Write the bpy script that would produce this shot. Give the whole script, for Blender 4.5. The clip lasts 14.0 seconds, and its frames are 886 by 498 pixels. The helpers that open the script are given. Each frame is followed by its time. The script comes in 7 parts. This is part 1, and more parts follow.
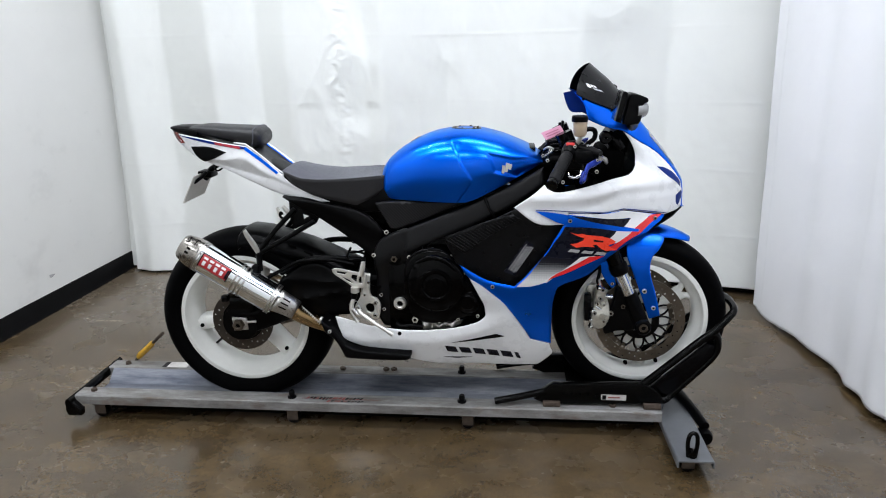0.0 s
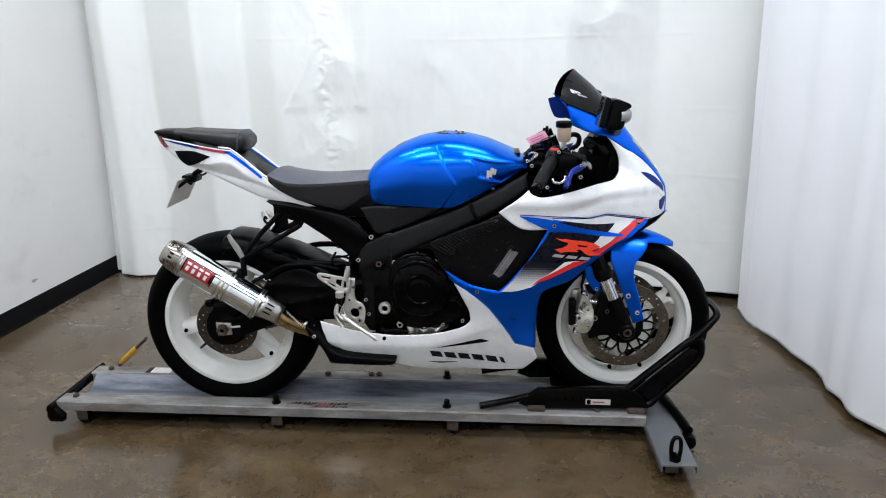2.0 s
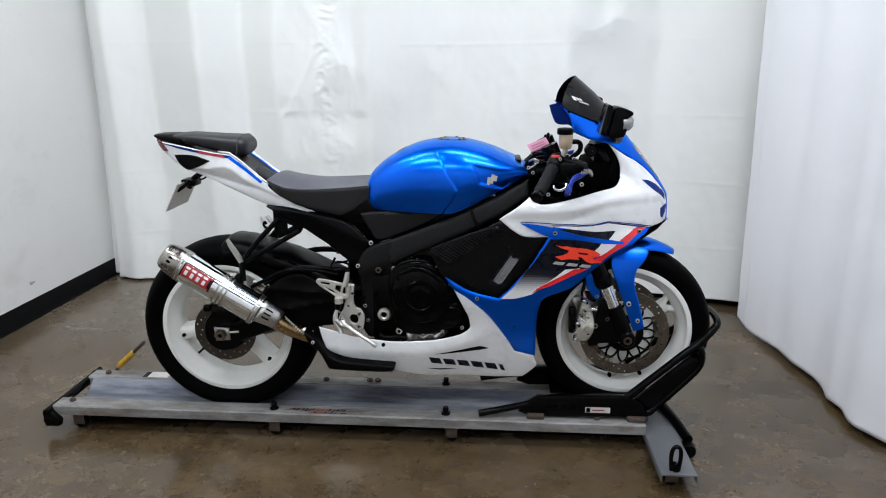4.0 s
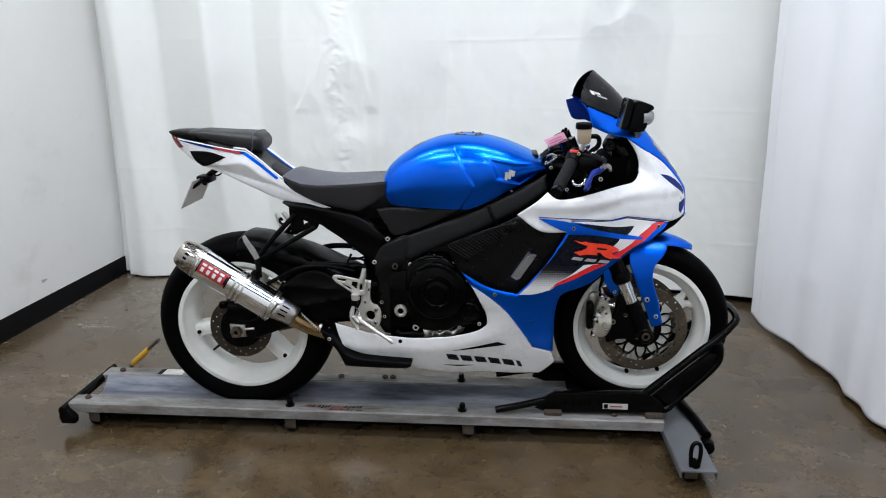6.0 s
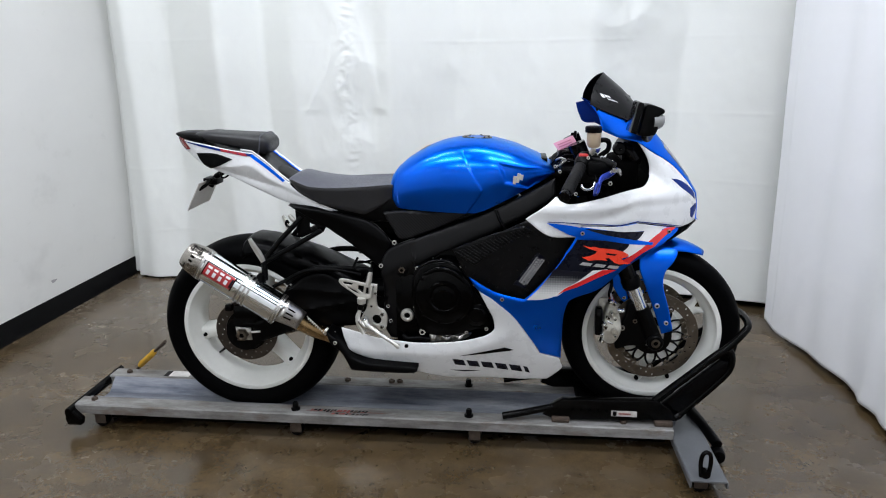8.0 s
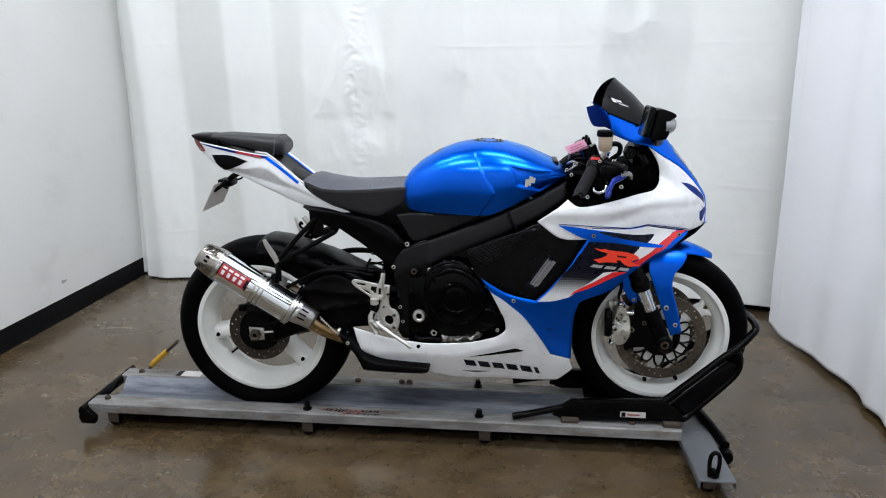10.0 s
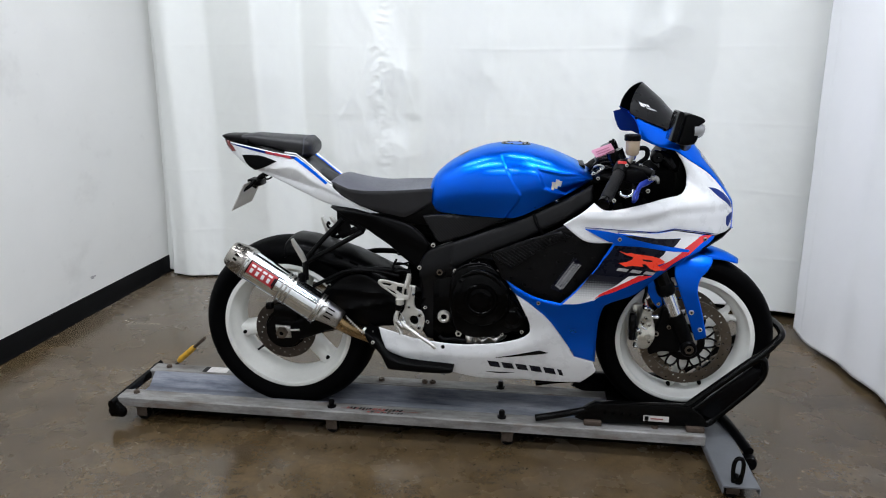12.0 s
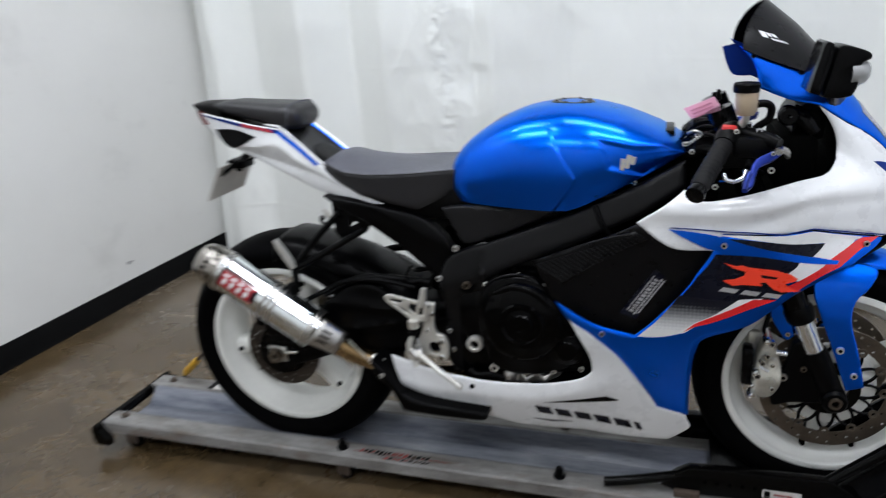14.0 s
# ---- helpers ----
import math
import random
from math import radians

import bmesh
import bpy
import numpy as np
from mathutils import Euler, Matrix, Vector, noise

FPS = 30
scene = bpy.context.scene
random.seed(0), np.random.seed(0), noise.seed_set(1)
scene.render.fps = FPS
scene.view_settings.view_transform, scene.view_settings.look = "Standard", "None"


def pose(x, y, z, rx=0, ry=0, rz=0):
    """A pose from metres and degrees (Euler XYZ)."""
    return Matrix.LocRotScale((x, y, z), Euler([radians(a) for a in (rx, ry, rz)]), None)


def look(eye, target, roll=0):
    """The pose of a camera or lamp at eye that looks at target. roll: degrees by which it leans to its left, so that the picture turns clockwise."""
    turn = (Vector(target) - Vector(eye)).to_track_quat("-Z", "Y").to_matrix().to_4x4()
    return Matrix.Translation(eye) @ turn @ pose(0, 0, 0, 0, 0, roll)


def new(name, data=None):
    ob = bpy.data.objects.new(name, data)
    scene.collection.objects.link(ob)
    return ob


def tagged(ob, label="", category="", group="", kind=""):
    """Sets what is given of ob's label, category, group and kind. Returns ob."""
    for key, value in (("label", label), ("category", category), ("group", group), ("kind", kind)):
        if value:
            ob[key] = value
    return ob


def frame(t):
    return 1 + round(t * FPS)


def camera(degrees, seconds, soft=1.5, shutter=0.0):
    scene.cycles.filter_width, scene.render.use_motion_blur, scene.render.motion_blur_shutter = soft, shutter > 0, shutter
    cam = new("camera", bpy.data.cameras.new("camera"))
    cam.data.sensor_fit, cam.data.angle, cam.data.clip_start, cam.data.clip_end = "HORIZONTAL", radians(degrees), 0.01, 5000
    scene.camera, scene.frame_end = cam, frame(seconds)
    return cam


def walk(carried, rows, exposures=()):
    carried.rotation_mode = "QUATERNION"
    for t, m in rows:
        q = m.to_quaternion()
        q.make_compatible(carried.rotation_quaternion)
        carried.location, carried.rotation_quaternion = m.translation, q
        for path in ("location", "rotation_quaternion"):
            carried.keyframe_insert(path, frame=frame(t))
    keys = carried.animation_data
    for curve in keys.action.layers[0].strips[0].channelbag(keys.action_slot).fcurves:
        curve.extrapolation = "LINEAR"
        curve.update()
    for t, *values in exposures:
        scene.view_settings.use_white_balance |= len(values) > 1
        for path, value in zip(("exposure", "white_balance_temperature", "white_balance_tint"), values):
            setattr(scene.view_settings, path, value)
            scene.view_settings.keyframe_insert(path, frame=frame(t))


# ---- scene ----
from mathutils import geometry

cam = camera(63.6, 14.0, 1.05, 0.45)
PATH = [
    (0, (0.944, -2.391, 1.311), (0.756, -0.478, 0.76), -1.0),
    (0.5, (0.948, -2.389, 1.311), (0.761, -0.476, 0.757), -1.0),
    (1, (0.954, -2.385, 1.311), (0.775, -0.471, 0.757), -1.0),
    (1.5, (0.952, -2.386, 1.314), (0.788, -0.469, 0.764), -0.8),
    (2, (0.956, -2.391, 1.312), (0.8, -0.472, 0.773), -0.7),
    (2.5, (0.955, -2.392, 1.316), (0.807, -0.47, 0.781), -0.6),
    (3, (0.953, -2.389, 1.319), (0.806, -0.466, 0.79), -0.5),
    (5.5, (0.936, -2.37, 1.313), (0.776, -0.449, 0.778), 0.0),
    (6, (0.906, -2.373, 1.31), (0.744, -0.453, 0.774), -0.5),
    (6.5, (0.856, -2.389, 1.307), (0.726, -0.465, 0.776), -0.4),
    (7, (0.857, -2.384, 1.298), (0.766, -0.465, 0.742), 1.7),
    (7.5, (0.926, -2.352, 1.303), (0.819, -0.436, 0.741), 0.8),
    (8, (0.92, -2.345, 1.314), (0.724, -0.428, 0.78), -0.4),
    (10.5, (0.875, -2.388, 1.313), (0.679, -0.467, 0.791), 0.0),
    (11, (0.871, -2.393, 1.317), (0.645, -0.477, 0.792), 0.2),
    (11.5, (0.868, -2.399, 1.318), (0.631, -0.483, 0.796), 0.1),
    (12, (0.859, -2.401, 1.319), (0.614, -0.485, 0.8), 0.3),
    (12.5, (0.824, -2.383, 1.314), (0.564, -0.468, 0.802), 1.0),
    (12.7, (0.837, -2.349, 1.296), (0.571, -0.431, 0.793), 0.7),
    (13, (0.866, -2.269, 1.291), (0.62, -0.365, 0.729), 0.6),
    (13.2, (0.913, -2.162, 1.315), (0.603, -0.291, 0.679), -1.4),
    (13.4, (0.963, -2.062, 1.317), (0.436, -0.241, 0.683), -3.4),
    (13.5, (0.972, -2.031, 1.324), (0.392, -0.225, 0.69), -3.6),
    (13.6, (0.975, -1.971, 1.323), (0.342, -0.183, 0.689), -4.2),
    (13.8, (0.993, -1.861, 1.277), (0.348, -0.070, 0.662), -3.0),
    (14, (1.007, -1.691, 1.267), (0.421, 0.11, 0.625), -3.3),
]
walk(cam, [(t, look(eye, target, roll)) for t, eye, target, roll in PATH], [(0.0, 0.14), (1.8, 0.14), (2.6, 0.01), (12.4, 0.01), (13.2, -0.06), (14.0, -0.10)])

# ---------------------------------------------------------------- light
SKY = bpy.data.worlds.new("hall_ambient")
scene.world = SKY
SKY.use_nodes = True
SKY.node_tree.nodes["Background"].inputs[0].default_value = (0.8, 0.86, 0.9, 1)
SKY.node_tree.nodes["Background"].inputs[1].default_value = 0.01


def area(name, eye, target, sx, sy, power, colour=(1, 1, 1)):
    data = bpy.data.lights.new(name, "AREA")
    data.shape, data.size, data.size_y, data.energy, data.color = "RECTANGLE", sx, sy, power, colour
    ob = new(name, data)
    ob.matrix_world = look(eye, target)
    return ob


# Unseen lamps, places assumed; the y -3.0 pair is added to light the partition
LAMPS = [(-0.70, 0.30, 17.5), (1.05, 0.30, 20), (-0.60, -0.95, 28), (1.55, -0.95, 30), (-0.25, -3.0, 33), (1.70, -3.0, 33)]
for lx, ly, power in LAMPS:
    area("unseen_lamp", (lx, ly, 3.33), (lx, ly, 0), 1.2, 0.5, power, (0.945, 0.985, 1.07))


# ---------------------------------------------------------------- materials
class Nodes:
    """A material and shorthand for its node tree."""

    def __init__(self, name, colour, rough=0.5, metal=0.0, coat=0.0, spec=0.5):
        self.m = bpy.data.materials.new(name)
        self.m.use_nodes = True
        self.t = self.m.node_tree
        self.b = self.t.nodes["Principled BSDF"]
        self.set("Base Color", (*colour, 1))
        self.set("Roughness", rough)
        self.set("Metallic", metal)
        self.set("Coat Weight", coat)
        self.set("Coat Roughness", 0.04)
        self.set("Specular IOR Level", spec)
        self.coord = self.t.nodes.new("ShaderNodeTexCoord").outputs["Object"]

    def set(self, key, value):
        self.b.inputs[key].default_value = value

    def noise(self, scale, detail=4, stretch=(1, 1, 1), rough=0.6):
        mp = self.t.nodes.new("ShaderNodeMapping")
        mp.inputs["Scale"].default_value = stretch
        self.t.links.new(self.coord, mp.inputs["Vector"])
        n = self.t.nodes.new("ShaderNodeTexNoise")
        n.inputs["Scale"].default_value, n.inputs["Detail"].default_value = scale, detail
        n.inputs["Roughness"].default_value = rough
        self.t.links.new(mp.outputs[0], n.inputs["Vector"])
        return n.outputs["Fac"]

    def ramp(self, fac, stops):
        r = self.t.nodes.new("ShaderNodeValToRGB")
        while len(r.color_ramp.elements) < len(stops):
            r.color_ramp.elements.new(0.5)
        for e, (p, c) in zip(r.color_ramp.elements, stops):
            e.position = p
            e.color = (*c, 1) if not isinstance(c, float) else (c, c, c, 1)
        self.t.links.new(fac, r.inputs[0])
        return r.outputs[0]

    def mix(self, fac, a, b, mode="MIX"):
        n = self.t.nodes.new("ShaderNodeMix")
        n.data_type, n.blend_type = "RGBA", mode
        for sock, val in ((n.inputs[0], fac), (n.inputs[6], a), (n.inputs[7], b)):
            if isinstance(val, (int, float)):
                sock.default_value = val if sock.type == "VALUE" else (val, val, val, 1)
            elif isinstance(val, tuple):
                sock.default_value = (*val, 1)
            else:
                self.t.links.new(val, sock)
        return n.outputs[2]

    def to(self, key, out):
        self.t.links.new(out, self.b.inputs[key])
        return self

    def bump(self, height, strength=0.2, distance=0.002):
        n = self.t.nodes.new("ShaderNodeBump")
        n.inputs["Strength"].default_value, n.inputs["Distance"].default_value = strength, distance
        self.t.links.new(height, n.inputs["Height"])
        self.t.links.new(n.outputs[0], self.b.inputs["Normal"])
        return self

    def vary(self, colour, spread, scale, rough=None):
        """Two scales of tone on the base colour and, where asked, of roughness."""
        a, b = self.noise(scale), self.noise(scale * 9, 5)
        lo, hi = [c * (1 - spread) for c in colour], [min(1, c * (1 + spread)) for c in colour]
        big = self.ramp(a, [(0.3, tuple(lo)), (0.7, tuple(hi))])
        self.to("Base Color", self.mix(0.25, big, self.ramp(b, [(0.3, tuple(lo)), (0.7, tuple(hi))])))
        if rough:
            self.to("Roughness", self.ramp(b, [(0.25, rough[0]), (0.75, rough[1])]))
        return self


def plain(name, colour, rough, metal=0.0, coat=0.0, spread=0.12, scale=6.0, grain=0.0, drough=0.06, spec=0.5, tint=None):
    n = Nodes(name, colour, rough, metal, coat, spec)
    if tint:
        n.set("Specular Tint", (*tint, 1))
    n.vary(colour, spread, scale, (max(0.02, rough - drough), min(1, rough + drough)))
    if grain:
        n.bump(n.noise(900, 2), grain, 0.0006)
    return n.m


WHITE = plain("pearl_white_paint", (0.70, 0.71, 0.72), 0.28, 0.0, 0.6, 0.02, 3, 0, 0.03)
BLUE = plain("metallic_blue_paint", (0.0005, 0.118, 0.80), 0.28, 0.985, 0.20, 0.03, 2, 0, 0.008, tint=(0.28, 0.72, 1.0))
# Dark blue of the decals, and the cowl's inside painted as shaded
BLUE_DARK = plain("dark_blue_decal_and_shade", (0.003, 0.020, 0.15), 0.45, 0.0, 0.0, 0.06, 4, spec=0.08)
RIM = plain("white_wheel_paint", (0.735, 0.74, 0.705), 0.33, 0.0, 0.35, 0.08, 7, 0, 0.06)
SATIN = plain("satin_black_plastic", (0.0010, 0.0010, 0.0012), 0.34, 0, 0, 0.2, 5, 0.08, spec=0.075)
FRAME = plain("black_anodised_alloy", (0.0024, 0.0024, 0.0028), 0.34, 0.0, 0, 0.2, 5, 0.06, spec=0.16)
DUCT = plain("grained_black_duct", (0.0020, 0.0020, 0.0024), 0.30, 0, 0, 0.2, 5, 0.06, spec=0.13)
ENGINE = plain("black_crinkle_engine_paint", (0.0005, 0.0005, 0.0006), 0.13, 0, 0.0, 0.25, 18, 0.03, spec=0.085)
GLOSSBLACK = plain("gloss_black_paint", (0.0014, 0.0014, 0.0017), 0.18, 0, 0.0, 0.2, 6, spec=0.11)
# Matt black parts, and shade painted into holes, slots and sockets
DARK = plain("matt_black_and_hollow_shade", (0.001, 0.001, 0.001), 0.8, spec=0.02)
RUBBER = plain("tyre_rubber", (0.0010, 0.0010, 0.0012), 0.58, 0, 0, 0.25, 8, 0.15, spec=0.03)
GRIP = plain("grip_rubber", (0.006, 0.006, 0.0065), 0.65, 0, 0, 0.2, 20, 0.2, spec=0.15)
VINYL = plain("black_seat_vinyl", (0.009, 0.009, 0.0108), 0.44, 0, 0, 0.15, 8, 0.35, spec=0.42)
VINYL_TOP = plain("dark_grey_seat_cloth", (0.056, 0.058, 0.074), 0.46, 0, 0, 0.15, 10, 0.5, spec=0.5)
ALLOY = plain("bare_aluminium", (0.60, 0.59, 0.55), 0.36, 0.7, 0, 0.12, 30)
BRUSHED = plain("brushed_steel", (0.42, 0.41, 0.39), 0.3, 1.0, 0, 0.15, 40)
CHROME = plain("polished_steel", (0.74, 0.77, 0.79), 0.22, 1.0, 0, 0.06, 25)
STEEL = plain("stained_disc_steel", (0.125, 0.104, 0.082), 0.36, 0.85, 0, 0.25, 30)
DISC_DARK = plain("dark_disc_steel", (0.050, 0.041, 0.034), 0.4, 0.7, 0, 0.3, 30)
SLEEVE = plain("polished_canister_steel", (0.84, 0.88, 0.90), 0.09, 1.0, 0, 0.04, 5, 0, 0.02)
TITAN = plain("heat_tinted_pipe", (0.30, 0.20, 0.095), 0.24, 1.0, 0, 0.3, 18)
SWITCH_RED = plain("red_switch_plastic", (0.50, 0.020, 0.018), 0.4)
DEEP_RED = plain("deep_red_decal", (0.33, 0.010, 0.022), 0.35, 0, 0.3, 0.08)
RED = plain("red_decal", (0.62, 0.012, 0.016), 0.3, 0, 0.4, 0.05)
BRIGHTRED = plain("fluorescent_red_decal", (0.85, 0.05, 0.02), 0.3, 0, 0.4, 0.05)
NAVY = plain("dark_navy_decal", (0.003, 0.004, 0.010), 0.28, 0, 0.0, 0.1, spec=0.2)
PALE = plain("white_decal", (0.72, 0.73, 0.74), 0.3, 0, 0.5, 0.04)
SILVER = plain("silver_grey_decal", (0.42, 0.42, 0.43), 0.3, 0.3, 0.4, 0.06)
LEVER = plain("blue_anodised_lever", (0.004, 0.020, 0.20), 0.34, 0.6)
YELLOW = plain("worn_yellow_grip", (0.55, 0.30, 0.02), 0.5, 0, 0, 0.3, 40)
PINK = plain("pink_paper_tag", (0.85, 0.42, 0.55), 0.8, 0, 0, 0.1, 30)
CAST = plain("cast_caliper_alloy", (0.52, 0.505, 0.445), 0.36, 0.7, 0, 0.22, 60, 0.25)
WORN_RED = plain("worn_red_print", (0.22, 0.035, 0.03), 0.6, 0, 0, 0.4, 60)
BADGE = plain("dark_red_badge", (0.36, 0.014, 0.02), 0.4, 0, 0, 0.2, 40)
CAP_STEEL = plain("smoked_cap_steel", (0.34, 0.32, 0.29), 0.26, 1.0, 0, 0.05, 6, 0, 0.02)
AMBER = plain("cloudy_reservoir_plastic", (0.42, 0.33, 0.23), 0.35, 0, 0, 0.1, 15)
CHOCK = plain("gloss_black_steel", (0.0014, 0.0014, 0.0014), 0.2, 0, 0.0, 0.3, 12, spec=0.11)
LABEL = plain("worn_white_sticker", (0.5, 0.48, 0.46), 0.5, 0, 0, 0.2, 60)
TAIL_RED = plain("dark_red_lens", (0.10, 0.008, 0.007), 0.15, 0, 0.6)
PLATE = plain("grey_number_plate", (0.58, 0.56, 0.52), 0.5, 0.1, 0, 0.12, 20)


def carbon():
    n = Nodes("carbon_fibre_weave", (0.02, 0.02, 0.022), 0.3, 0.0, 0.0, 0.18)
    c = n.t.nodes.new("ShaderNodeTexWave")
    c.bands_direction, c.inputs["Scale"].default_value = "DIAGONAL", 62.0
    n.t.links.new(n.coord, c.inputs["Vector"])
    n.to("Base Color", n.ramp(c.outputs["Fac"], [(0.3, (0.002, 0.002, 0.002)), (0.7, (0.013, 0.013, 0.0145))]))
    n.to("Roughness", n.ramp(n.noise(8), [(0.3, 0.3), (0.7, 0.45)]))
    return n.m


CARBON = carbon()


def halftone():
    n = Nodes("dotted_fade_decal", (0.6, 0.6, 0.61), 0.3, 0.0, 0.0, 0.3)
    sep = n.t.nodes.new("ShaderNodeSeparateXYZ")
    n.t.links.new(n.coord, sep.inputs[0])
    vor = n.t.nodes.new("ShaderNodeTexVoronoi")
    vor.inputs["Scale"].default_value, vor.inputs["Randomness"].default_value = 130.0, 0.1
    n.t.links.new(n.coord, vor.inputs["Vector"])
    up = n.ramp(sep.outputs["Z"], [(0.582, 0.0), (0.668, 1.0)])
    add = n.mix(0.35, up, vor.outputs["Distance"], "ADD")
    n.to("Base Color", n.ramp(add, [(0.2, (0.66, 0.67, 0.68)), (0.5, (0.40, 0.41, 0.42)), (0.92, (0.004, 0.005, 0.011))]))
    return n.m


FADE = halftone()


def clear_plastic(name, colour, rough, weight):
    n = Nodes(name, colour, rough)
    n.set("Transmission Weight", weight)
    n.set("IOR", 1.45)
    n.to("Roughness", n.ramp(n.noise(20), [(0.3, rough), (0.7, rough + 0.03)]))
    return n.m


SMOKE = plain("dark_smoke_screen", (0.004, 0.004, 0.0045), 0.30, 0, 0, 0.1, 6, spec=0.14)
LENS = clear_plastic("clear_lens", (0.62, 0.63, 0.64), 0.1, 0.6)


def concrete():
    n = Nodes("sealed_concrete", (0.2, 0.18, 0.15), 0.35, spec=0.8)
    n.t.nodes.remove(n.coord.node)
    n.coord = n.t.nodes.new("ShaderNodeNewGeometry").outputs["Position"]
    big = n.ramp(n.noise(1.1, 6, (1, 1.6, 1)), [(0.25, (0.042, 0.0270, 0.0115)), (0.5, (0.066, 0.0440, 0.0205)), (0.78, (0.108, 0.075, 0.040))])
    mid = n.ramp(n.noise(5.5, 8, (1, 1.3, 1), 0.7), [(0.30, (0.52, 0.50, 0.47)), (0.5, (0.95, 0.95, 0.95)), (0.68, (1.35, 1.33, 1.28))])
    col = n.mix(0.85, big, mid, "MULTIPLY")
    spots = n.ramp(n.noise(26, 8, (1, 1, 1), 0.7), [(0.26, (0.50, 0.48, 0.45)), (0.46, (1.0, 1.0, 1.0)), (0.66, (1.18, 1.17, 1.15))])
    col = n.mix(0.75, col, spots, "MULTIPLY")
    grain = n.ramp(n.noise(110, 5, (1, 0.6, 1), 0.7), [(0.30, (0.70, 0.69, 0.67)), (0.50, (1.0, 1.0, 1.0)), (0.72, (1.25, 1.24, 1.2))])
    col = n.mix(0.7, col, grain, "MULTIPLY")
    pale = n.ramp(n.noise(2.2, 5, (0.6, 1.5, 1), 0.62), [(0.52, 0.0), (0.80, 0.45)])
    col = n.mix(pale, col, (0.16, 0.135, 0.105))
    # paler towards the back corner by the wall, with a ragged edge
    away = n.t.nodes.new("ShaderNodeVectorMath")
    away.operation = "DISTANCE"
    away.inputs[1].default_value = (-1.15, 1.15, 0.0)
    n.t.links.new(n.coord, away.inputs[0])
    ragged = n.mix(0.6, away.outputs["Value"], n.noise(2.6, 7, (1, 1.4, 1), 0.68), "ADD")
    corner_pale = n.ramp(ragged, [(0.55, 0.62), (1.0, 0.0)])
    col = n.mix(corner_pale, col, (0.150, 0.122, 0.090))
    n.to("Base Color", col)
    n.to("Roughness", n.ramp(n.noise(4.2, 8), [(0.3, 0.17), (0.7, 0.34)]))
    n.bump(n.noise(60, 6), 0.05, 0.002)
    return n.m


def cloth(name, colour):
    n = Nodes(name, colour, 0.42)
    n.vary(colour, 0.015, 1.4, (0.36, 0.5))
    n.set("Sheen Weight", 0.1)
    a, b = n.noise(7, 5, (1, 1, 0.5)), n.noise(46, 4, (1, 1, 0.7))
    n.bump(n.mix(0.3, a, b), 0.16, 0.010)
    return n.m


def wall_paint():
    n = Nodes("white_wall_paint", (0.74, 0.74, 0.72), 0.6)
    smear = n.ramp(n.noise(1.6, 5, (1, 1, 1.4)), [(0.28, (0.62, 0.62, 0.60)), (0.42, (0.73, 0.73, 0.71)), (0.7, (0.76, 0.76, 0.74))])
    scuff = n.ramp(n.noise(9, 8, (1, 1, 2)), [(0.25, (0.86, 0.86, 0.86)), (0.36, (1.0, 1.0, 1.0))])
    n.to("Base Color", n.mix(0.6, smear, scuff, "MULTIPLY"))
    n.bump(n.noise(120, 3), 0.08, 0.002)
    return n.m


def zinc():
    n = Nodes("worn_galvanised_steel", (0.35, 0.36, 0.38), 0.6, 0.12)
    big = n.ramp(n.noise(5.5, 9, (1, 3, 3), 0.7), [(0.28, (0.070, 0.065, 0.056)), (0.5, (0.188, 0.183, 0.175)), (0.75, (0.315, 0.313, 0.308))])
    rust = n.ramp(n.noise(10, 9, (0.7, 2, 2), 0.7), [(0.53, 0.0), (0.66, 0.75)])
    col = n.mix(rust, big, (0.13, 0.095, 0.07))
    grime = n.ramp(n.noise(22, 8, (0.25, 3, 1)), [(0.34, (0.5, 0.5, 0.5)), (0.46, (1.0, 1.0, 1.0))])
    n.to("Base Color", n.mix(0.55, col, grime, "MULTIPLY"))
    n.to("Roughness", n.ramp(n.noise(14, 6), [(0.3, 0.5), (0.7, 0.72)]))
    n.bump(n.noise(140, 4), 0.1, 0.001)
    return n.m


def zinc_trough():
    n = Nodes("scuffed_blue_grey_steel", (0.3, 0.32, 0.37), 0.45, 0.35)
    big = n.ramp(n.noise(5, 9, (0.5, 3, 3), 0.7), [(0.32, (0.06, 0.072, 0.098)), (0.5, (0.16, 0.172, 0.205)), (0.75, (0.33, 0.335, 0.35))])
    drag = n.ramp(n.noise(9, 9, (0.35, 5, 5), 0.75), [(0.34, (0.38, 0.42, 0.5)), (0.47, (1.0, 1.0, 1.0))])
    n.to("Base Color", n.mix(0.6, big, drag, "MULTIPLY"))
    n.to("Roughness", n.ramp(n.noise(14, 6), [(0.3, 0.35), (0.7, 0.55)]))
    return n.m


CLOTH, COOL_CLOTH = cloth("white_sheeting", (0.775, 0.792, 0.770)), cloth("cool_white_sheeting", (0.79, 0.80, 0.83))
CONCRETE, WALL, ZINC, TROUGH = concrete(), wall_paint(), zinc(), zinc_trough()
RUSTY = plain("rusty_bolt_steel", (0.075, 0.055, 0.042), 0.7, 0.4, 0, 0.4, 60)
GREYSTEEL = plain("grey_painted_steel", (0.125, 0.132, 0.142), 0.45, 0.2, 0, 0.16, 9, 0.05, 0.1)
BASEBOARD = plain("black_vinyl_baseboard", (0.0022, 0.0022, 0.0026), 0.5, 0, 0, 0.2, 4, spec=0.08)
CEILING = plain("dark_ceiling_paint", (0.12, 0.12, 0.125), 0.9, 0, 0, 0.1, 2, spec=0.1)
# Walls coloured dark so the unseen hall and the hem gap look shaded
DIM = plain("darkened_wall", (0.06, 0.06, 0.062), 0.8, 0, 0, 0.1, 1, spec=0.1)


# ---------------------------------------------------------------- building helpers
HOME = {}


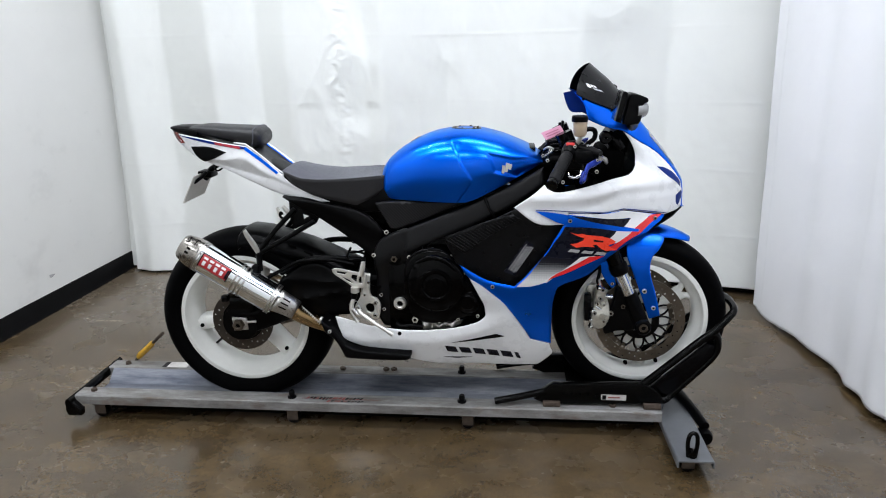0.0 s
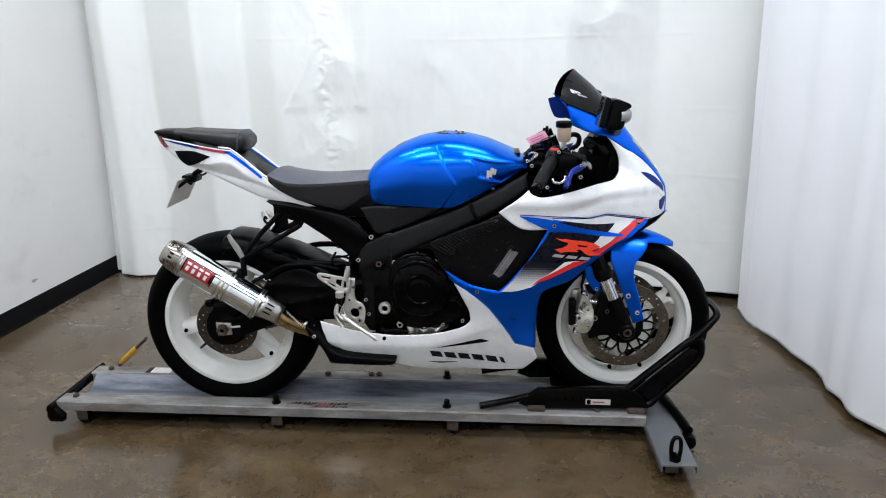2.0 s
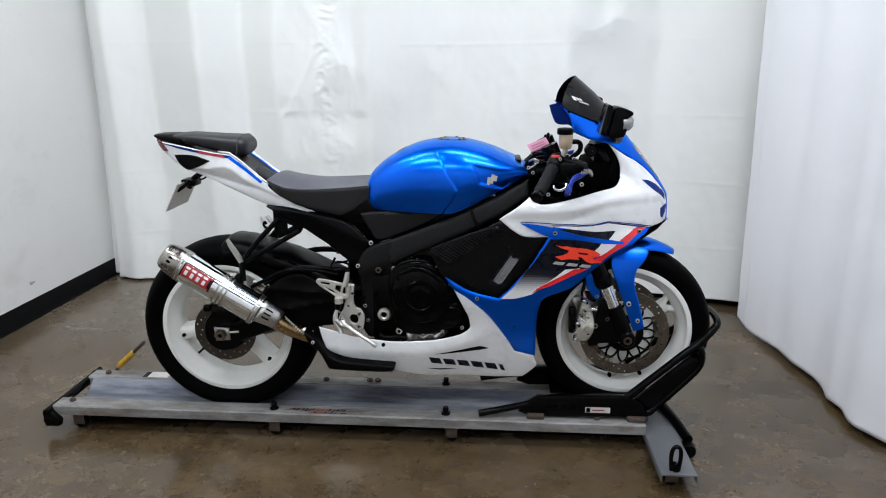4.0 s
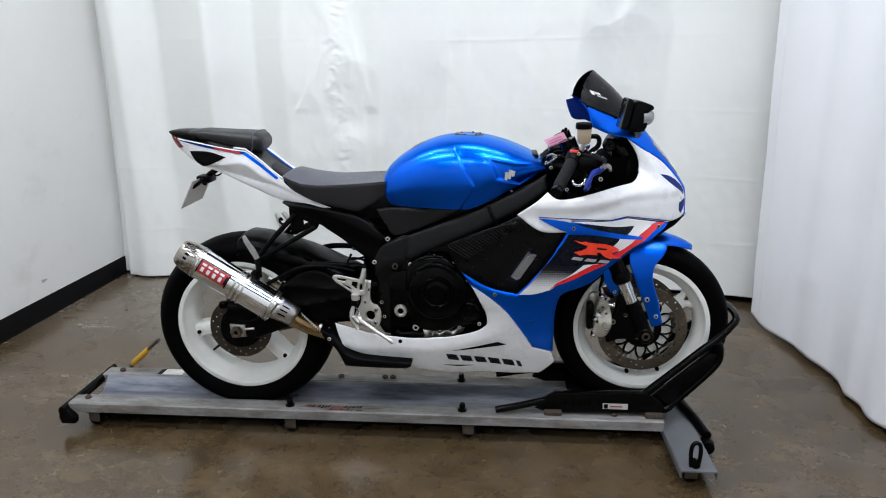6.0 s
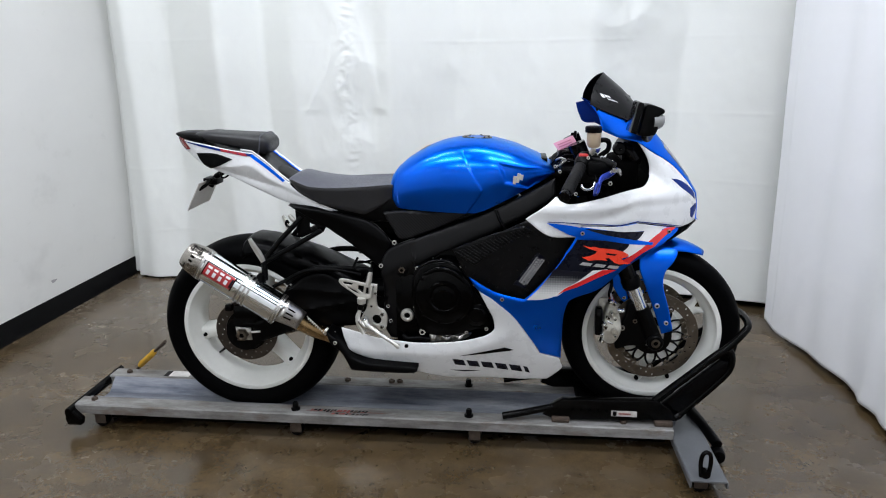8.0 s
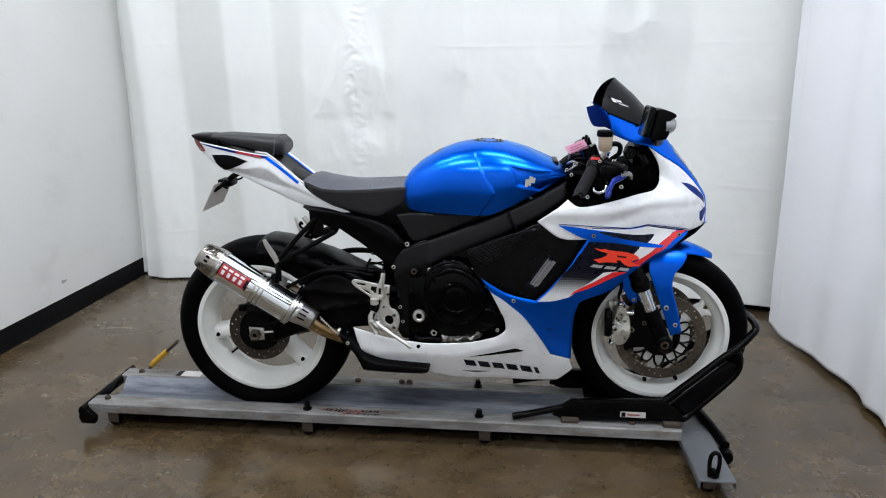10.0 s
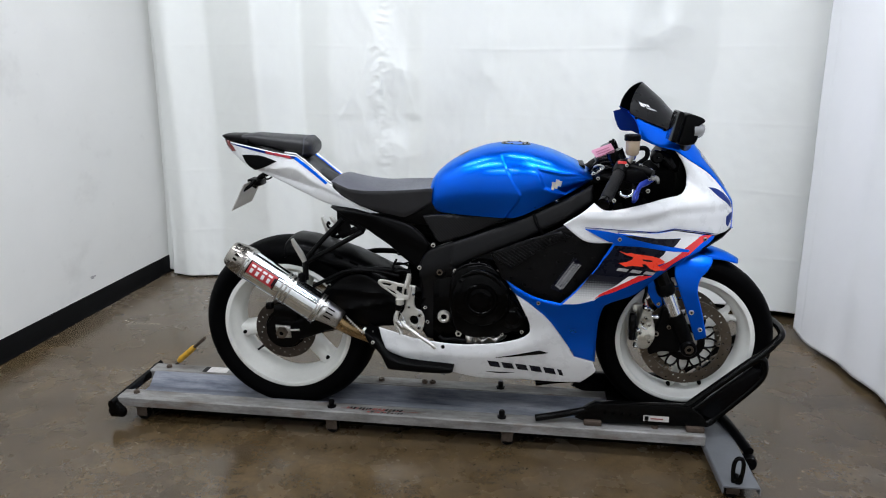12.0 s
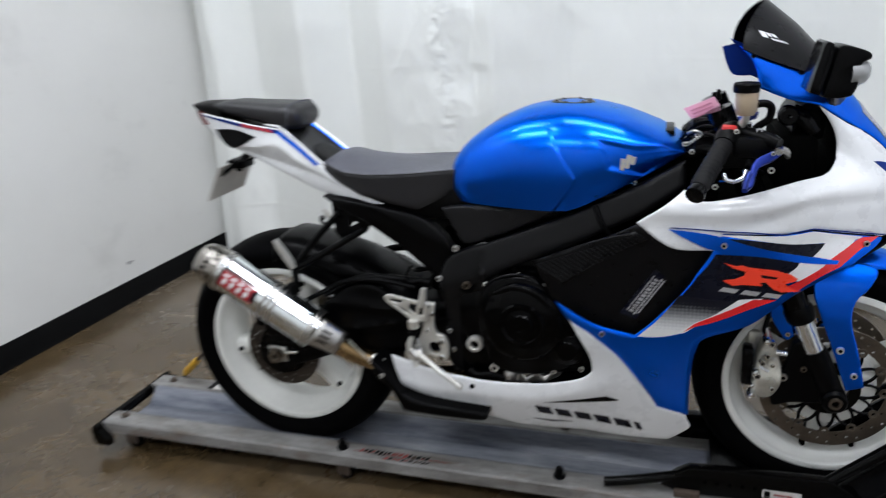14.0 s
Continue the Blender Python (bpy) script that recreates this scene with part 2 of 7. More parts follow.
def thing(name, place, label, category, group=""):
    ob = new(name)
    ob.location = place
    ob.empty_display_size = 0.1
    HOME[ob] = Matrix.Translation(place)
    return tagged(ob, label, category, group)


def part(name, bm, material, parent=None, label="", sharp=38, basis=None):
    """One mesh object out of bm (or of a ready mesh) under a thing or a part."""
    if isinstance(bm, bmesh.types.BMesh):
        bmesh.ops.recalc_face_normals(bm, faces=bm.faces)
        me = bpy.data.meshes.new(name)
        bm.to_mesh(me)
        bm.free()
        me.materials.append(material)
        me.shade_smooth()
        me.set_sharp_from_angle(angle=radians(sharp))
    else:
        me = bm
    ob = new(name, me)
    HOME[ob] = Matrix.Identity(4)
    while parent and parent.parent and parent.parent.parent:
        parent = parent.parent
    if parent:
        ob.parent = parent
        ob.matrix_parent_inverse = HOME[parent].inverted()
    if basis:
        ob.matrix_basis = basis
    return tagged(ob, label)


def spline(points, per=8, closed=False):
    """A smooth line through 2D or 3D points; a point with a trailing 'c' is a corner."""
    pts = [tuple(p[:-1]) if p[-1] == "c" else tuple(p) for p in points]
    corner = [p[-1] == "c" for p in points]
    n, out = len(pts), []
    for i in range(n if closed else n - 1):
        j = (i + 1) % n
        p1, p2 = Vector(pts[i]), Vector(pts[j])
        p0 = Vector(pts[i - 1]) if (closed or i > 0) and not corner[i] else p1 * 2 - p2
        p3 = Vector(pts[(j + 1) % n]) if (closed or j < n - 1) and not corner[j] else p2 * 2 - p1
        if corner[i]:
            p0 = p1 + (p1 - p2) * 0.5
        if corner[j]:
            p3 = p2 + (p2 - p1) * 0.5
        for k in range(per):
            t = k / per
            out.append(0.5 * (2 * p1 + (p2 - p0) * t + (2 * p0 - 5 * p1 + 4 * p2 - p3) * t * t + (3 * p1 - p0 - 3 * p2 + p3) * t ** 3))
    if not closed:
        out.append(Vector(pts[-1]))
    return out


def skin(rings, closed_ring=True, caps=True, loop=False):
    """A surface through rings of equally many points."""
    bm = bmesh.new()
    rows = [[bm.verts.new(p) for p in ring] for ring in rings]
    n = len(rows[0])
    for a, b in zip(rows, rows[1:] + ([rows[0]] if loop else [])):
        for i in range(n if closed_ring else n - 1):
            j = (i + 1) % n
            bm.faces.new((a[i], a[j], b[j], b[i]))
    if caps and closed_ring and not loop:
        bm.faces.new(rows[0])
        bm.faces.new(rows[-1])
    bmesh.ops.remove_doubles(bm, verts=bm.verts, dist=1e-5)
    return bm


def lathe(profile, cx, cz, n=64, closed=True):
    """Turns (radius, y) pairs about the line along y through (cx, cz)."""
    rings = []
    for k in range(n):
        a = 2 * math.pi * k / n
        rings.append([(cx + r * math.cos(a), y, cz + r * math.sin(a)) for r, y in profile])
    return skin(rings, closed, False, True)


def tube(points, radius, per=8, n=12, smooth=True, caps=True):
    """A round bar along points; radius is a number or one for each point."""
    if not isinstance(radius, (list, tuple)):
        radius = [radius] * len(points)
    if smooth:
        line = spline(points, per)
        rad = np.interp(np.linspace(0, len(points) - 1, len(line)), range(len(points)), radius)
    else:
        line, rad = [Vector(p) for p in points], radius
    rings, up = [], None
    for i, p in enumerate(line):
        d = (line[min(i + 1, len(line) - 1)] - line[max(i - 1, 0)]).normalized()
        if up is None:
            up = d.orthogonal().normalized()
        up = (up - d * up.dot(d)).normalized()
        side = d.cross(up)
        rings.append([p + (up * math.cos(2 * math.pi * k / n) + side * math.sin(2 * math.pi * k / n)) * float(rad[i]) for k in range(n)])
    return skin(rings, True, caps)


def block(x0, x1, y0, y1, z0, z1, bevel=0.003, seg=2):
    bm = bmesh.new()
    bmesh.ops.create_cube(bm, size=1, matrix=Matrix.Translation(((x0 + x1) / 2, (y0 + y1) / 2, (z0 + z1) / 2)) @ Matrix.Diagonal((x1 - x0, y1 - y0, z1 - z0, 1)))
    if bevel:
        bmesh.ops.bevel(bm, geom=bm.edges[:], offset=bevel, segments=seg, affect="EDGES", profile=0.5)
    return bm


def extrude(outline, y0, y1, bevel=0.004, per=6, holes=(), seg=2):
    """A flat plate with that outline in x and z, from y0 to y1, with rounded edges."""
    line = spline(outline, per, True)
    bm = bmesh.new()
    front = bm.faces.new([bm.verts.new((p[0], y0, p[1])) for p in line])
    got = bmesh.ops.extrude_face_region(bm, geom=[front])
    bmesh.ops.translate(bm, verts=[v for v in got["geom"] if isinstance(v, bmesh.types.BMVert)], vec=(0, y1 - y0, 0))
    if bevel:
        rim = [e for e in bm.edges if abs(e.verts[0].co.y - e.verts[1].co.y) < 1e-6]
        bmesh.ops.bevel(bm, geom=rim, offset=bevel, segments=seg, affect="EDGES", profile=0.5, clamp_overlap=True)
    return bm


def join(*meshes):
    """Moves several bmeshes that make one piece into the first."""
    first = meshes[0]
    for other in meshes[1:]:
        me = bpy.data.meshes.new("joined")
        other.to_mesh(me)
        other.free()
        first.from_mesh(me)
        bpy.data.meshes.remove(me)
    return first


def inside(poly, pts):
    px, pz = pts[:, 0], pts[:, 1]
    hit = np.zeros(len(pts), bool)
    for (x0, z0), (x1, z1) in zip(poly, np.roll(poly, -1, 0)):
        cross = (z0 > pz) != (z1 > pz)
        with np.errstate(divide="ignore", invalid="ignore"):
            hit ^= cross & (px < (x1 - x0) * (pz - z0) / (z1 - z0) + x0)
    return hit


def edge_distance(poly, pts):
    best = np.full(len(pts), 9.0)
    for a, b in zip(poly, np.roll(poly, -1, 0)):
        d = b - a
        t = np.clip(((pts - a) @ d) / max(d @ d, 1e-12), 0, 1)
        best = np.minimum(best, np.hypot(*(pts - a - t[:, None] * d).T))
    return best


def sheet(outline, surface, side=-1, thick=0.004, step=0.012, lip=0.005, per=6, lift=0.0, holes=()):
    """A curved panel: an outline in two running coordinates laid on surface(a, b), with thickness and a rolled edge."""
    loops = [np.array([tuple(p) for p in spline(o, per, True)]) for o in (outline, *holes)]
    poly = loops[0]
    lo, hi = poly.min(0), poly.max(0)
    gx, gz = np.meshgrid(np.arange(lo[0], hi[0], step), np.arange(lo[1], hi[1], step))
    gx[1::2] += step / 2
    pts = np.stack([gx.ravel(), gz.ravel()], 1)
    ok = inside(poly, pts)
    for hole in loops[1:]:
        ok &= ~inside(hole, pts)
    for loop in loops:
        ok &= edge_distance(loop, pts) > step * 0.35
    verts, edges = [], []
    for loop in loops:
        base = len(verts)
        verts += [tuple(p) for p in loop]
        edges += [(base + i, base + (i + 1) % len(loop)) for i in range(len(loop))]
    inner = np.zeros((0, 2))
    if lip:
        far = np.min([edge_distance(loop, pts) for loop in loops], 0)
        ok &= far > lip + step * 0.35
        for d in (lip * 0.22, lip * 0.55, lip * 1.02):
            row = []
            for loop in loops:
                run = np.roll(loop, -1, 0) - np.roll(loop, 1, 0)
                nrm = np.stack([-run[:, 1], run[:, 0]], 1) / np.maximum(np.hypot(run[:, 0], run[:, 1]), 1e-9)[:, None]
                row += [loop + nrm * d, loop - nrm * d]
            row = np.concatenate(row)
            good = inside(poly, row) & (np.min([edge_distance(loop, row) for loop in loops], 0) > d * 0.93)
            for hole in loops[1:]:
                good &= ~inside(hole, row)
            inner = np.concatenate([inner, row[good]])
    verts += [tuple(p) for p in pts[ok]] + [tuple(p) for p in inner]
    v2, _, tris, _, _, _ = geometry.delaunay_2d_cdt([Vector(v) for v in verts], edges, [], 0, 1e-6)
    v2 = np.array([tuple(v) for v in v2])
    tris = np.array(tris)
    mid = v2[tris].mean(1)
    keep = inside(poly, mid)
    for hole in loops[1:]:
        keep &= ~inside(hole, mid)
    tris = tris[keep]
    dist = np.min([edge_distance(loop, v2) for loop in loops], 0)
    bm = bmesh.new()
    front, back = [], []
    e = 0.002
    for (x, z), d in zip(v2, dist):
        p = Vector(surface(x, z))
        n = (Vector(surface(x + e, z)) - Vector(surface(x - e, z))).cross(Vector(surface(x, z + e)) - Vector(surface(x, z - e)))
        n = n.normalized() * -side
        drop = 0.0
        if lip and d < lip:
            drop = lip * 0.8 * (1 - math.sqrt(max(0, 1 - (1 - d / lip) ** 2)))
        front.append(bm.verts.new(p + n * (lift - min(drop, thick * 0.7))))
        back.append(bm.verts.new(p + n * (lift - thick)))
    count = {}
    for t in tris:
        t = [int(i) for i in t]
        bm.faces.new([front[i] for i in t])
        bm.faces.new([back[i] for i in reversed(t)])
        for a, b in zip(t, t[1:] + t[:1]):
            count[(a, b)] = 1
    for a, b in count:
        if (b, a) not in count:
            bm.faces.new((front[b], front[a], back[a], back[b]))
    loose = [v for v in bm.verts if not v.link_faces]
    bmesh.ops.delete(bm, geom=loose, context="VERTS")
    return bm


def level(width, side=-1):
    """The surface y = side * width(x, z), or a flat one at that distance."""
    if callable(width):
        return lambda x, z: (x, side * width(x, z), z)
    return lambda x, z: (x, side * width, z)


def bolt_mesh(r, depth, hexed):
    bm = bmesh.new()
    n = 6 if hexed else 14
    prof = [(r * 0.45, -depth * 0.55), (r * 0.5, -depth), (r * 0.88, -depth), (r, -depth * 0.75), (r, 0.0)]
    rows = [[bm.verts.new((q * math.cos(2 * math.pi * k / n), y, q * math.sin(2 * math.pi * k / n))) for k in range(n)] for q, y in prof]
    for a, b in zip(rows, rows[1:]):
        for k in range(n):
            bm.faces.new((a[k], a[(k + 1) % n], b[(k + 1) % n], b[k]))
    bm.faces.new(rows[0])
    bmesh.ops.recalc_face_normals(bm, faces=bm.faces)
    return bm


BOLTS = {}


def bolt(parent, place, r=0.006, material=None, depth=None, turn=0, hexed=False, name="bolt"):
    """A socket-headed screw that points along -y, or turned about z; alike ones share a mesh."""
    material = material or ALLOY
    key = (r, depth, material.name, hexed)
    if key not in BOLTS:
        me = bpy.data.meshes.new(name)
        bm = bolt_mesh(r, depth or r * 0.8, hexed)
        bm.to_mesh(me)
        bm.free()
        me.materials.append(material)
        me.materials.append(DARK)
        # Socket faces are coloured dark for the shade inside them
        for f in me.polygons:
            f.material_index = 1 if max(math.hypot(me.vertices[v].co.x, me.vertices[v].co.z) for v in f.vertices) < r * 0.51 else 0
        me.shade_smooth()
        me.set_sharp_from_angle(angle=radians(35))
        BOLTS[key] = me
    return part(name, BOLTS[key], material, parent, basis=pose(*place, 0, 0, turn))


# ---------------------------------------------------------------- the room
def structure(name, bm, material, label, sharp=38):
    ob = part(name, bm, material, None, "", sharp)
    return tagged(ob, label, name.split("_")[0], "", "structure")


structure("floor", block(-1.60, 5.0, -5.0, 3.0, -0.12, 0.0, 0), CONCRETE, "worn brown-grey sealed concrete floor with pale scratches")
# Unseen ceiling, coloured dark to throw little light back and darken reflections
structure("ceiling", block(-1.60, 5.0, -5.0, 3.0, 3.5, 3.62, 0), CEILING, "plain dark ceiling, unseen, added to close the bay above")
LEAN_X = math.tan(radians(1.45))


def left_wall():
    bm = bmesh.new()
    rows = []
    for x0, d in ((-1.43, 0.0), (-1.60, 0.0)):
        rows.append([bm.verts.new((x0 + (y - 1.0) * LEAN_X, y, z)) for y, z in ((-5.0, 0), (2.0, 0), (2.0, 3.5), (-5.0, 3.5))])
    for k in range(4):
        bm.faces.new((rows[0][k], rows[0][(k + 1) % 4], rows[1][(k + 1) % 4], rows[1][k]))
    bm.faces.new(rows[0])
    bm.faces.new(rows[1])
    return bm


structure("wall_west", left_wall(), WALL, "white painted flat wall with faint grey smudges")
# Its dark colour puts shade into the gap under the sheeting's hem
structure("wall_north", block(-1.60, 5.0, 2.0, 2.12, 0, 3.5, 0), DIM, "wall behind the sheeting, coloured dark for the shade there")
# Unseen walls added to close the hall, dark so reflections stay dark
structure("wall_east", block(4.88, 5.0, -5.0, 3.0, 0, 3.5, 0), DIM, "unseen dark wall added to close the hall")
structure("wall_south", block(-1.60, 5.0, -3.74, -3.62, 2.3, 3.5, 0), DIM, "unseen dark wall added to close the hall")
# Unseen white partition, added as a reflector for the bike's near side
structure("partition_south", block(-1.60, 5.0, -3.74, -3.60, 0, 2.3, 0), WALL, "unseen white partition added to bounce light onto the bike")


def skirting():
    prof = [(0.0, 0.0), (0.016, 0.0), (0.012, 0.012), (0.008, 0.022), (0.006, 0.1), (0.003, 0.104), (0.0, 0.104)]
    rings = []
    for y in np.linspace(-5.0, 2.0, 40):
        x = -1.43 + (y - 1.0) * LEAN_X
        rings.append([(x + d, y, z) for d, z in prof])
    return skin(rings, True, True)


structure("baseboard", skirting(), BASEBOARD, "black vinyl baseboard along the white wall")


def wall_mark():
    bm = bmesh.new()
    y, z = 0.94, 0.187
    ring = []
    for k in range(14):
        a = 2 * math.pi * k / 14
        r = 1 + 0.25 * math.sin(3 * a + 1)
        yy, zz = y + 0.022 * r * math.cos(a), z + 0.008 * r * math.sin(a)
        ring.append(bm.verts.new((-1.43 + (yy - 1.0) * LEAN_X + 0.0012, yy, zz)))
    bm.faces.new(ring)
    got = bmesh.ops.extrude_face_region(bm, geom=bm.faces[:])
    bmesh.ops.translate(bm, verts=[v for v in got["geom"] if isinstance(v, bmesh.types.BMVert)], vec=(-0.001, 0, 0))
    return bm


structure("wall_mark", wall_mark(), plain("grey_scuff", (0.36, 0.36, 0.36), 0.7), "small grey scuff on the white wall")


def bell(x, at, wide):
    return math.exp(-((x - at) / wide) ** 2)


# folds of the back sheet: from where along it, and how steeply it turns from there on
TURNS = [(-1.50, 0.0), (-1.335, -0.24), (-1.235, 0.25), (-1.03, -0.24), (-0.63, 0.34), (-0.43, -0.24), (-0.22, 0.10), (0.19, -0.24), (0.28, 0.15), (0.62, -0.03), (1.10, -0.12), (1.30, 0.16), (1.48, 0.05), (1.76, -0.15), (2.40, 0.10)]


def fold_line():
    """Depth of the sheet along its run: straight flanks joined by rounded folds."""
    us = np.linspace(-1.5, 2.9, 881)
    slope = np.zeros_like(us)
    for at, steep in TURNS:
        slope[us >= at] = 2.7 * steep
    ker = np.exp(-(np.arange(-24, 25) / 6.5) ** 2)
    slope = np.convolve(np.pad(slope, 24, mode="edge"), ker / ker.sum(), mode="valid")
    y = np.cumsum(slope) * (us[1] - us[0])
    return us, y - np.interp(us, [-1.5, 0.5, 2.9], [y[0], np.interp(0.5, us, y), y[-1]])


SEAMS = (0.30, 0.65, 1.01, 1.37, 1.73)


def crumple(u, z, seed):
    v = Vector((u * 3.0, z * 2.2, seed))
    return 0.005 * noise.noise(v) + 0.003 * noise.noise(v * 3.1) + 0.0012 * noise.noise(v * 7.7)


def creased(u, z, seed):
    """Sharp-edged wrinkles: the folded kind of noise."""
    v = Vector((u * 4.2 + 0.8 * z, z * 2.6 - 0.5 * u, seed))
    return 0.026 * (1 - abs(noise.noise(v)) * 2) + 0.008 * (1 - abs(noise.noise(v * 2.3)) * 2) + 0.002 * (1 - abs(noise.noise(v * 5.1)) * 2)


def pucker(u, z):
    """A gathered seam: small tucks down one line, with a pulled triangle of cloth on either side."""
    axis = 0.035 + 0.02 * math.sin(4.0 * z)
    tuck = Vector((u * 17.0 + 3.0 * z, z * 24.0, 7.0))
    out = 0.0055 * bell(u, axis, 0.045) * bell(z, 1.2, 0.65) * (1.2 - 2 * abs(noise.noise(tuck)) - 0.8 * abs(noise.noise(tuck * 2.1)))
    if 0.98 < z < 1.56:
        tip = axis + 0.05 + 0.14 * (1.52 - z) / 0.5
        f = (u - axis) / (tip - axis)
        grow = min(1.0, (1.56 - z) / 0.3, (z - 0.98) / 0.04)
        out += 0.008 * grow * (max(0.0, f) if f < 1 else math.exp(-(u - tip) / 0.018))
    if 0.98 < z < 1.26:
        tip = axis - 0.08 - 0.14 * (1.24 - z) / 0.24
        f = (axis - u) / (axis - tip)
        grow = min(1.0, (1.26 - z) / 0.2, (z - 0.98) / 0.04)
        out += 0.006 * grow * (max(0.0, f) if f < 1 else math.exp(-(tip - u) / 0.014))
    return out


def back_sheet():
    us = np.concatenate([np.linspace(-1.412, -1.320, 44), np.linspace(-1.316, 0.40, 220), np.linspace(0.41, 2.75, 210)])
    zs = np.concatenate([np.linspace(0.012, 2.0, 300), np.linspace(2.02, 3.45, 60)])
    rings = []
    FU, FY = fold_line()
    for z in zs:
        row = []
        for u in us:
            y = 1.655 - 0.068 * (u + 1.3)
            low = max(0.0, 1 - z / 1.2)
            drift = 0.03 * math.sin(1.3 * z + u)
            y += float(np.interp(u + drift * 0.8, FU, FY)) * (1.0 - 0.45 * low)
            y -= crumple(u, z, 3.0)
            rough = 0.65 * bell(u, 0.03, 0.16) * bell(z, 1.10, 0.75) + 0.8 * bell(u, 1.50, 0.14) * bell(z, 1.55, 0.4) + 0.5 * bell(u, 0.62, 0.10) * bell(z, 1.35, 0.3) + 0.07
            y -= rough * creased(u, z, 1.0) + pucker(u, z)
            for s in SEAMS:
                zz = s + 0.010 * math.sin(2.1 * u + s * 7)
                if abs(z - zz) < 0.05:
                    y -= 0.0013 * bell(z, zz, 0.008) * min(1.0, 0.15 + 1.7 * abs(noise.noise(Vector((u * 2.1, s * 9, 0)))))
            y -= 0.05 * low * low
            gap = u + 1.354 + 0.010 * (z - 0.5) + 0.004 * math.sin(3.1 * z)
            if abs(gap) < 0.05:
                y += 0.060 * math.exp(-abs(gap) / 0.0036)
            if gap < 0:
                y += 0.075 * (1 - math.exp(gap / 0.005))
            lift = 0.026 * max(0.0, min(1.0, (u - 0.4) / 0.6)) + 0.004 * noise.noise(Vector((u * 6.0, 0, 2)))
            row.append((u, y, z + lift * max(0.0, 1 - z / 0.5)))
        rings.append(row)
    return skin(rings, False, False)


def side_sheet():
    vs, zs = np.linspace(1.12, -2.6, 300), np.linspace(0.012, 3.45, 220)
    rings = []
    for z in zs:
        row = []
        for v in vs:
            x = 2.172 + 0.098 * (1.0 - v) - 0.019 * z
            for at, wide, deep in ((0.95, 0.12, 0.014), (0.72, 0.07, -0.012), (0.45, 0.14, -0.028), (0.24, 0.06, 0.016), (0.05, 0.10, 0.032), (-0.15, 0.07, -0.018), (-0.4, 0.20, -0.016), (-0.66, 0.09, 0.008), (-0.95, 0.15, 0.022), (-1.6, 0.2, -0.02)):
                x -= deep * bell(v + 0.05 * z, at, wide)
            x -= 0.6 * crumple(v, z, 9.0) + 0.07 * creased(v, z, 4.0)
            for s in (0.34, 0.78, 1.35):
                x -= 0.0022 * bell(z, s + 0.03 * math.sin(1.5 * v + s), 0.012) * min(1.0, 0.2 + 1.6 * abs(noise.noise(Vector((v * 1.7, s * 5, 2)))))
            if v > 1.0:
                x += 0.35 * (v - 1.0) ** 2 + 0.004
            hem = 0.012 + 0.010 * noise.noise(Vector((v * 5.0, 3, 1))) + 0.004 * noise.noise(Vector((v * 17.0, 3, 1)))
            x += 0.010 * noise.noise(Vector((v * 7.0, 8, 0))) * max(0.0, 1 - z / 0.35)
            row.append((x, v, z + hem * max(0.0, 1 - z / 0.3)))
        rings.append(row)
    return skin(rings, False, False)


def thicken(ob, t):
    m = ob.modifiers.new("thickness", "SOLIDIFY")
    m.thickness, m.offset = t, 0
    return ob


thicken(tagged(part("backdrop_curtain", back_sheet(), CLOTH, sharp=180), "white hanging sheeting with soft vertical folds and creases", "curtain", "white photo bay curtains"), 0.003)
thicken(tagged(part("backdrop_curtain", side_sheet(), COOL_CLOTH, sharp=180), "white hanging sheeting at the side, hem touching the concrete", "curtain", "white photo bay curtains"), 0.003)


def floor_mark(points, wide, seed):
    """A ragged pale scratch worn into the concrete."""
    rnd = random.Random(seed)
    bm = bmesh.new()
    line = spline([(x, y, 0.0) for x, y in points], 10)
    prev = None
    for i, p in enumerate(line):
        w = wide * rnd.uniform(0.15, 1.0)
        cur = (bm.verts.new((p.x, p.y - w, 0.0012)), bm.verts.new((p.x, p.y + w * rnd.uniform(0.3, 1), 0.0012)))
        if prev and rnd.random() < 0.82:
            bm.faces.new((prev[0], cur[0], cur[1], prev[1]))
        prev = cur
    bmesh.ops.delete(bm, geom=[v for v in bm.verts if not v.link_faces], context="VERTS")
    return bm


SCRATCH = plain("pale_scratched_concrete", (0.40, 0.35, 0.27), 0.6, 0, 0, 0.25, 60)
for k, (pts, wide) in enumerate((([(-1.20, 0.82), (-1.13, 0.795), (-1.05, 0.80), (-1.0, 0.80)], 0.010), ([(-1.16, 0.775), (-1.08, 0.78), (-0.98, 0.79)], 0.004), ([(-0.47, -0.30), (-0.465, -0.345), (-0.47, -0.38)], 0.002))):
    structure("floor_scratch", floor_mark(pts, wide, k), SCRATCH, "pale scratch worn into the concrete floor")

# unseen light fixtures over the bay and by the partition
def unseen_fixture(lx, ly):
    base = thing("unseen_ceiling_light", (lx, ly, 3.5), "unseen fluorescent ceiling light, its place assumed", "ceiling light", "ceiling lights over the bay")
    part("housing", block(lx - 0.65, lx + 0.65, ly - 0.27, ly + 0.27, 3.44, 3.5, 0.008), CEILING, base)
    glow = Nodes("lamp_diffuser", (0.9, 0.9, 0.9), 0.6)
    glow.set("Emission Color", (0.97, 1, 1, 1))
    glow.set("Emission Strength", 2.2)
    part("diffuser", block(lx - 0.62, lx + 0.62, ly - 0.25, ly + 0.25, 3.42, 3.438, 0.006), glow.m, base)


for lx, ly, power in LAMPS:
    unseen_fixture(lx, ly)


# ---------------------------------------------------------------- the dolly
dolly = thing("motorcycle_dolly", (0.45, 0, 0), "galvanised steel motorcycle dolly with casters, scuffed and dusty", "dolly")


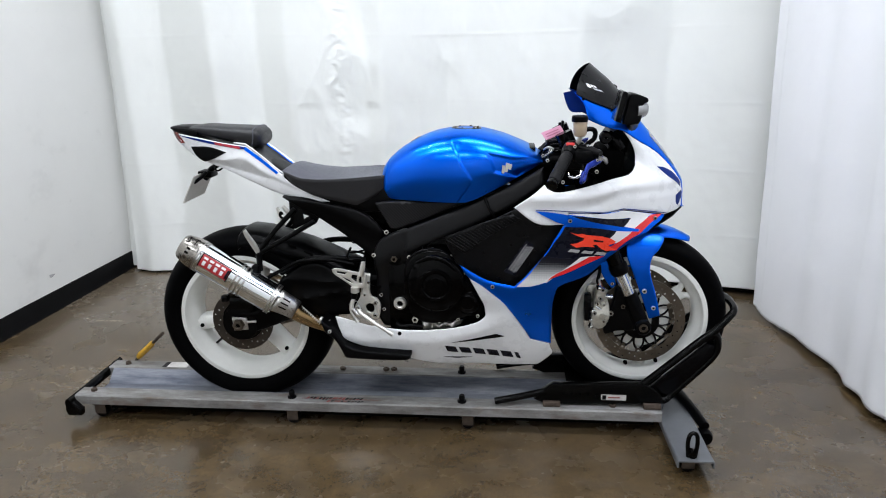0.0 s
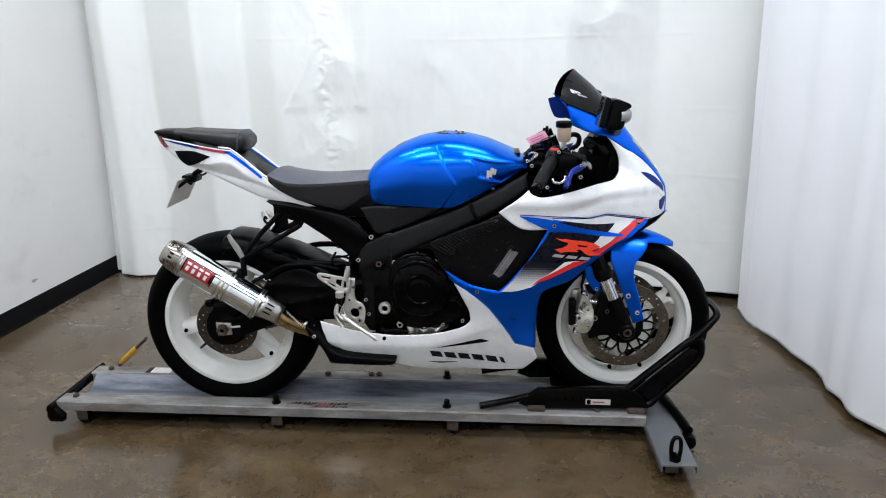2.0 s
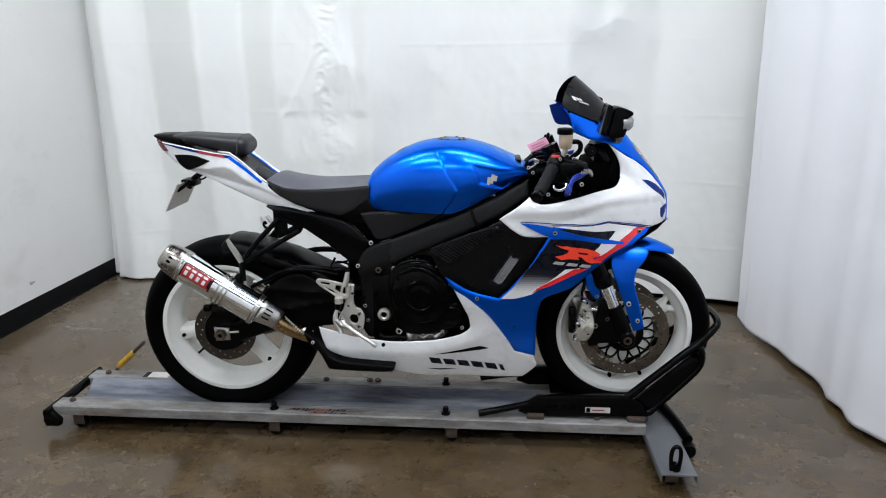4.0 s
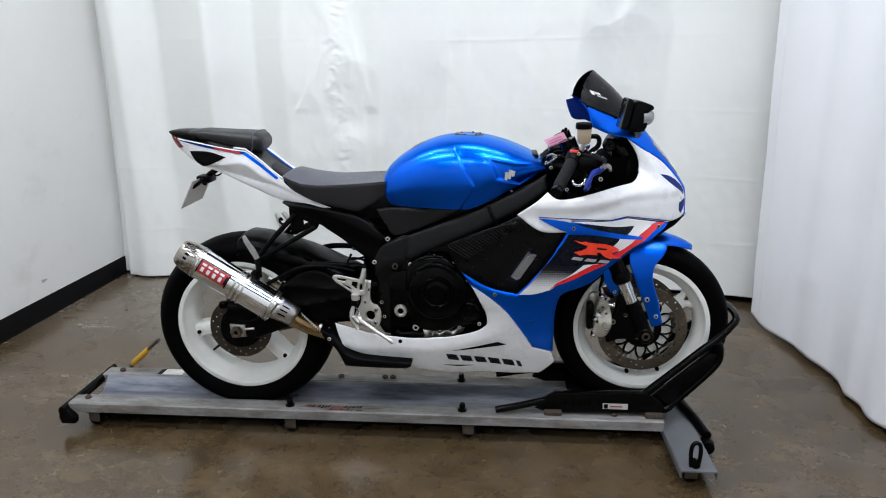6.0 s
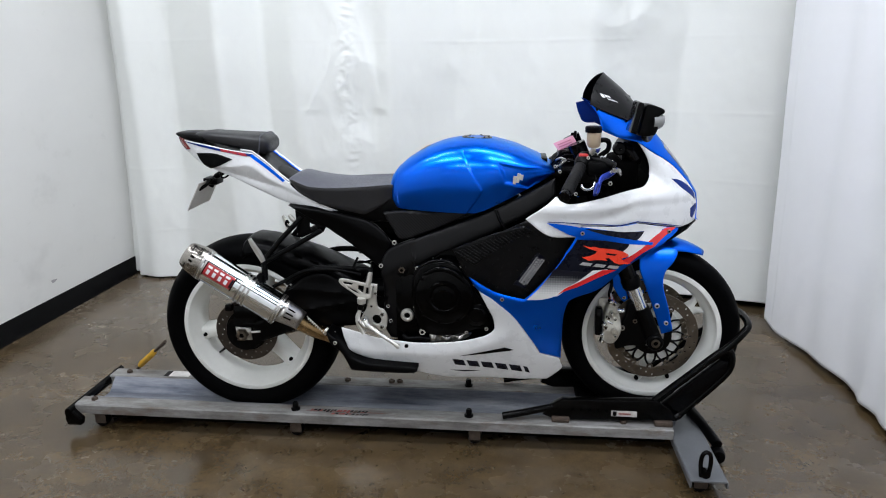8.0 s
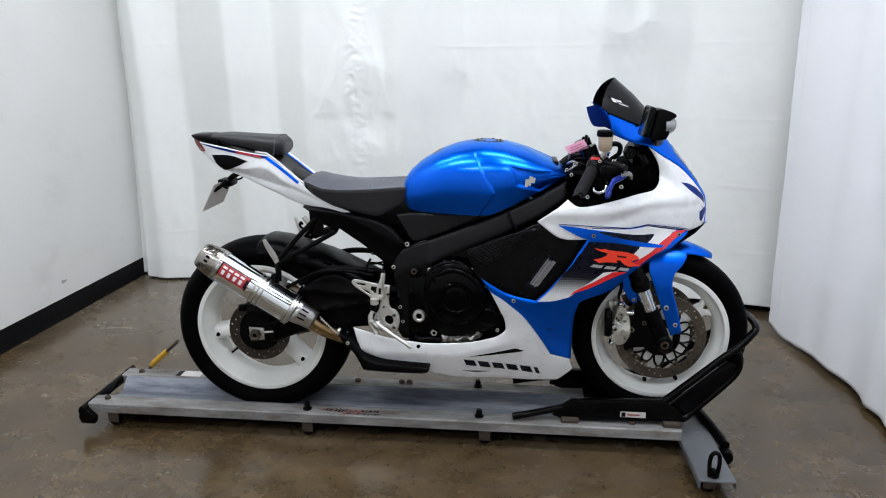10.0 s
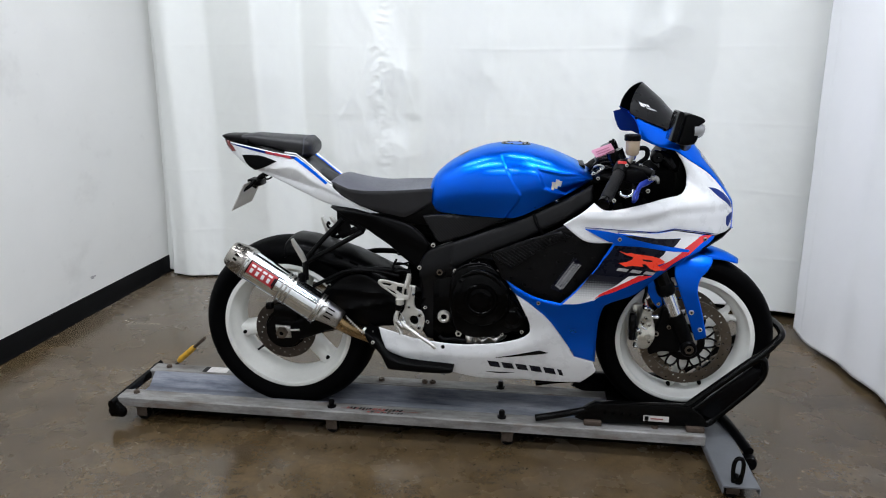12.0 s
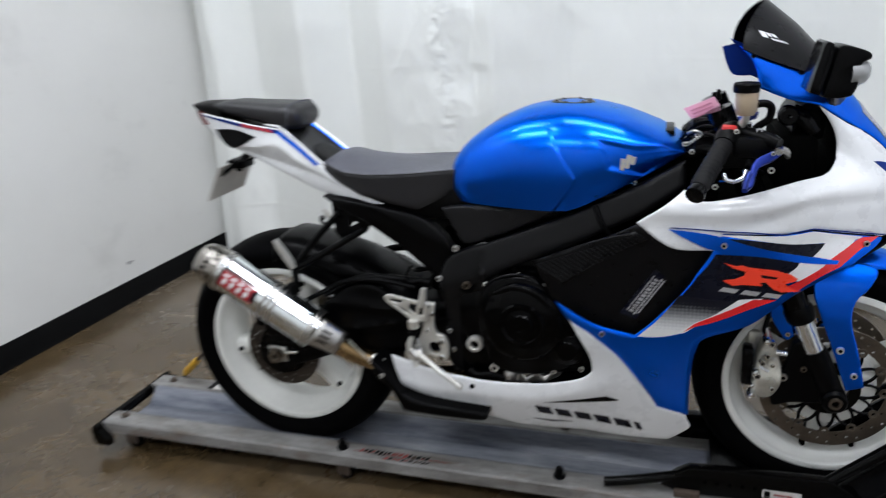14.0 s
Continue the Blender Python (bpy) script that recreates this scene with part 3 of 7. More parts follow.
def channel(y0, y1, x0, x1):
    """A rail of folded sheet: flat top, both lips turned down."""
    t, inner = 0.004, 0.05
    lo = 0.066
    prof = [(y0, lo), (y0, 0.097), (y0 + 0.004, 0.101), (y1 - 0.004, 0.101), (y1, 0.097), (y1, lo), (y1 - t, lo), (y1 - t, 0.096), (y0 + t, 0.096), (y0 + t, lo)]
    return skin([[(x, y, z) for y, z in prof] for x in np.linspace(x0, x1, 30)], True, True)


part("rail", channel(-0.166, -0.098, -0.637, 1.46), ZINC, dolly)
part("rail", channel(0.070, 0.140, -0.640, 1.50), ZINC, dolly)
trough = [(-0.097, 0.099), (-0.094, 0.099), (-0.068, 0.058), (0.018, 0.058), (0.066, 0.099), (0.069, 0.099), (0.069, 0.095), (0.02, 0.054), (-0.07, 0.054), (-0.097, 0.095)]
part("trough", skin([[(x, y, z) for y, z in trough] for x in np.linspace(-0.615, 1.48, 30)], True, True), TROUGH, dolly, "blue-grey steel wheel trough with scuffs")
part("end_bar", skin([[(-0.645 + 0.012 * math.cos(a), y, 0.082 + 0.02 * math.sin(a)) for a in np.linspace(0, 2 * math.pi, 9)[:-1]] for y in (-0.198, 0.165)], True, True), CHOCK, dolly, "black steel end bar")
part("end_bracket", extrude([(-0.652, 0.034, "c"), (-0.660, 0.058), (-0.652, 0.082, "c"), (-0.630, 0.086, "c"), (-0.600, 0.056, "c"), (-0.604, 0.034, "c")], -0.196, -0.168, 0.004), CHOCK, dolly)
part("end_bracket", block(-0.672, -0.612, 0.142, 0.17, 0.018, 0.088, 0.006), CHOCK, dolly)
# Added dark block in place of the shade under the rails
part("under_shade_block", block(-0.60, 1.45, -0.098, 0.075, 0.016, 0.053, 0.003), DARK, dolly)


def caster(x, y, top=0.06, r=0.024, turn=0):
    c = part("caster", join(block(x - 0.026, x + 0.026, y - 0.024, y + 0.024, top - 0.006, top, 0.001), block(x - 0.02, x + 0.02, y - 0.021, y - 0.018, 0.018, top - 0.006, 0.001),
                            block(x - 0.02, x + 0.02, y + 0.018, y + 0.021, 0.018, top - 0.006, 0.001)), RUSTY, dolly, "rusty caster fork")
    part("caster_wheel", lathe([(0.005, y - 0.015), (r - 0.003, y - 0.015), (r, y - 0.011), (r, y + 0.011), (r - 0.003, y + 0.015), (0.005, y + 0.015)], x, r, 24), SATIN, c)


for x in (-0.56, 0.168, 0.80):
    caster(x, -0.125)
    caster(x, 0.105)
caster(1.505, -0.345, 0.056, 0.024)
caster(1.50, 0.30, 0.056, 0.024)


def foot_plate():
    prof = [(1.452, 0.040), (1.452, 0.061), (1.456, 0.065), (1.560, 0.065), (1.564, 0.061), (1.564, 0.040), (1.560, 0.040), (1.560, 0.060), (1.456, 0.060), (1.456, 0.040)]
    return skin([[(x + 0.012 * (1 - (y + 0.4) / 0.8), y, z) for x, z in prof] for y in np.linspace(-0.398, 0.36, 8)], True, True)


part("foot_plate", foot_plate(), GREYSTEEL, dolly, "grey steel outrigger plate")
part("tie_ring", tube([(1.500, -0.372, 0.064), (1.496, -0.372, 0.11), (1.500, -0.372, 0.138), (1.511, -0.372, 0.147), (1.522, -0.372, 0.138), (1.525, -0.372, 0.11), (1.521, -0.372, 0.064)], 0.0065), CHOCK, dolly, "black tie-down ring")
part("ring_nut", lathe([(0.002, -0.385), (0.012, -0.385), (0.014, -0.37), (0.012, -0.358), (0.002, -0.358)], 1.511, 0.076, 16), CHOCK, dolly)
part("front_arm", tube([(1.55, 0.10, 0.075), (1.575, -0.06, 0.075), (1.60, -0.175, 0.06)], 0.017), SATIN, dolly, "black steel arm")
part("arm_roller", lathe([(0.004, -0.20), (0.022, -0.20), (0.026, -0.19), (0.026, -0.165), (0.022, -0.155), (0.004, -0.155)], 1.60, 0.027, 20), SATIN, dolly)
for x, y in ((0.168, -0.132), (0.779, -0.128), (0.763, 0.104)):
    bm = bmesh.new()
    rows = [[bm.verts.new((x + r * math.cos(k * math.pi / 8), y + r * math.sin(k * math.pi / 8), z)) for k in range(16)] for r, z in ((0.016, 0.101), (0.016, 0.106), (0.0105, 0.108), (0.0105, 0.124), (0.008, 0.128))]
    for a, b in zip(rows, rows[1:]):
        for k in range(16):
            bm.faces.new((a[k], a[(k + 1) % 16], b[(k + 1) % 16], b[k]))
    bm.faces.new(rows[-1])
    part("stop_peg", bm, SATIN, dolly, "black rubber peg")
for x, y in ((-0.584, -0.125), (-0.575, 0.105), (1.30, -0.13), (1.42, -0.128), (0.30, 0.105), (0.47, 0.108), (0.5, 0.11)):
    ob = part("rail_bolt", BOLTS.setdefault("rail", bpy.data.meshes.new("rail_bolt")), RUSTY, dolly, basis=Matrix.Translation((x, y, 0.101)) @ pose(0, 0, 0, 90, 0, 0).inverted())
bm = bolt_mesh(0.012, 0.010, True)
bm.to_mesh(BOLTS["rail"])
bm.free()
BOLTS["rail"].materials.append(RUSTY)


def flat_bar(x0, x1, y0, y1, z, slant=0.0):
    """A thin printed mark on a level face."""
    bm = bmesh.new()
    vs = [bm.verts.new(p) for p in ((x0, y0, z), (x1, y0, z), (x1 + slant, y1, z), (x0 + slant, y1, z))]
    f = bm.faces.new(vs)
    got = bmesh.ops.extrude_face_region(bm, geom=[f])
    bmesh.ops.translate(bm, verts=[v for v in got["geom"] if isinstance(v, bmesh.types.BMVert)], vec=(0, 0, 0.0008))
    return bm


part("rail_sticker", flat_bar(-0.405, -0.325, 0.082, 0.128, 0.1015), LABEL, dolly, "worn white sticker on the rail")
part("rail_sticker", flat_bar(-0.425, -0.406, 0.082, 0.128, 0.1015), SATIN, dolly)
part("decal_swash", flat_bar(0.205, 0.482, -0.1378, -0.1366, 0.1013), WORN_RED, dolly)
rnd = random.Random(11)
for row, (x0, x1, y0, y1) in enumerate(((0.222, 0.425, -0.145, -0.126), (0.300, 0.430, -0.159, -0.150))):
    x = x0
    while x < x1:
        w = rnd.uniform(0.004, 0.010)
        m = SATIN if rnd.random() < 0.5 else WORN_RED if x < 0.36 else RUSTY
        cut = rnd.choice((0.0, 0.25, 0.5))
        part("decal_bar", flat_bar(x, x + w, y0 + cut * (y1 - y0), y1, 0.1018, 0.005), m, dolly)
        x += w + rnd.uniform(0.003, 0.006)

pin = thing("release_handle", (-0.54, 0.14, 0.1), "yellow rubber handle on a dark steel rod at the dolly", "handle")
part("rod", tube([(-0.585, 0.155, 0.075), (-0.53, 0.13, 0.135), (-0.395, 0.07, 0.252)], 0.0065, smooth=False), RUSTY, pin)
part("grip", tube([(-0.548, 0.138, 0.116), (-0.535, 0.132, 0.13), (-0.485, 0.11, 0.172), (-0.462, 0.10, 0.194), (-0.455, 0.097, 0.2)], [0.010, 0.0125, 0.012, 0.011, 0.008], smooth=False), YELLOW, pin)

# ---------------------------------------------------------------- the wheel chock
chock = thing("wheel_chock", (1.3, 0, 0.10), "gloss black steel wheel chock holding the front tyre", "wheel chock")
for s in (-1, 1):
    y = s * 0.122
    part("side_plate", extrude([(1.030, 0.122, "c"), (1.060, 0.158), (1.095, 0.182, "c"), (1.405, 0.190, "c"), (1.45, 0.16), (1.475, 0.118, "c"), (1.075, 0.106, "c")], y - 0.014, y + 0.014, 0.005), CHOCK, chock)
    part("front_tube", tube([(0.895, s * 0.140, 0.114), (0.96, s * 0.138, 0.128), (1.03, s * 0.130, 0.142), (1.07, s * 0.124, 0.15)], 0.0125), CHOCK, chock)
    part("rise_frame", tube([(1.40, s * 0.118, 0.182), (1.50, s * 0.112, 0.27), (1.595, s * 0.103, 0.352), (1.625, s * 0.100, 0.362), (1.638, s * 0.1, 0.345), (1.636, s * 0.1, 0.30), (1.60, s * 0.102, 0.25), (1.50, s * 0.108, 0.145), (1.475, s * 0.115, 0.125), (1.43, s * 0.118, 0.12)], 0.013, 6), CHOCK, chock)
    part("rise_plate", extrude([(1.42, 0.165, "c"), (1.60, 0.335, "c"), (1.625, 0.33, "c"), (1.622, 0.295, "c"), (1.49, 0.14, "c")], s * 0.108 - 0.010, s * 0.108 + 0.010, 0.003, 2), GLOSSBLACK, chock)
    for k in range(5):
        # Dark discs on the plate stand for the shade of its holes
        part("adjust_hole", lathe([(0.001, y + s * 0.0142), (0.005, y + s * 0.0142), (0.005, y + s * 0.0152), (0.001, y + s * 0.0152)], 1.13 + 0.028 * k, 0.148, 10), DARK, chock)
part("hoop", tube([(1.55, -0.108, 0.315), (1.625, -0.10, 0.375), (1.672, -0.09, 0.425), (1.690, -0.07, 0.442), (1.696, 0, 0.446), (1.690, 0.07, 0.442), (1.672, 0.09, 0.425), (1.625, 0.1, 0.375), (1.55, 0.108, 0.315)], 0.0125), CHOCK, chock)
shell = part("cradle", skin([[(x, y, z - 0.35 * (0.06 ** 2 - y * y)) for y in np.linspace(-0.105, 0.105, 9)] for x, z in ((1.15, 0.128), (1.22, 0.106), (1.30, 0.100), (1.40, 0.100), (1.46, 0.115), (1.55, 0.19), (1.62, 0.27))], False, False), GLOSSBLACK, chock)
thicken(shell, 0.005)
part("chock_label", block(1.258, 1.342, -0.1385, -0.1368, 0.129, 0.149, 0), LABEL, chock, "worn white label")
part("label_mark", block(1.262, 1.275, -0.1397, -0.1386, 0.131, 0.147, 0), SATIN, chock)
part("label_mark", block(1.282, 1.322, -0.1397, -0.1386, 0.137, 0.141, 0), WORN_RED, chock)
for x in (1.06, 1.40):
    part("clamp_pad", block(x, x + 0.06, -0.15, -0.11, 0.1015, 0.12, 0.004), RUSTY, chock)


# ---------------------------------------------------------------- the motorcycle
bike = thing("motorcycle", (0.69, 0, 0.06), "blue and white faired sports motorcycle with white wheels on a dolly", "motorcycle")
RX, RZ, FX, FZ = 0.0, 0.379, 1.385, 0.395


def circle(cx, cz, r, n=24):
    return [(cx + r * math.cos(2 * math.pi * k / n), cz + r * math.sin(2 * math.pi * k / n), "c") for k in range(n)]


def spoke(cx, cz, angle, r0, r1, wide, y_in, y_out):
    """A cast spoke from the hub to the rim: broad at the hub, waisted, flared into the rim, with rounded edges."""
    rings = []
    c, s = math.cos(radians(angle)), math.sin(radians(angle))
    for f in np.linspace(0, 1, 12):
        r = r0 + (r1 - r0) * f
        w = wide * (1.25 - 0.9 * f + 0.75 * f * f)
        h = y_in * (1 - f) + y_out * f
        ring = []
        for k in range(16):
            a = 2 * math.pi * k / 16
            u = w * math.copysign(abs(math.cos(a)) ** 0.5, math.cos(a))
            v = h * math.copysign(abs(math.sin(a)) ** 0.5, math.sin(a))
            ring.append((cx + r * c - u * s, v, cz + r * s + u * c))
        rings.append(ring)
    return skin(rings, True, True)


def rim_mesh(cx, cz, r, half):
    outer = [(r, -half), (r + 0.002, -half + 0.003), (r, -half + 0.007), (r - 0.014, -half + 0.011), (r - 0.024, -half * 0.62), (r - 0.034, -half * 0.3)]
    inner = [(r - 0.043, -half * 0.2), (r - 0.041, -half * 0.38), (r - 0.030, -half * 0.64), (r - 0.0205, -half + 0.013), (r - 0.0185, -half + 0.007), (r - 0.0165, -half + 0.0015), (r - 0.0145, -half - 0.001), (r - 0.004, -half - 0.002)]
    prof = outer + [(q, -y) for q, y in reversed(outer)] + [(q, -y) for q, y in inner[::-1]] + inner
    return lathe(prof, cx, cz, 96)


def tyre_mesh(cx, cz, r, rim, half, wide):
    """Sidewall and rounded crown, with a shallow raised bead line."""
    a = [(rim - 0.006, -half + 0.004), (rim + 0.004, -half - 0.002), (rim + 0.012, -half - 0.006)]
    for k in range(10):
        t = k / 9
        ang = radians(-14 + 104 * t)
        a.append((rim + 0.02 + (r - rim - 0.02) * (0.26 + 0.74 * math.sin(ang)) / 1.0, -wide * math.cos(ang) ** 0.85 if ang > 0 else -wide * math.cos(ang)))
    a[-1] = (r, 0)
    prof = a + [(q, -y) for q, y in reversed(a[:-1])]
    return lathe(prof, cx, cz, 120)


def tread(parent, cx, cz, r, rim, wide, count):
    """Curved rain grooves on both shoulders of a tyre, as dark slots."""
    for s in (-1, 1):
        bm = bmesh.new()
        for k in range(count):
            a0 = 2 * math.pi * (k + (0.5 if s > 0 else 0)) / count
            prev = None
            for j in range(7):
                t = j / 6
                y = wide * (0.18 + 0.55 * t)
                ang = math.asin(min(1, (1 - (y / wide) ** 2) ** 0.5))
                rr = rim + 0.02 + (r - rim - 0.02) * (0.26 + 0.74 * math.sin(ang)) + 0.0006
                a = a0 + 0.26 * t + 0.08 * t * t
                h = 0.006 * (1 - 0.7 * abs(2 * t - 1)) / r
                cur = [bm.verts.new((cx + rr * math.cos(a + d), s * y, cz + rr * math.sin(a + d))) for d in (-h, h)]
                if prev:
                    bm.faces.new((prev[0], prev[1], cur[1], cur[0]))
                prev = cur
        tagged(part("tread_groove", bm, DARK, parent), "", "", "", "stuff")


def brake_disc(parent, cx, cz, y, r_out, r_in, holes, material=None):
    ring = [circle(cx, cz, r_in, 40)]
    for k in range(holes):
        a = 2 * math.pi * k / holes
        rr = r_in + (r_out - r_in) * (0.25 + 0.25 * (k % 3))
        ring.append([(cx + rr * math.cos(a) + 0.0034 * math.cos(q), cz + rr * math.sin(a) + 0.0034 * math.sin(q), "c") for q in np.linspace(0, 2 * math.pi, 8)[:-1]])
    return part("brake_disc", sheet(circle(cx, cz, r_out, 60), level(abs(y), -1 if y < 0 else 1), -1 if y < 0 else 1, 0.0045, 0.012, 0, 1, 0, ring), material or STEEL, parent, "drilled steel brake disc stained brown")


def carrier(parent, cx, cz, y, r_out, arms):
    """The dark inner part of a floating disc: hub ring, forked arms and rivets."""
    s, arms_of = -1 if y < 0 else 1, []
    bm = lathe([(0.040, y - 0.004), (0.064, y - 0.004), (0.064, y + 0.004), (0.040, y + 0.004)], cx, cz, 40)
    for k in range(arms):
        a = 2 * math.pi * (k + 0.5) / arms
        for d in (-0.5, 0.5):
            e = d * 2 * math.pi / arms
            p = [(cx + q * math.cos(a + g), y, cz + q * math.sin(a + g)) for q, g in ((0.060, 0.0), (0.082, e * 0.25), (0.098, e * 0.62), (r_out - 0.011, e * 0.92))]
            arms_of.append(tube(p, 0.0036, 3, 6))
    ob = part("disc_carrier", bm, GLOSSBLACK, parent, "black disc carrier")
    for m in arms_of:
        part("carrier_arm", m, GLOSSBLACK, ob)
    for k in range(arms):
        a = 2 * math.pi * k / arms
        x, z = cx + (r_out - 0.007) * math.cos(a), cz + (r_out - 0.007) * math.sin(a)
        part("rivet", RIVET, STEEL, parent, basis=Matrix.Translation((x, y + s * 0.003, z)))


bm = lathe([(0.0050, -0.003), (0.0098, -0.0035), (0.0112, 0.0), (0.0098, 0.0035), (0.0050, 0.003)], 0, 0, 14)
RIVET = bpy.data.meshes.new("rivet")
bm.to_mesh(RIVET)
bm.free()
RIVET.materials.append(STEEL)

# rear wheel
rear = part("rear_wheel", rim_mesh(RX, RZ, 0.234, 0.080), RIM, bike, "white-painted cast rear rim")
rear_tyre = part("tyre", tyre_mesh(RX, RZ, 0.318, 0.234, 0.079, 0.093), RUBBER, rear, "worn black radial tyre")
tread(rear_tyre, RX, RZ, 0.318, 0.234, 0.093, 15)
for a in (73, 193, 313):
    part("spoke", spoke(RX, RZ, a, 0.045, 0.198, 0.026, 0.048, 0.038), RIM, rear)
part("hub", lathe([(0.014, -0.085), (0.046, -0.085), (0.056, -0.06), (0.056, 0.06), (0.046, 0.085), (0.014, 0.085)], RX, RZ, 40), RIM, rear)
brake_disc(rear, RX, RZ, -0.098, 0.110, 0.074, 30, DISC_DARK)
part("disc_carrier", lathe([(0.02, -0.094), (0.076, -0.094), (0.076, -0.088), (0.05, -0.082), (0.02, -0.08)], RX, RZ, 40), GLOSSBLACK, rear)
for a, q, name in ((194, 0.184, "rim_plug"), (221, 0.185, "valve"), (316, 0.184, "rim_plug"), (74, 0.184, "rim_plug")):
    c, s = math.cos(radians(a)), math.sin(radians(a))
    if name == "valve":
        part("valve", tube([(RX + 0.194 * c, -0.01, RZ + 0.194 * s), (RX + 0.176 * c, -0.02, RZ + 0.176 * s), (RX + 0.156 * c, -0.028, RZ + 0.156 * s)], [0.0045, 0.004, 0.005]), SATIN, rear)
    else:
        part("rim_plug", lathe([(0.001, -0.047), (0.006, -0.047), (0.007, -0.04), (0.007, -0.03), (0.001, -0.03)], RX + q * c, RZ + q * s, 12), DARK, rear)
part("sprocket", lathe([(0.06, 0.098), (0.104, 0.098), (0.108, 0.101), (0.104, 0.104), (0.06, 0.104)], RX, RZ, 46), STEEL, rear)

# front wheel
fw = part("front_wheel", rim_mesh(FX, FZ, 0.228, 0.054), RIM, bike, "white-painted cast front rim")
front_tyre = part("tyre", tyre_mesh(FX, FZ, 0.297, 0.228, 0.053, 0.062), RUBBER, fw, "worn black radial tyre")
tread(front_tyre, FX, FZ, 0.297, 0.228, 0.062, 15)
for a in (30, 150, 270):
    part("spoke", spoke(FX, FZ, a, 0.04, 0.168, 0.020, 0.034, 0.022), RIM, fw)
    for d in (-9, 9):
        p = [(FX + q * math.cos(radians(a + e)), -0.004, FZ + q * math.sin(radians(a + e))) for q, e in ((0.150, d * 0.35), (0.172, d * 0.6), (0.192, d))]
        part("spoke_fork", tube(p, [0.016, 0.011, 0.013], 5, 10), RIM, fw)
part("hub", lathe([(0.013, -0.060), (0.04, -0.060), (0.062, -0.057), (0.098, -0.052), (0.100, -0.048), (0.066, -0.040), (0.046, -0.02), (0.046, 0.02), (0.066, 0.040), (0.100, 0.048), (0.098, 0.052), (0.062, 0.057), (0.04, 0.060), (0.013, 0.060)], FX, FZ, 48), RIM, fw, "white-painted hub with disc flanges")
for s in (-1, 1):
    brake_disc(fw, FX, FZ, s * 0.068, 0.150, 0.116, 42)
    carrier(fw, FX, FZ, s * 0.068, 0.117, 12)
for a, q in ((259, 0.178), (293, 0.178)):
    part("rim_plug", lathe([(0.001, -0.034), (0.006, -0.034), (0.007, -0.028), (0.007, -0.02), (0.001, -0.02)], FX + q * math.cos(radians(a)), FZ + q * math.sin(radians(a)), 12), DARK, fw)


def table(v, rows):
    return float(np.interp(v, [r[0] for r in rows], [r[1] for r in rows]))


# half widths of the fairing by height, and how far forward its nose reaches
FAIR_HALF = [(0.22, 0.12), (0.26, 0.144), (0.30, 0.160), (0.345, 0.175), (0.45, 0.200), (0.56, 0.221), (0.68, 0.234), (0.79, 0.240), (0.855, 0.232), (0.93, 0.206), (1.0, 0.178), (1.06, 0.160), (1.12, 0.15), (1.16, 0.138), (1.20, 0.108), (1.23, 0.080), (1.26, 0.045)]
FAIR_NOSE = [(0.60, 1.64), (0.74, 1.60), (0.787, 1.506), (0.841, 1.504), (0.876, 1.499), (0.917, 1.472), (0.97, 1.434), (1.014, 1.397), (1.066, 1.354), (1.11, 1.322), (1.142, 1.292), (1.19, 1.246), (1.25, 1.174), (1.27, 1.15)]
PIVOT_X, TURN_Q = 1.08, 0.28


def fair_half(x, z):
    h = z - 0.08 * (x - 1.1)
    w = sum(table(h + d, FAIR_HALF) for d in (-0.024, -0.016, -0.008, 0.0, 0.008, 0.016, 0.024)) / 7
    if x < 0.9:
        w *= 1 - 0.16 * ((0.9 - x) / 0.55) ** 1.3
    return w


def fair_width(x, z):
    """Half width of the fairing in plain x and z."""
    u = (x - PIVOT_X) / (table(z, FAIR_NOSE) - PIVOT_X)
    return fair_half(x, z) * math.sqrt(max(0.0, 1 - max(0.0, u) ** 2))


def tail_width(x, z):
    mid = 0.965 - 0.42 * x
    return table(x, [(-0.20, 0.040), (-0.15, 0.055), (-0.05, 0.073), (0.1, 0.088), (0.2, 0.100), (0.36, 0.116)]) - 2.6 * (z - mid) ** 2


# the upper panel is folded along this line: above it the skin leans in towards the cockpit
FOLD = [(1.306, 1.046), (1.328, 1.010), (1.345, 0.978), (1.347, 0.940), (1.336, 0.906), (1.262, 0.890), (1.190, 0.870), (1.120, 0.853), (1.060, 0.850), (0.99, 0.846)]


def folded(q, z):
    """How far a place lies inside the fold line; negative below it."""
    best, inner = 9.0, 1.0
    for (ax, az), (bx, bz) in zip(FOLD, FOLD[1:]):
        ux, uz = bx - ax, bz - az
        k = max(0.0, min(1.0, ((q - ax) * ux + (z - az) * uz) / (ux * ux + uz * uz)))
        dx, dz = q - ax - k * ux, z - az - k * uz
        d = math.hypot(dx, dz)
        if d < best:
            best, inner = d, math.copysign(1.0, dx * uz - dz * ux)
    return best * inner if z < 1.05 else 0.0


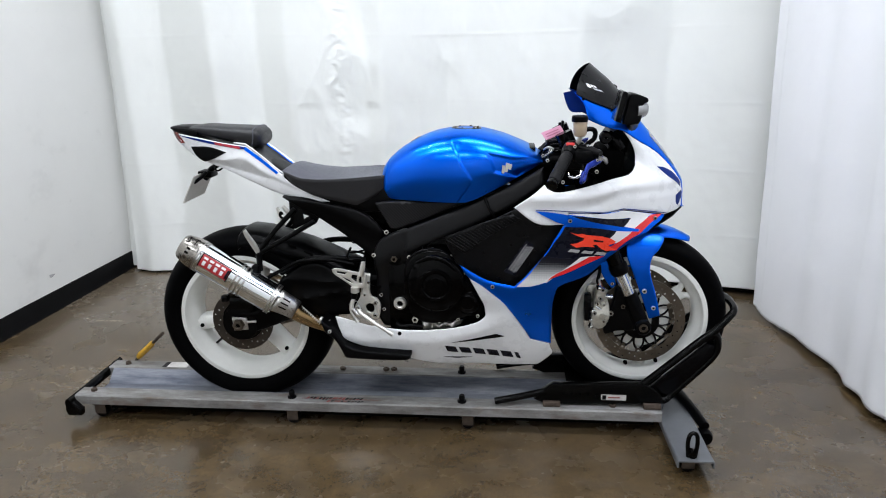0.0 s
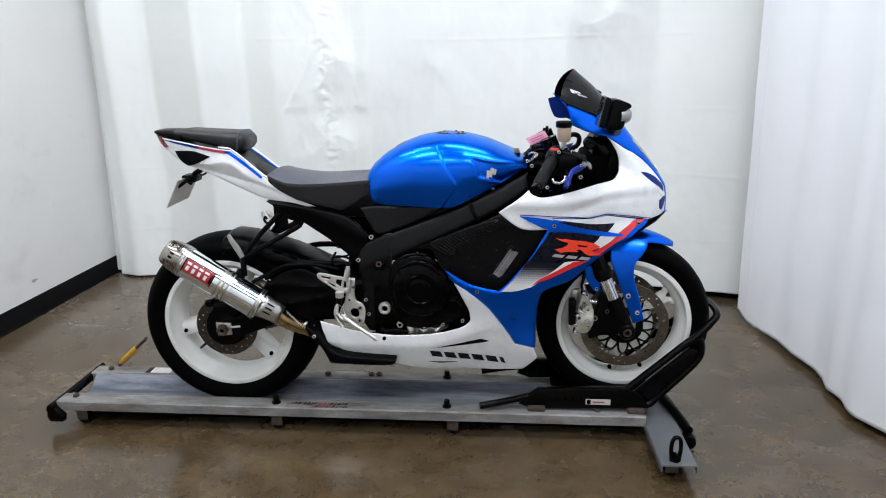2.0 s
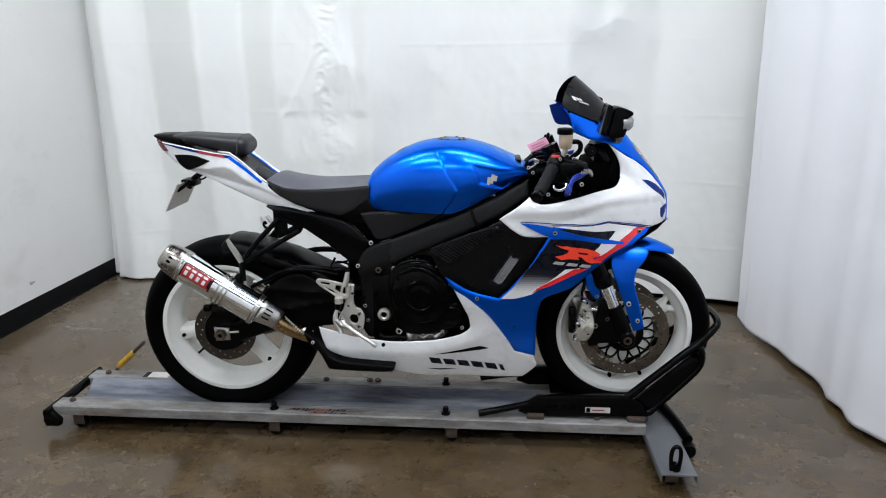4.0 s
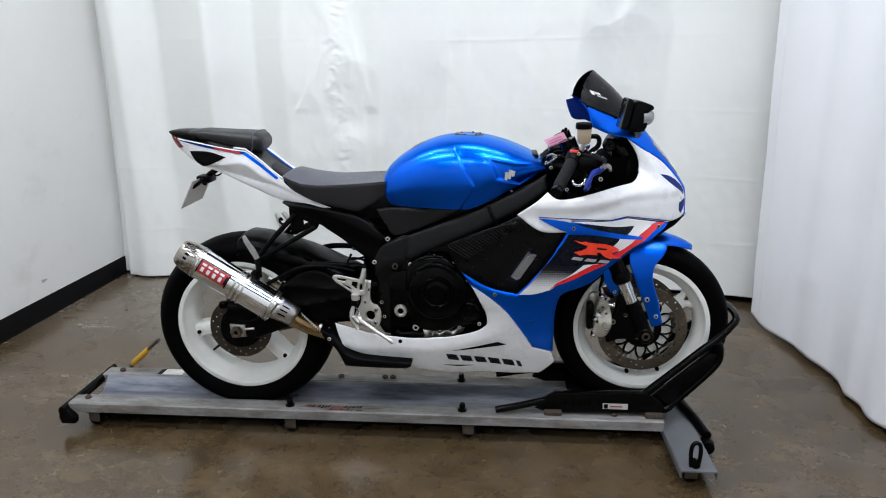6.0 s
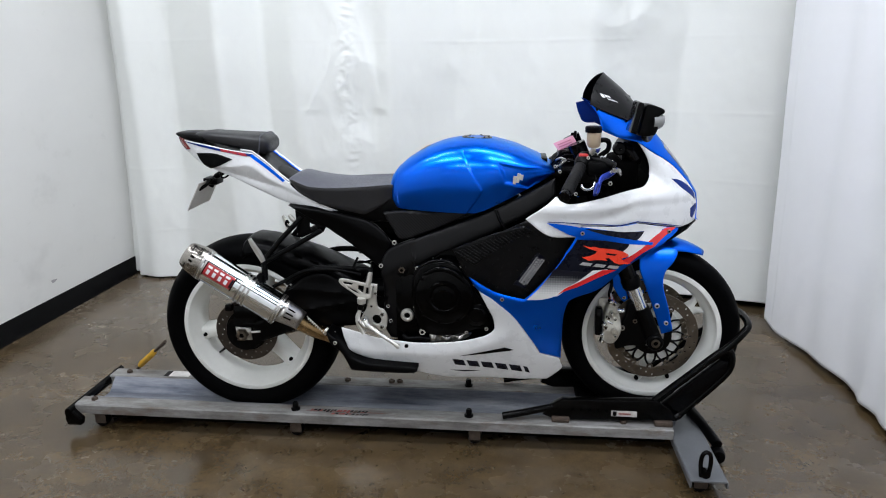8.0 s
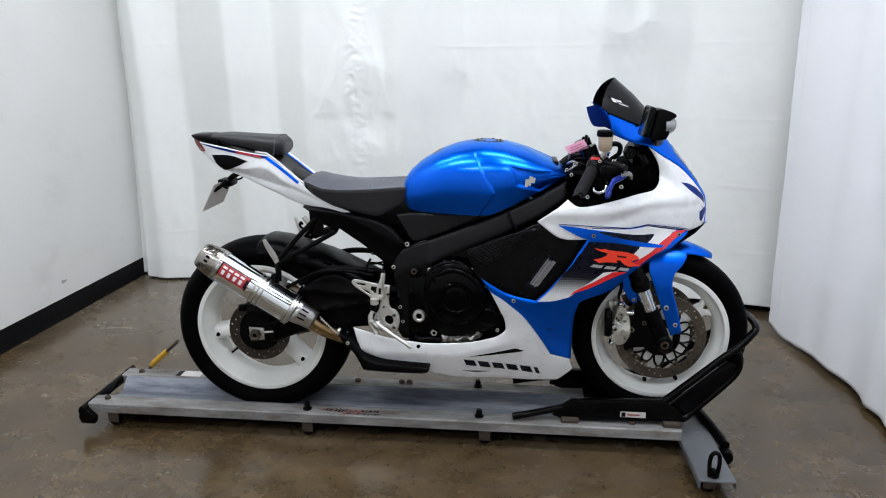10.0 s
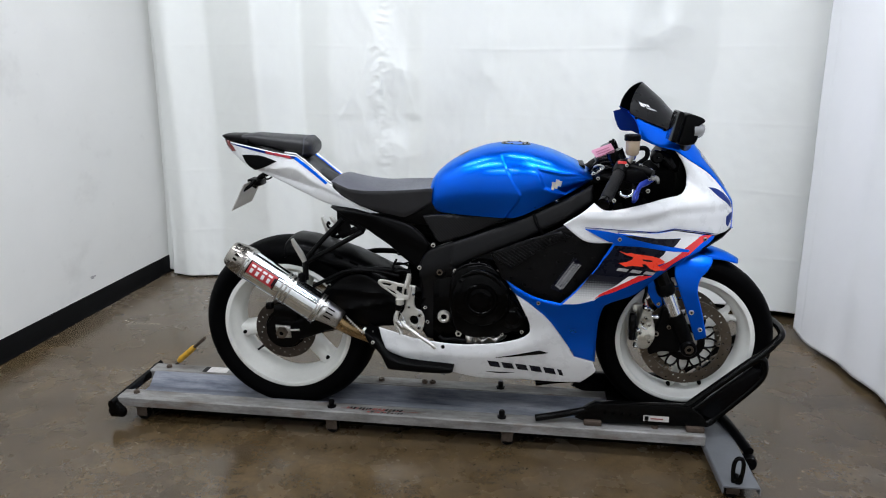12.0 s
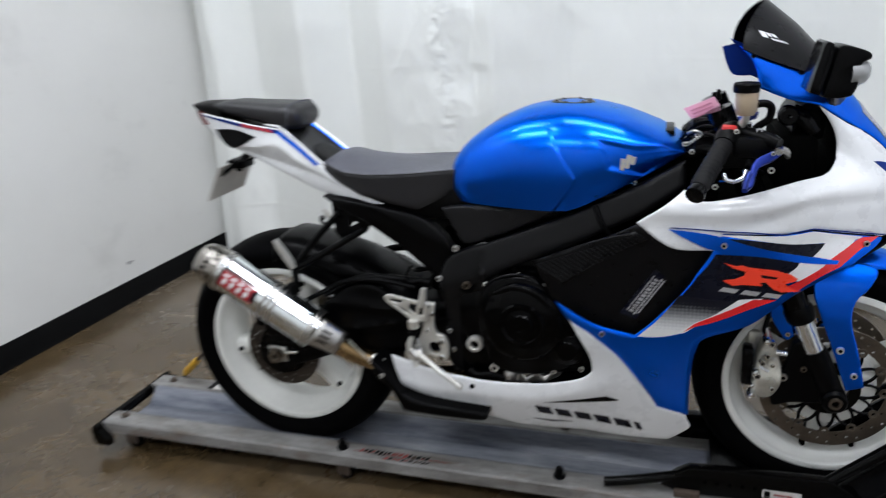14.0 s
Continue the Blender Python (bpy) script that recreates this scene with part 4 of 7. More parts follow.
def flank(side):
    """The fairing's skin in running coordinates; past the middle of the nose it goes on to the other flank."""

    def at(q, z):
        t = max(0.0, (q - PIVOT_X) / TURN_Q)
        reach = table(z, FAIR_NOSE) - PIVOT_X
        x = q if q <= PIVOT_X else PIVOT_X + reach * math.sin(min(t, math.pi))
        w = fair_half(x, z)
        # folded edges of the bodywork
        d = z - 0.868 - 0.05 * (x - 1.1)
        w += 0.013 * math.exp(-(d / 0.032) ** 2) * max(0.0, min(1.0, (z - 0.79) / 0.05))
        if 0.83 < z < 1.05 and q < 1.40:
            d = folded(q, z)
            ease = max(0.0, min(1.0, (1.05 - z) / 0.03)) * max(0.0, min(1.0, (q - 1.0) / 0.06))
            w -= ease * 0.62 * max(0.0, d)
        dip = z - table(x, [(1.12, 0.822), (1.177, 0.836), (1.23, 0.853), (1.277, 0.872), (1.34, 0.876)])
        w -= 0.008 * math.exp(-((dip + 0.010) / 0.016) ** 2) * max(0.0, min(1.0, (x - 1.12) / 0.08))
        if x < 0.95 and z < 0.52:
            fold = table(x, [(0.33, 0.365), (0.43, 0.346), (0.60, 0.349), (0.707, 0.352), (0.794, 0.377), (0.88, 0.410), (0.95, 0.44)])
            ease = max(0.0, min(1.0, (0.95 - x) / 0.12)) * max(0.0, min(1.0, (0.52 - z) / 0.09))
            w += ease * (0.010 - 0.30 * max(0.0, z - fold) - 0.16 * max(0.0, fold - z))
        return (x, side * w * math.cos(min(t, math.pi)), z)

    return at


MID_Q = PIVOT_X + TURN_Q * math.pi / 2


def both(half):
    """Closes an outline across the middle of the nose."""
    return half + [(2 * MID_Q - p[0], *p[1:]) for p in reversed(half)]


UPPER = [(0.954, 0.824, "c"), (0.998, 0.856), (1.046, 0.891, "c"), (1.074, 0.873), (1.112, 0.877), (1.203, 0.905), (1.253, 0.917), (1.279, 0.937), (1.288, 0.950), (1.307, 0.995), (1.306, 1.043, "c"), (1.350, 1.008), (1.392, 0.982), (1.424, 0.950), (1.448, 0.912), (1.456, 0.872), (1.470, 0.850), (1.470, 0.825), (1.455, 0.790, "c"), (1.344, 0.786, "c"), (1.222, 0.814, "c"), (1.180, 0.806), (1.107, 0.807, "c"), (1.098, 0.771, "c"), (1.024, 0.774)]
MIDDLE = [(1.107, 0.804, "c"), (1.180, 0.804), (1.222, 0.811, "c"), (1.340, 0.784, "c"), (1.249, 0.744), (1.181, 0.680), (1.134, 0.606), (1.094, 0.571), (1.084, 0.544), (1.079, 0.473), (1.080, 0.351, "c"), (1.012, 0.369, "c"), (0.994, 0.402), (0.930, 0.495), (0.867, 0.555), (0.811, 0.593), (0.784, 0.635, "c"), (0.867, 0.586), (0.957, 0.564, "c"), (0.996, 0.604), (1.065, 0.695), (1.095, 0.768, "c")]
BELLY = [(0.353, 0.429, "c"), (0.400, 0.417), (0.466, 0.400), (0.540, 0.392), (0.613, 0.388), (0.701, 0.394), (0.766, 0.405), (0.831, 0.426), (0.859, 0.446), (0.864, 0.462), (0.856, 0.501), (0.813, 0.590, "c"), (0.867, 0.552), (0.930, 0.492), (0.993, 0.398), (1.011, 0.366, "c"), (1.075, 0.348, "c"), (1.083, 0.308), (1.062, 0.280), (1.040, 0.258, "c"), (0.894, 0.254), (0.716, 0.250), (0.606, 0.270, "c"), (0.405, 0.334), (0.370, 0.375)]
COWL_TOP = [(1.161, 1.163, "c"), (1.239, 1.136), (1.315, 1.112), (1.40, 1.096), (MID_Q, 1.09)]
COWL_EDGE = [(1.161, 1.163, "c"), (1.186, 1.129), (1.185, 1.082, "c"), (1.242, 1.058), (1.306, 1.043, "c"), (1.352, 1.009), (1.394, 0.983), (1.426, 0.951), (1.450, 0.912), (1.458, 0.872), (1.472, 0.850), (1.472, 0.825), (1.457, 0.790, "c"), (MID_Q, 0.782)]
SCREEN_EDGE = [(1.163, 1.154, "c"), (1.180, 1.178), (1.210, 1.199), (1.270, 1.220), (1.37, 1.235), (MID_Q, 1.241)]

# fairing panels, right and left
for s in (-1, 1):
    skin_of = flank(s)
    upper = part("upper_fairing", sheet(UPPER, skin_of, s, step=0.008), WHITE, bike, "pearl white upper fairing panel")
    part("inner_liner", sheet(UPPER, skin_of, s, 0.002, 0.02, 0, lift=-0.006), DARK, bike)
    middle = part("side_fairing", sheet(MIDDLE, skin_of, s, 0.006, 0.012, 0.009, lift=0.0035), BLUE, bike, "metallic blue side fairing panel")
    belly = part("belly_fairing", sheet(BELLY, skin_of, s), WHITE, bike, "pearl white belly fairing panel")
    part("eyebrow_decal", sheet([(1.356, 0.932, "c"), (1.387, 0.926), (1.420, 0.909), (1.441, 0.888, "c"), (1.438, 0.860, "c"), (1.418, 0.872), (1.398, 0.888), (1.376, 0.907)], skin_of, s, 0.001, lift=0.001, lip=0), BLUE_DARK, upper)
    part("chin_decal", sheet([(1.400, 0.838, "c"), (1.444, 0.846), (1.456, 0.838, "c"), (1.446, 0.823, "c"), (1.415, 0.803, "c"), (1.402, 0.814)], skin_of, s, 0.001, lift=0.001, lip=0), BLUE_DARK, upper)
    part("blade_decal", sheet([(1.017, 0.815, "c"), (1.066, 0.811), (1.098, 0.805), (1.131, 0.790), (1.159, 0.777), (1.189, 0.766), (1.214, 0.757), (1.233, 0.751, "c"), (1.226, 0.744, "c"), (1.192, 0.749), (1.163, 0.759), (1.137, 0.766), (1.098, 0.774), (1.074, 0.786), (1.045, 0.800)], skin_of, s, 0.001, lift=0.0068, lip=0), BLUE, upper)
    part("pinstripe", sheet([(1.020, 0.8195, "c"), (1.083, 0.8172), (1.129, 0.8122), (1.184, 0.8082, "c"), (1.222, 0.8182, "c"), (1.274, 0.8072), (1.351, 0.7892, "c"), (1.351, 0.7868, "c"), (1.274, 0.8048), (1.222, 0.8158, "c"), (1.184, 0.8058, "c"), (1.129, 0.8098), (1.083, 0.8148), (1.020, 0.8171, "c")], skin_of, s, 0.001, lift=0.0055, lip=0), BLUE_DARK, upper)
    part("shadow_decal", sheet([(1.110, 0.800, "c"), (1.153, 0.794), (1.196, 0.787), (1.238, 0.785, "c"), (1.203, 0.758, "c"), (1.178, 0.768), (1.142, 0.784)], skin_of, s, 0.001, lift=0.0060, lip=0), NAVY, middle)
    part("slash_decal", sheet([(1.104, 0.806, "c"), (1.180, 0.8045), (1.222, 0.812, "c"), (1.240, 0.786, "c"), (1.196, 0.787), (1.153, 0.795), (1.112, 0.803)], skin_of, s, 0.001, lift=0.0052, lip=0), PALE, middle)
    part("slash_decal", sheet([(1.222, 0.812, "c"), (1.300, 0.793, "c"), (1.286, 0.786, "c"), (1.226, 0.753, "c"), (1.205, 0.762, "c"), (1.238, 0.786, "c")], skin_of, s, 0.001, lift=0.0054, lip=0), PALE, middle)
    part("slash_decal", sheet([(1.189, 0.753, "c"), (1.222, 0.746, "c"), (1.184, 0.711, "c"), (1.166, 0.714, "c"), (1.173, 0.730, "c")], skin_of, s, 0.001, lift=0.0054, lip=0), PALE, middle)
    part("slash_decal", sheet([(1.302, 0.792, "c"), (1.337, 0.788, "c"), (1.268, 0.765), (1.212, 0.727), (1.178, 0.687, "c"), (1.169, 0.699, "c"), (1.185, 0.714), (1.229, 0.757)], skin_of, s, 0.001, lift=0.0064, lip=0), RED, middle)
    part("panel_decal", sheet([(1.098, 0.766, "c"), (1.140, 0.763), (1.164, 0.757), (1.190, 0.748, "c"), (1.173, 0.730), (1.166, 0.714, "c"), (1.176, 0.690, "c"), (1.150, 0.669, "c"), (1.113, 0.661, "c"), (1.048, 0.667, "c"), (1.079, 0.716)], skin_of, s, 0.001, lift=0.0050, lip=0), NAVY, middle)
    part("emblem_decal", sheet([(1.106, 0.749, "c"), (1.118, 0.743, "c"), (1.125, 0.745, "c"), (1.131, 0.741, "c"), (1.158, 0.735, "c"), (1.173, 0.727, "c"), (1.181, 0.717, "c"), (1.178, 0.711, "c"), (1.168, 0.706, "c"), (1.173, 0.696, "c"), (1.184, 0.690, "c"), (1.164, 0.688, "c"), (1.156, 0.694, "c"), (1.148, 0.709, "c"), (1.142, 0.708, "c"), (1.145, 0.701, "c"), (1.126, 0.703, "c"), (1.115, 0.700, "c"), (1.105, 0.711, "c"), (1.117, 0.715, "c"), (1.126, 0.723, "c"), (1.128, 0.731, "c"), (1.116, 0.738, "c")], skin_of, s, 0.001, 0.005, lift=0.0074, lip=0, per=2, holes=[[(1.143, 0.7255, "c"), (1.161, 0.720, "c"), (1.158, 0.7155, "c"), (1.144, 0.7185, "c")]]), BRIGHTRED, middle)
    # three slanted bars under the emblem
    for k in range(3):
        x, z = 1.103 + 0.0215 * k, 0.6955 - 0.0050 * k
        part("emblem_bar", sheet([(x + 0.003, z, "c"), (x + 0.0185, z - 0.004, "c"), (x + 0.0150, z - 0.0125, "c"), (x - 0.002, z - 0.0085, "c")], skin_of, s, 0.001, 0.008, lift=0.0070, lip=0, per=2), SILVER, middle)
    part("fade_decal", sheet([(1.046, 0.671, "c"), (1.113, 0.663, "c"), (1.139, 0.669, "c"), (1.105, 0.631), (1.069, 0.590), (1.016, 0.569), (0.964, 0.565, "c"), (1.006, 0.611)], skin_of, s, 0.001, lift=0.0056, lip=0), FADE, middle)
    part("slash_decal", sheet([(1.122, 0.668, "c"), (1.146, 0.672, "c"), (1.100, 0.620), (1.062, 0.584), (1.046, 0.582, "c"), (1.088, 0.617)], skin_of, s, 0.001, lift=0.0060, lip=0), PALE, middle)
    part("slash_decal", sheet([(1.137, 0.670, "c"), (1.160, 0.670, "c"), (1.132, 0.646), (1.096, 0.611), (1.058, 0.585, "c"), (1.098, 0.627)], skin_of, s, 0.001, lift=0.0064, lip=0), RED, middle)
    part("belly_vent", sheet([(0.750, 0.349, "c"), (0.898, 0.387, "c"), (0.927, 0.378, "c"), (0.895, 0.371)], skin_of, s, 0.001, lift=0.001, lip=0), GLOSSBLACK, belly, "black vent slot")
    # the maker's wordmark stands as six plain slanted bars
    for k in range(6):
        x = 0.727 + 0.0465 * k
        z = 0.336 - 0.0043 * k
        w = 0.036 if k < 5 else 0.014
        part("emblem_block", sheet([(x, z, "c"), (x + w, z - 0.0036, "c"), (x + w + 0.009, z - 0.0275, "c"), (x + 0.009, z - 0.0240, "c")], skin_of, s, 0.001, 0.008, lift=0.001, lip=0, per=2), NAVY, belly)
    part("emblem_line", sheet([(0.719, 0.287, "c"), (0.818, 0.287, "c"), (0.763, 0.281, "c")], skin_of, s, 0.001, lift=0.001, lip=0), NAVY, belly)
    for owner, x, z, lift in ((middle, 0.888, 0.565, 0.0), (upper, 1.124, 0.787, 0.004), (middle, 1.39, 0.781, 0.0)):
        bolt(owner, (x, s * (fair_width(x, z) + 0.006 + lift) if x < 1.3 else s * (fair_width(x, z) + 0.012), z), 0.0062, BRUSHED, turn=0 if s < 0 else 180)

cowl = part("front_cowl", sheet(both(COWL_EDGE) + [(2 * MID_Q - p[0], *p[1:]) for p in COWL_TOP[1:-1]] + list(reversed(COWL_TOP[1:])), flank(-1), -1, 0.004, 0.010, lift=0.0015), BLUE, bike, "metallic blue front cowl")
windscreen = part("windscreen", sheet(SCREEN_EDGE + [(2 * MID_Q - p[0], *p[1:]) for p in reversed(SCREEN_EDGE[:-1])] + [(2 * MID_Q - q, z - 0.010) for q, z in ((1.239, 1.136), (1.315, 1.112), (1.40, 1.096))] + [(MID_Q, 1.080)] + [(q, z - 0.010) for q, z in ((1.40, 1.096), (1.315, 1.112), (1.239, 1.136))], flank(-1), -1, 0.003, 0.007, 0, 10, lift=0.0075), SMOKE, bike, "dark smoked windscreen")


def inner_face(ob, material):
    """Colours the hollow side and the edges of a shell dark, as shade."""
    ob.data.materials.append(material)
    for p in ob.data.polygons:
        out = Vector((p.center.x - 1.08, p.center.y * 2.2, 0.25)).normalized()
        if p.normal.dot(out) < 0.12:
            p.material_index = 1


# Extra piece on one side; dark blue stands for the far cowl in shade
part("shaded_cowl_wing", sheet([(1.119, 1.144, "c"), (1.131, 1.106), (1.151, 1.079), (1.209, 1.079, "c"), (1.204, 1.110), (1.167, 1.156, "c")], level(0.14, 1), 1, 0.004, 0.01, 0.003), BLUE_DARK, cowl, "added far wing of the cowl, dark blue for its shade")
inner_face(cowl, BLUE_DARK)
inner_face(windscreen, DARK)
part("headlight", sheet([(1.440, 1.018, "c"), (MID_Q, 1.035), (2 * MID_Q - 1.440, 1.018, "c"), (2 * MID_Q - 1.455, 0.965), (2 * MID_Q - 1.475, 0.925, "c"), (MID_Q, 0.915), (1.475, 0.925, "c"), (1.455, 0.965)], flank(-1), -1, 0.003, 0.010, 0.002, lift=0.0035), LENS, bike, "clear headlight lens")
for q, z, w, h in ((1.228, 1.184, 0.016, 0.011), (1.248, 1.180, 0.011, 0.0065), (1.263, 1.1775, 0.011, 0.0065), (1.254, 1.170, 0.009, 0.004), (1.266, 1.1675, 0.009, 0.004), (1.278, 1.165, 0.009, 0.004), (1.290, 1.1625, 0.008, 0.0035)):
    part("screen_mark", sheet([(q, z, "c"), (q + w, z - 0.003, "c"), (q + w + 0.003, z - 0.003 - h, "c"), (q + 0.003, z - h, "c")], flank(-1), -1, 0.0008, 0.004, 0, 2, 0.0084), PALE, windscreen)
for s in (-1, 1):
    for q, z in ((1.19, 1.143), (1.30, 1.107)):
        t = (q - PIVOT_X) / TURN_Q
        x = PIVOT_X + (table(z, FAIR_NOSE) - PIVOT_X) * math.sin(t)
        bolt(cowl, (x, s * (fair_half(x, z) * math.cos(t) + 0.004), z), 0.005, NAVY, turn=0 if s < 0 else 180)
shell = part("nose_underside", skin([[(x, y, 0.786 - 0.12 * (1 - (x - 1.20) / 0.3)) for y in np.linspace(-w, w, 7)] for x, w in ((1.22, 0.20), (1.32, 0.185), (1.40, 0.15), (1.46, 0.10), (1.50, 0.04))], False, False), SATIN, bike)
thicken(shell, 0.004)


# ---------------------------------------------------------------- fuel tank
TANK_TOP = [(0.515, 0.896), (0.522, 0.925), (0.54, 0.949), (0.567, 0.973), (0.63, 1.011), (0.691, 1.034), (0.756, 1.045), (0.80, 1.046), (0.848, 1.041), (0.919, 1.022), (1.004, 0.985), (1.030, 0.966), (1.043, 0.955)]
TANK_LOW = [(0.515, 0.830), (0.56, 0.825), (0.76, 0.823), (0.80, 0.824), (0.83, 0.834), (0.895, 0.866), (0.982, 0.911), (1.043, 0.943)]
TANK_HALF = [(0.515, 0.085), (0.53, 0.108), (0.56, 0.128), (0.62, 0.152), (0.70, 0.172), (0.78, 0.184), (0.84, 0.184), (0.92, 0.172), (0.98, 0.155), (1.02, 0.138), (1.043, 0.115)]
CREASE = [(0.748, 1.030), (0.756, 1.012), (0.770, 0.985), (0.789, 0.947), (0.812, 0.913), (0.818, 0.900), (0.812, 0.882), (0.781, 0.838), (0.770, 0.822)]
DENT = np.array([(0.866, 0.985), (0.890, 0.922), (0.962, 0.898), (1.05, 0.955), (1.03, 0.967), (0.945, 0.968)])


def smooth_table(v, rows):
    """A table read through a short running mean, so that no kinks stay."""
    return sum(table(v + d, rows) for d in (-0.02, -0.012, -0.005, 0.0, 0.005, 0.012, 0.02)) / 7


def tank_mesh():
    rings = []
    crease_z = [p[1] for p in reversed(CREASE)]
    crease_x = [p[0] for p in reversed(CREASE)]
    for x in np.concatenate([np.linspace(0.515, 0.56, 14)[:-1], np.linspace(0.56, 1.043, 210)]):
        zt, zb, w = smooth_table(x, TANK_TOP) if 0.54 < x < 1.02 else table(x, TANK_TOP), table(x, TANK_LOW), smooth_table(x, TANK_HALF) if x > 0.54 else table(x, TANK_HALF)
        zm = zb + 0.42 * (zt - zb)
        ring = []
        for k in range(100):
            f = k / 99
            if f < 0.34:
                h = f / 0.34
                y, z = w * (0.90 + 0.10 * math.sin(h * math.pi / 2)), zb + (zm - zb) * h
            else:
                a = (f - 0.34) / 0.66 * math.pi / 2
                y, z = w * math.cos(a) ** 0.72, zm + (zt - zm) * math.sin(a) ** 0.80
            if z > 0.822 and y > 0.05:
                cx = float(np.interp(z, crease_z, crease_x))
                d = x - cx
                fade = max(0.0, min(1.0, (1.028 - z) / 0.03))
                step = 1 / (1 + math.exp(-max(-40, min(40, d / 0.0016))))
                y += fade * (0.0012 * math.exp(-(d / 0.0028) ** 2) - 0.0045 * step * math.exp(-max(0, d) / 0.09))
                p = np.array([[x, z]])
                q = edge_distance(DENT, p)[0] * (1 if inside(DENT, p)[0] else -1)
                y -= 0.0075 / (1 + math.exp(-max(-30, min(30, (q - 0.004) / 0.0022)))) * max(0, min(1, (1.04 - x) / 0.06))
            ring.append((x, -y, z))
        rings.append(ring + [(p[0], -p[1], p[2]) for p in reversed(ring[:-1])])
    return skin(rings, True, True)


tank = part("fuel_tank", tank_mesh(), BLUE, bike, "glossy metallic blue fuel tank", sharp=60)


def ring_stack(cx, cy, rows, n=28, tilt=0.0):
    """A turned shape about an upright line; rows of (radius, height)."""
    return skin([[(cx + r * math.cos(2 * math.pi * k / n), cy + r * math.sin(2 * math.pi * k / n), z + tilt * r * math.cos(2 * math.pi * k / n)) for k in range(n)] for r, z in rows], True, True)


cap = part("filler_cap", ring_stack(0.795, 0, [(0.050, 1.030), (0.050, 1.0425), (0.046, 1.045), (0.030, 1.045), (0.026, 1.043), (0.005, 1.043)], tilt=-0.03), GLOSSBLACK, tank, "black filler cap")
for k in range(6):
    a = math.pi * k / 3 + 0.2
    ob = part("cap_screw", BOLTS["rail"], RUSTY, cap, basis=Matrix.Translation((0.795 + 0.038 * math.cos(a), 0.038 * math.sin(a), 1.0445)) @ Matrix.Diagonal((0.3, 0.3, 0.3, 1)) @ pose(0, 0, 0, -90, 0, 0))
part("tank_pad", skin([[(x, y, table(x, TANK_TOP) + 0.002 - 2.2 * y * y) for y in np.linspace(-w, w, 7)] for x, w in ((0.608, 0.012), (0.618, 0.02), (0.632, 0.02), (0.640, 0.014))], False, False), plain("amber_sticker", (0.42, 0.2, 0.03), 0.4), tank)
for s in (-1, 1):
    for k, (a, b) in enumerate((((0.0, 0.0), (0.012, 0.026)), ((0.010, 0.004), (0.024, 0.034)), ((0.021, 0.012), (0.033, 0.030)))):
        x0, z0 = 0.914 + a[0], 0.920 + a[1]
        x1, z1 = 0.914 + b[0], 0.920 + b[1]
        part("emblem", sheet([(x0, z0, "c"), (x0 + 0.008, z0 - 0.002, "c"), (x1, z1 - 0.004, "c"), (x1 - 0.010, z1 - 0.002, "c")], level(0.1675, s), s, 0.006, 0.02, 0, 1), ALLOY, tank)


# ---------------------------------------------------------------- seats and tail
def cushion(rows, power=3.2, n=48, crown=0.0):
    """A padded block; rows of x, low z, high z, half width."""
    rings = []
    for x, lo, hi, w in rows:
        ring = []
        for k in range(n):
            a = 2 * math.pi * k / n
            c, s = math.cos(a), math.sin(a)
            y = w * math.copysign(abs(c) ** (2 / power), c)
            z = (lo + hi) / 2 + (hi - lo) / 2 * math.copysign(abs(s) ** (2 / power), s)
            if s > 0:
                z += crown * (1 - (y / w) ** 2)
            else:
                y *= 1 - 0.16 * abs(s)
            ring.append((x, y, z))
        rings.append(ring)
    return skin(rings, True, True)


def stations(n, x0, x1, low, high, half):
    return [(x, table(x, low), table(x, high), table(x, half)) for x in np.linspace(x0, x1, n)]


def two_tone(ob, material, limit):
    ob.data.materials.append(material)
    for p in ob.data.polygons:
        if p.normal.z > limit:
            p.material_index = 1


def saddle(rows):
    """A flat-topped seat with a stitched edge and firm side walls; rows of x, edge z, middle z, low z, half width."""
    rings = []
    for x, ze, zm, zl, w in rows:
        d = min(0.010, 0.3 * (ze - zl))
        half = [(0.0, zl), (w * 0.6, zl), (w * 0.93, zl + 0.3 * d), (w * 0.965, zl + d)]
        half += [(w * (0.965 + 0.035 * k / 6), zl + d + (ze - zl - 2 * d) * k / 6) for k in range(1, 7)]
        half += [(w * 1.0, ze - 0.5 * d), (w - 0.0025, ze - 0.1 * d), (w - 0.008, ze + 0.0008)]
        half += [(w * f, ze + (zm - ze) * (1 - f * f)) for f in (0.85, 0.7, 0.5, 0.25)] + [(0.0, zm)]
        rings.append([(x, -y, z) for y, z in half] + [(x, y, z) for y, z in reversed(half[1:-1])])
    return skin(rings, True, True)


SEAT_EDGE = [(0.176, 0.908), (0.191, 0.914), (0.218, 0.906), (0.254, 0.894), (0.31, 0.891), (0.366, 0.892), (0.44, 0.896), (0.514, 0.901), (0.541, 0.899)]
SEAT_MID = [(0.176, 0.914), (0.195, 0.925), (0.215, 0.930), (0.283, 0.915), (0.379, 0.899), (0.457, 0.894), (0.506, 0.899), (0.541, 0.899)]
SEAT_LOW = [(0.176, 0.900), (0.190, 0.898), (0.214, 0.876), (0.250, 0.855), (0.287, 0.835), (0.361, 0.816), (0.436, 0.800), (0.483, 0.822), (0.530, 0.850), (0.541, 0.868)]
SEAT_HALF = [(0.176, 0.080), (0.195, 0.100), (0.22, 0.116), (0.30, 0.128), (0.42, 0.126), (0.50, 0.116), (0.541, 0.100)]
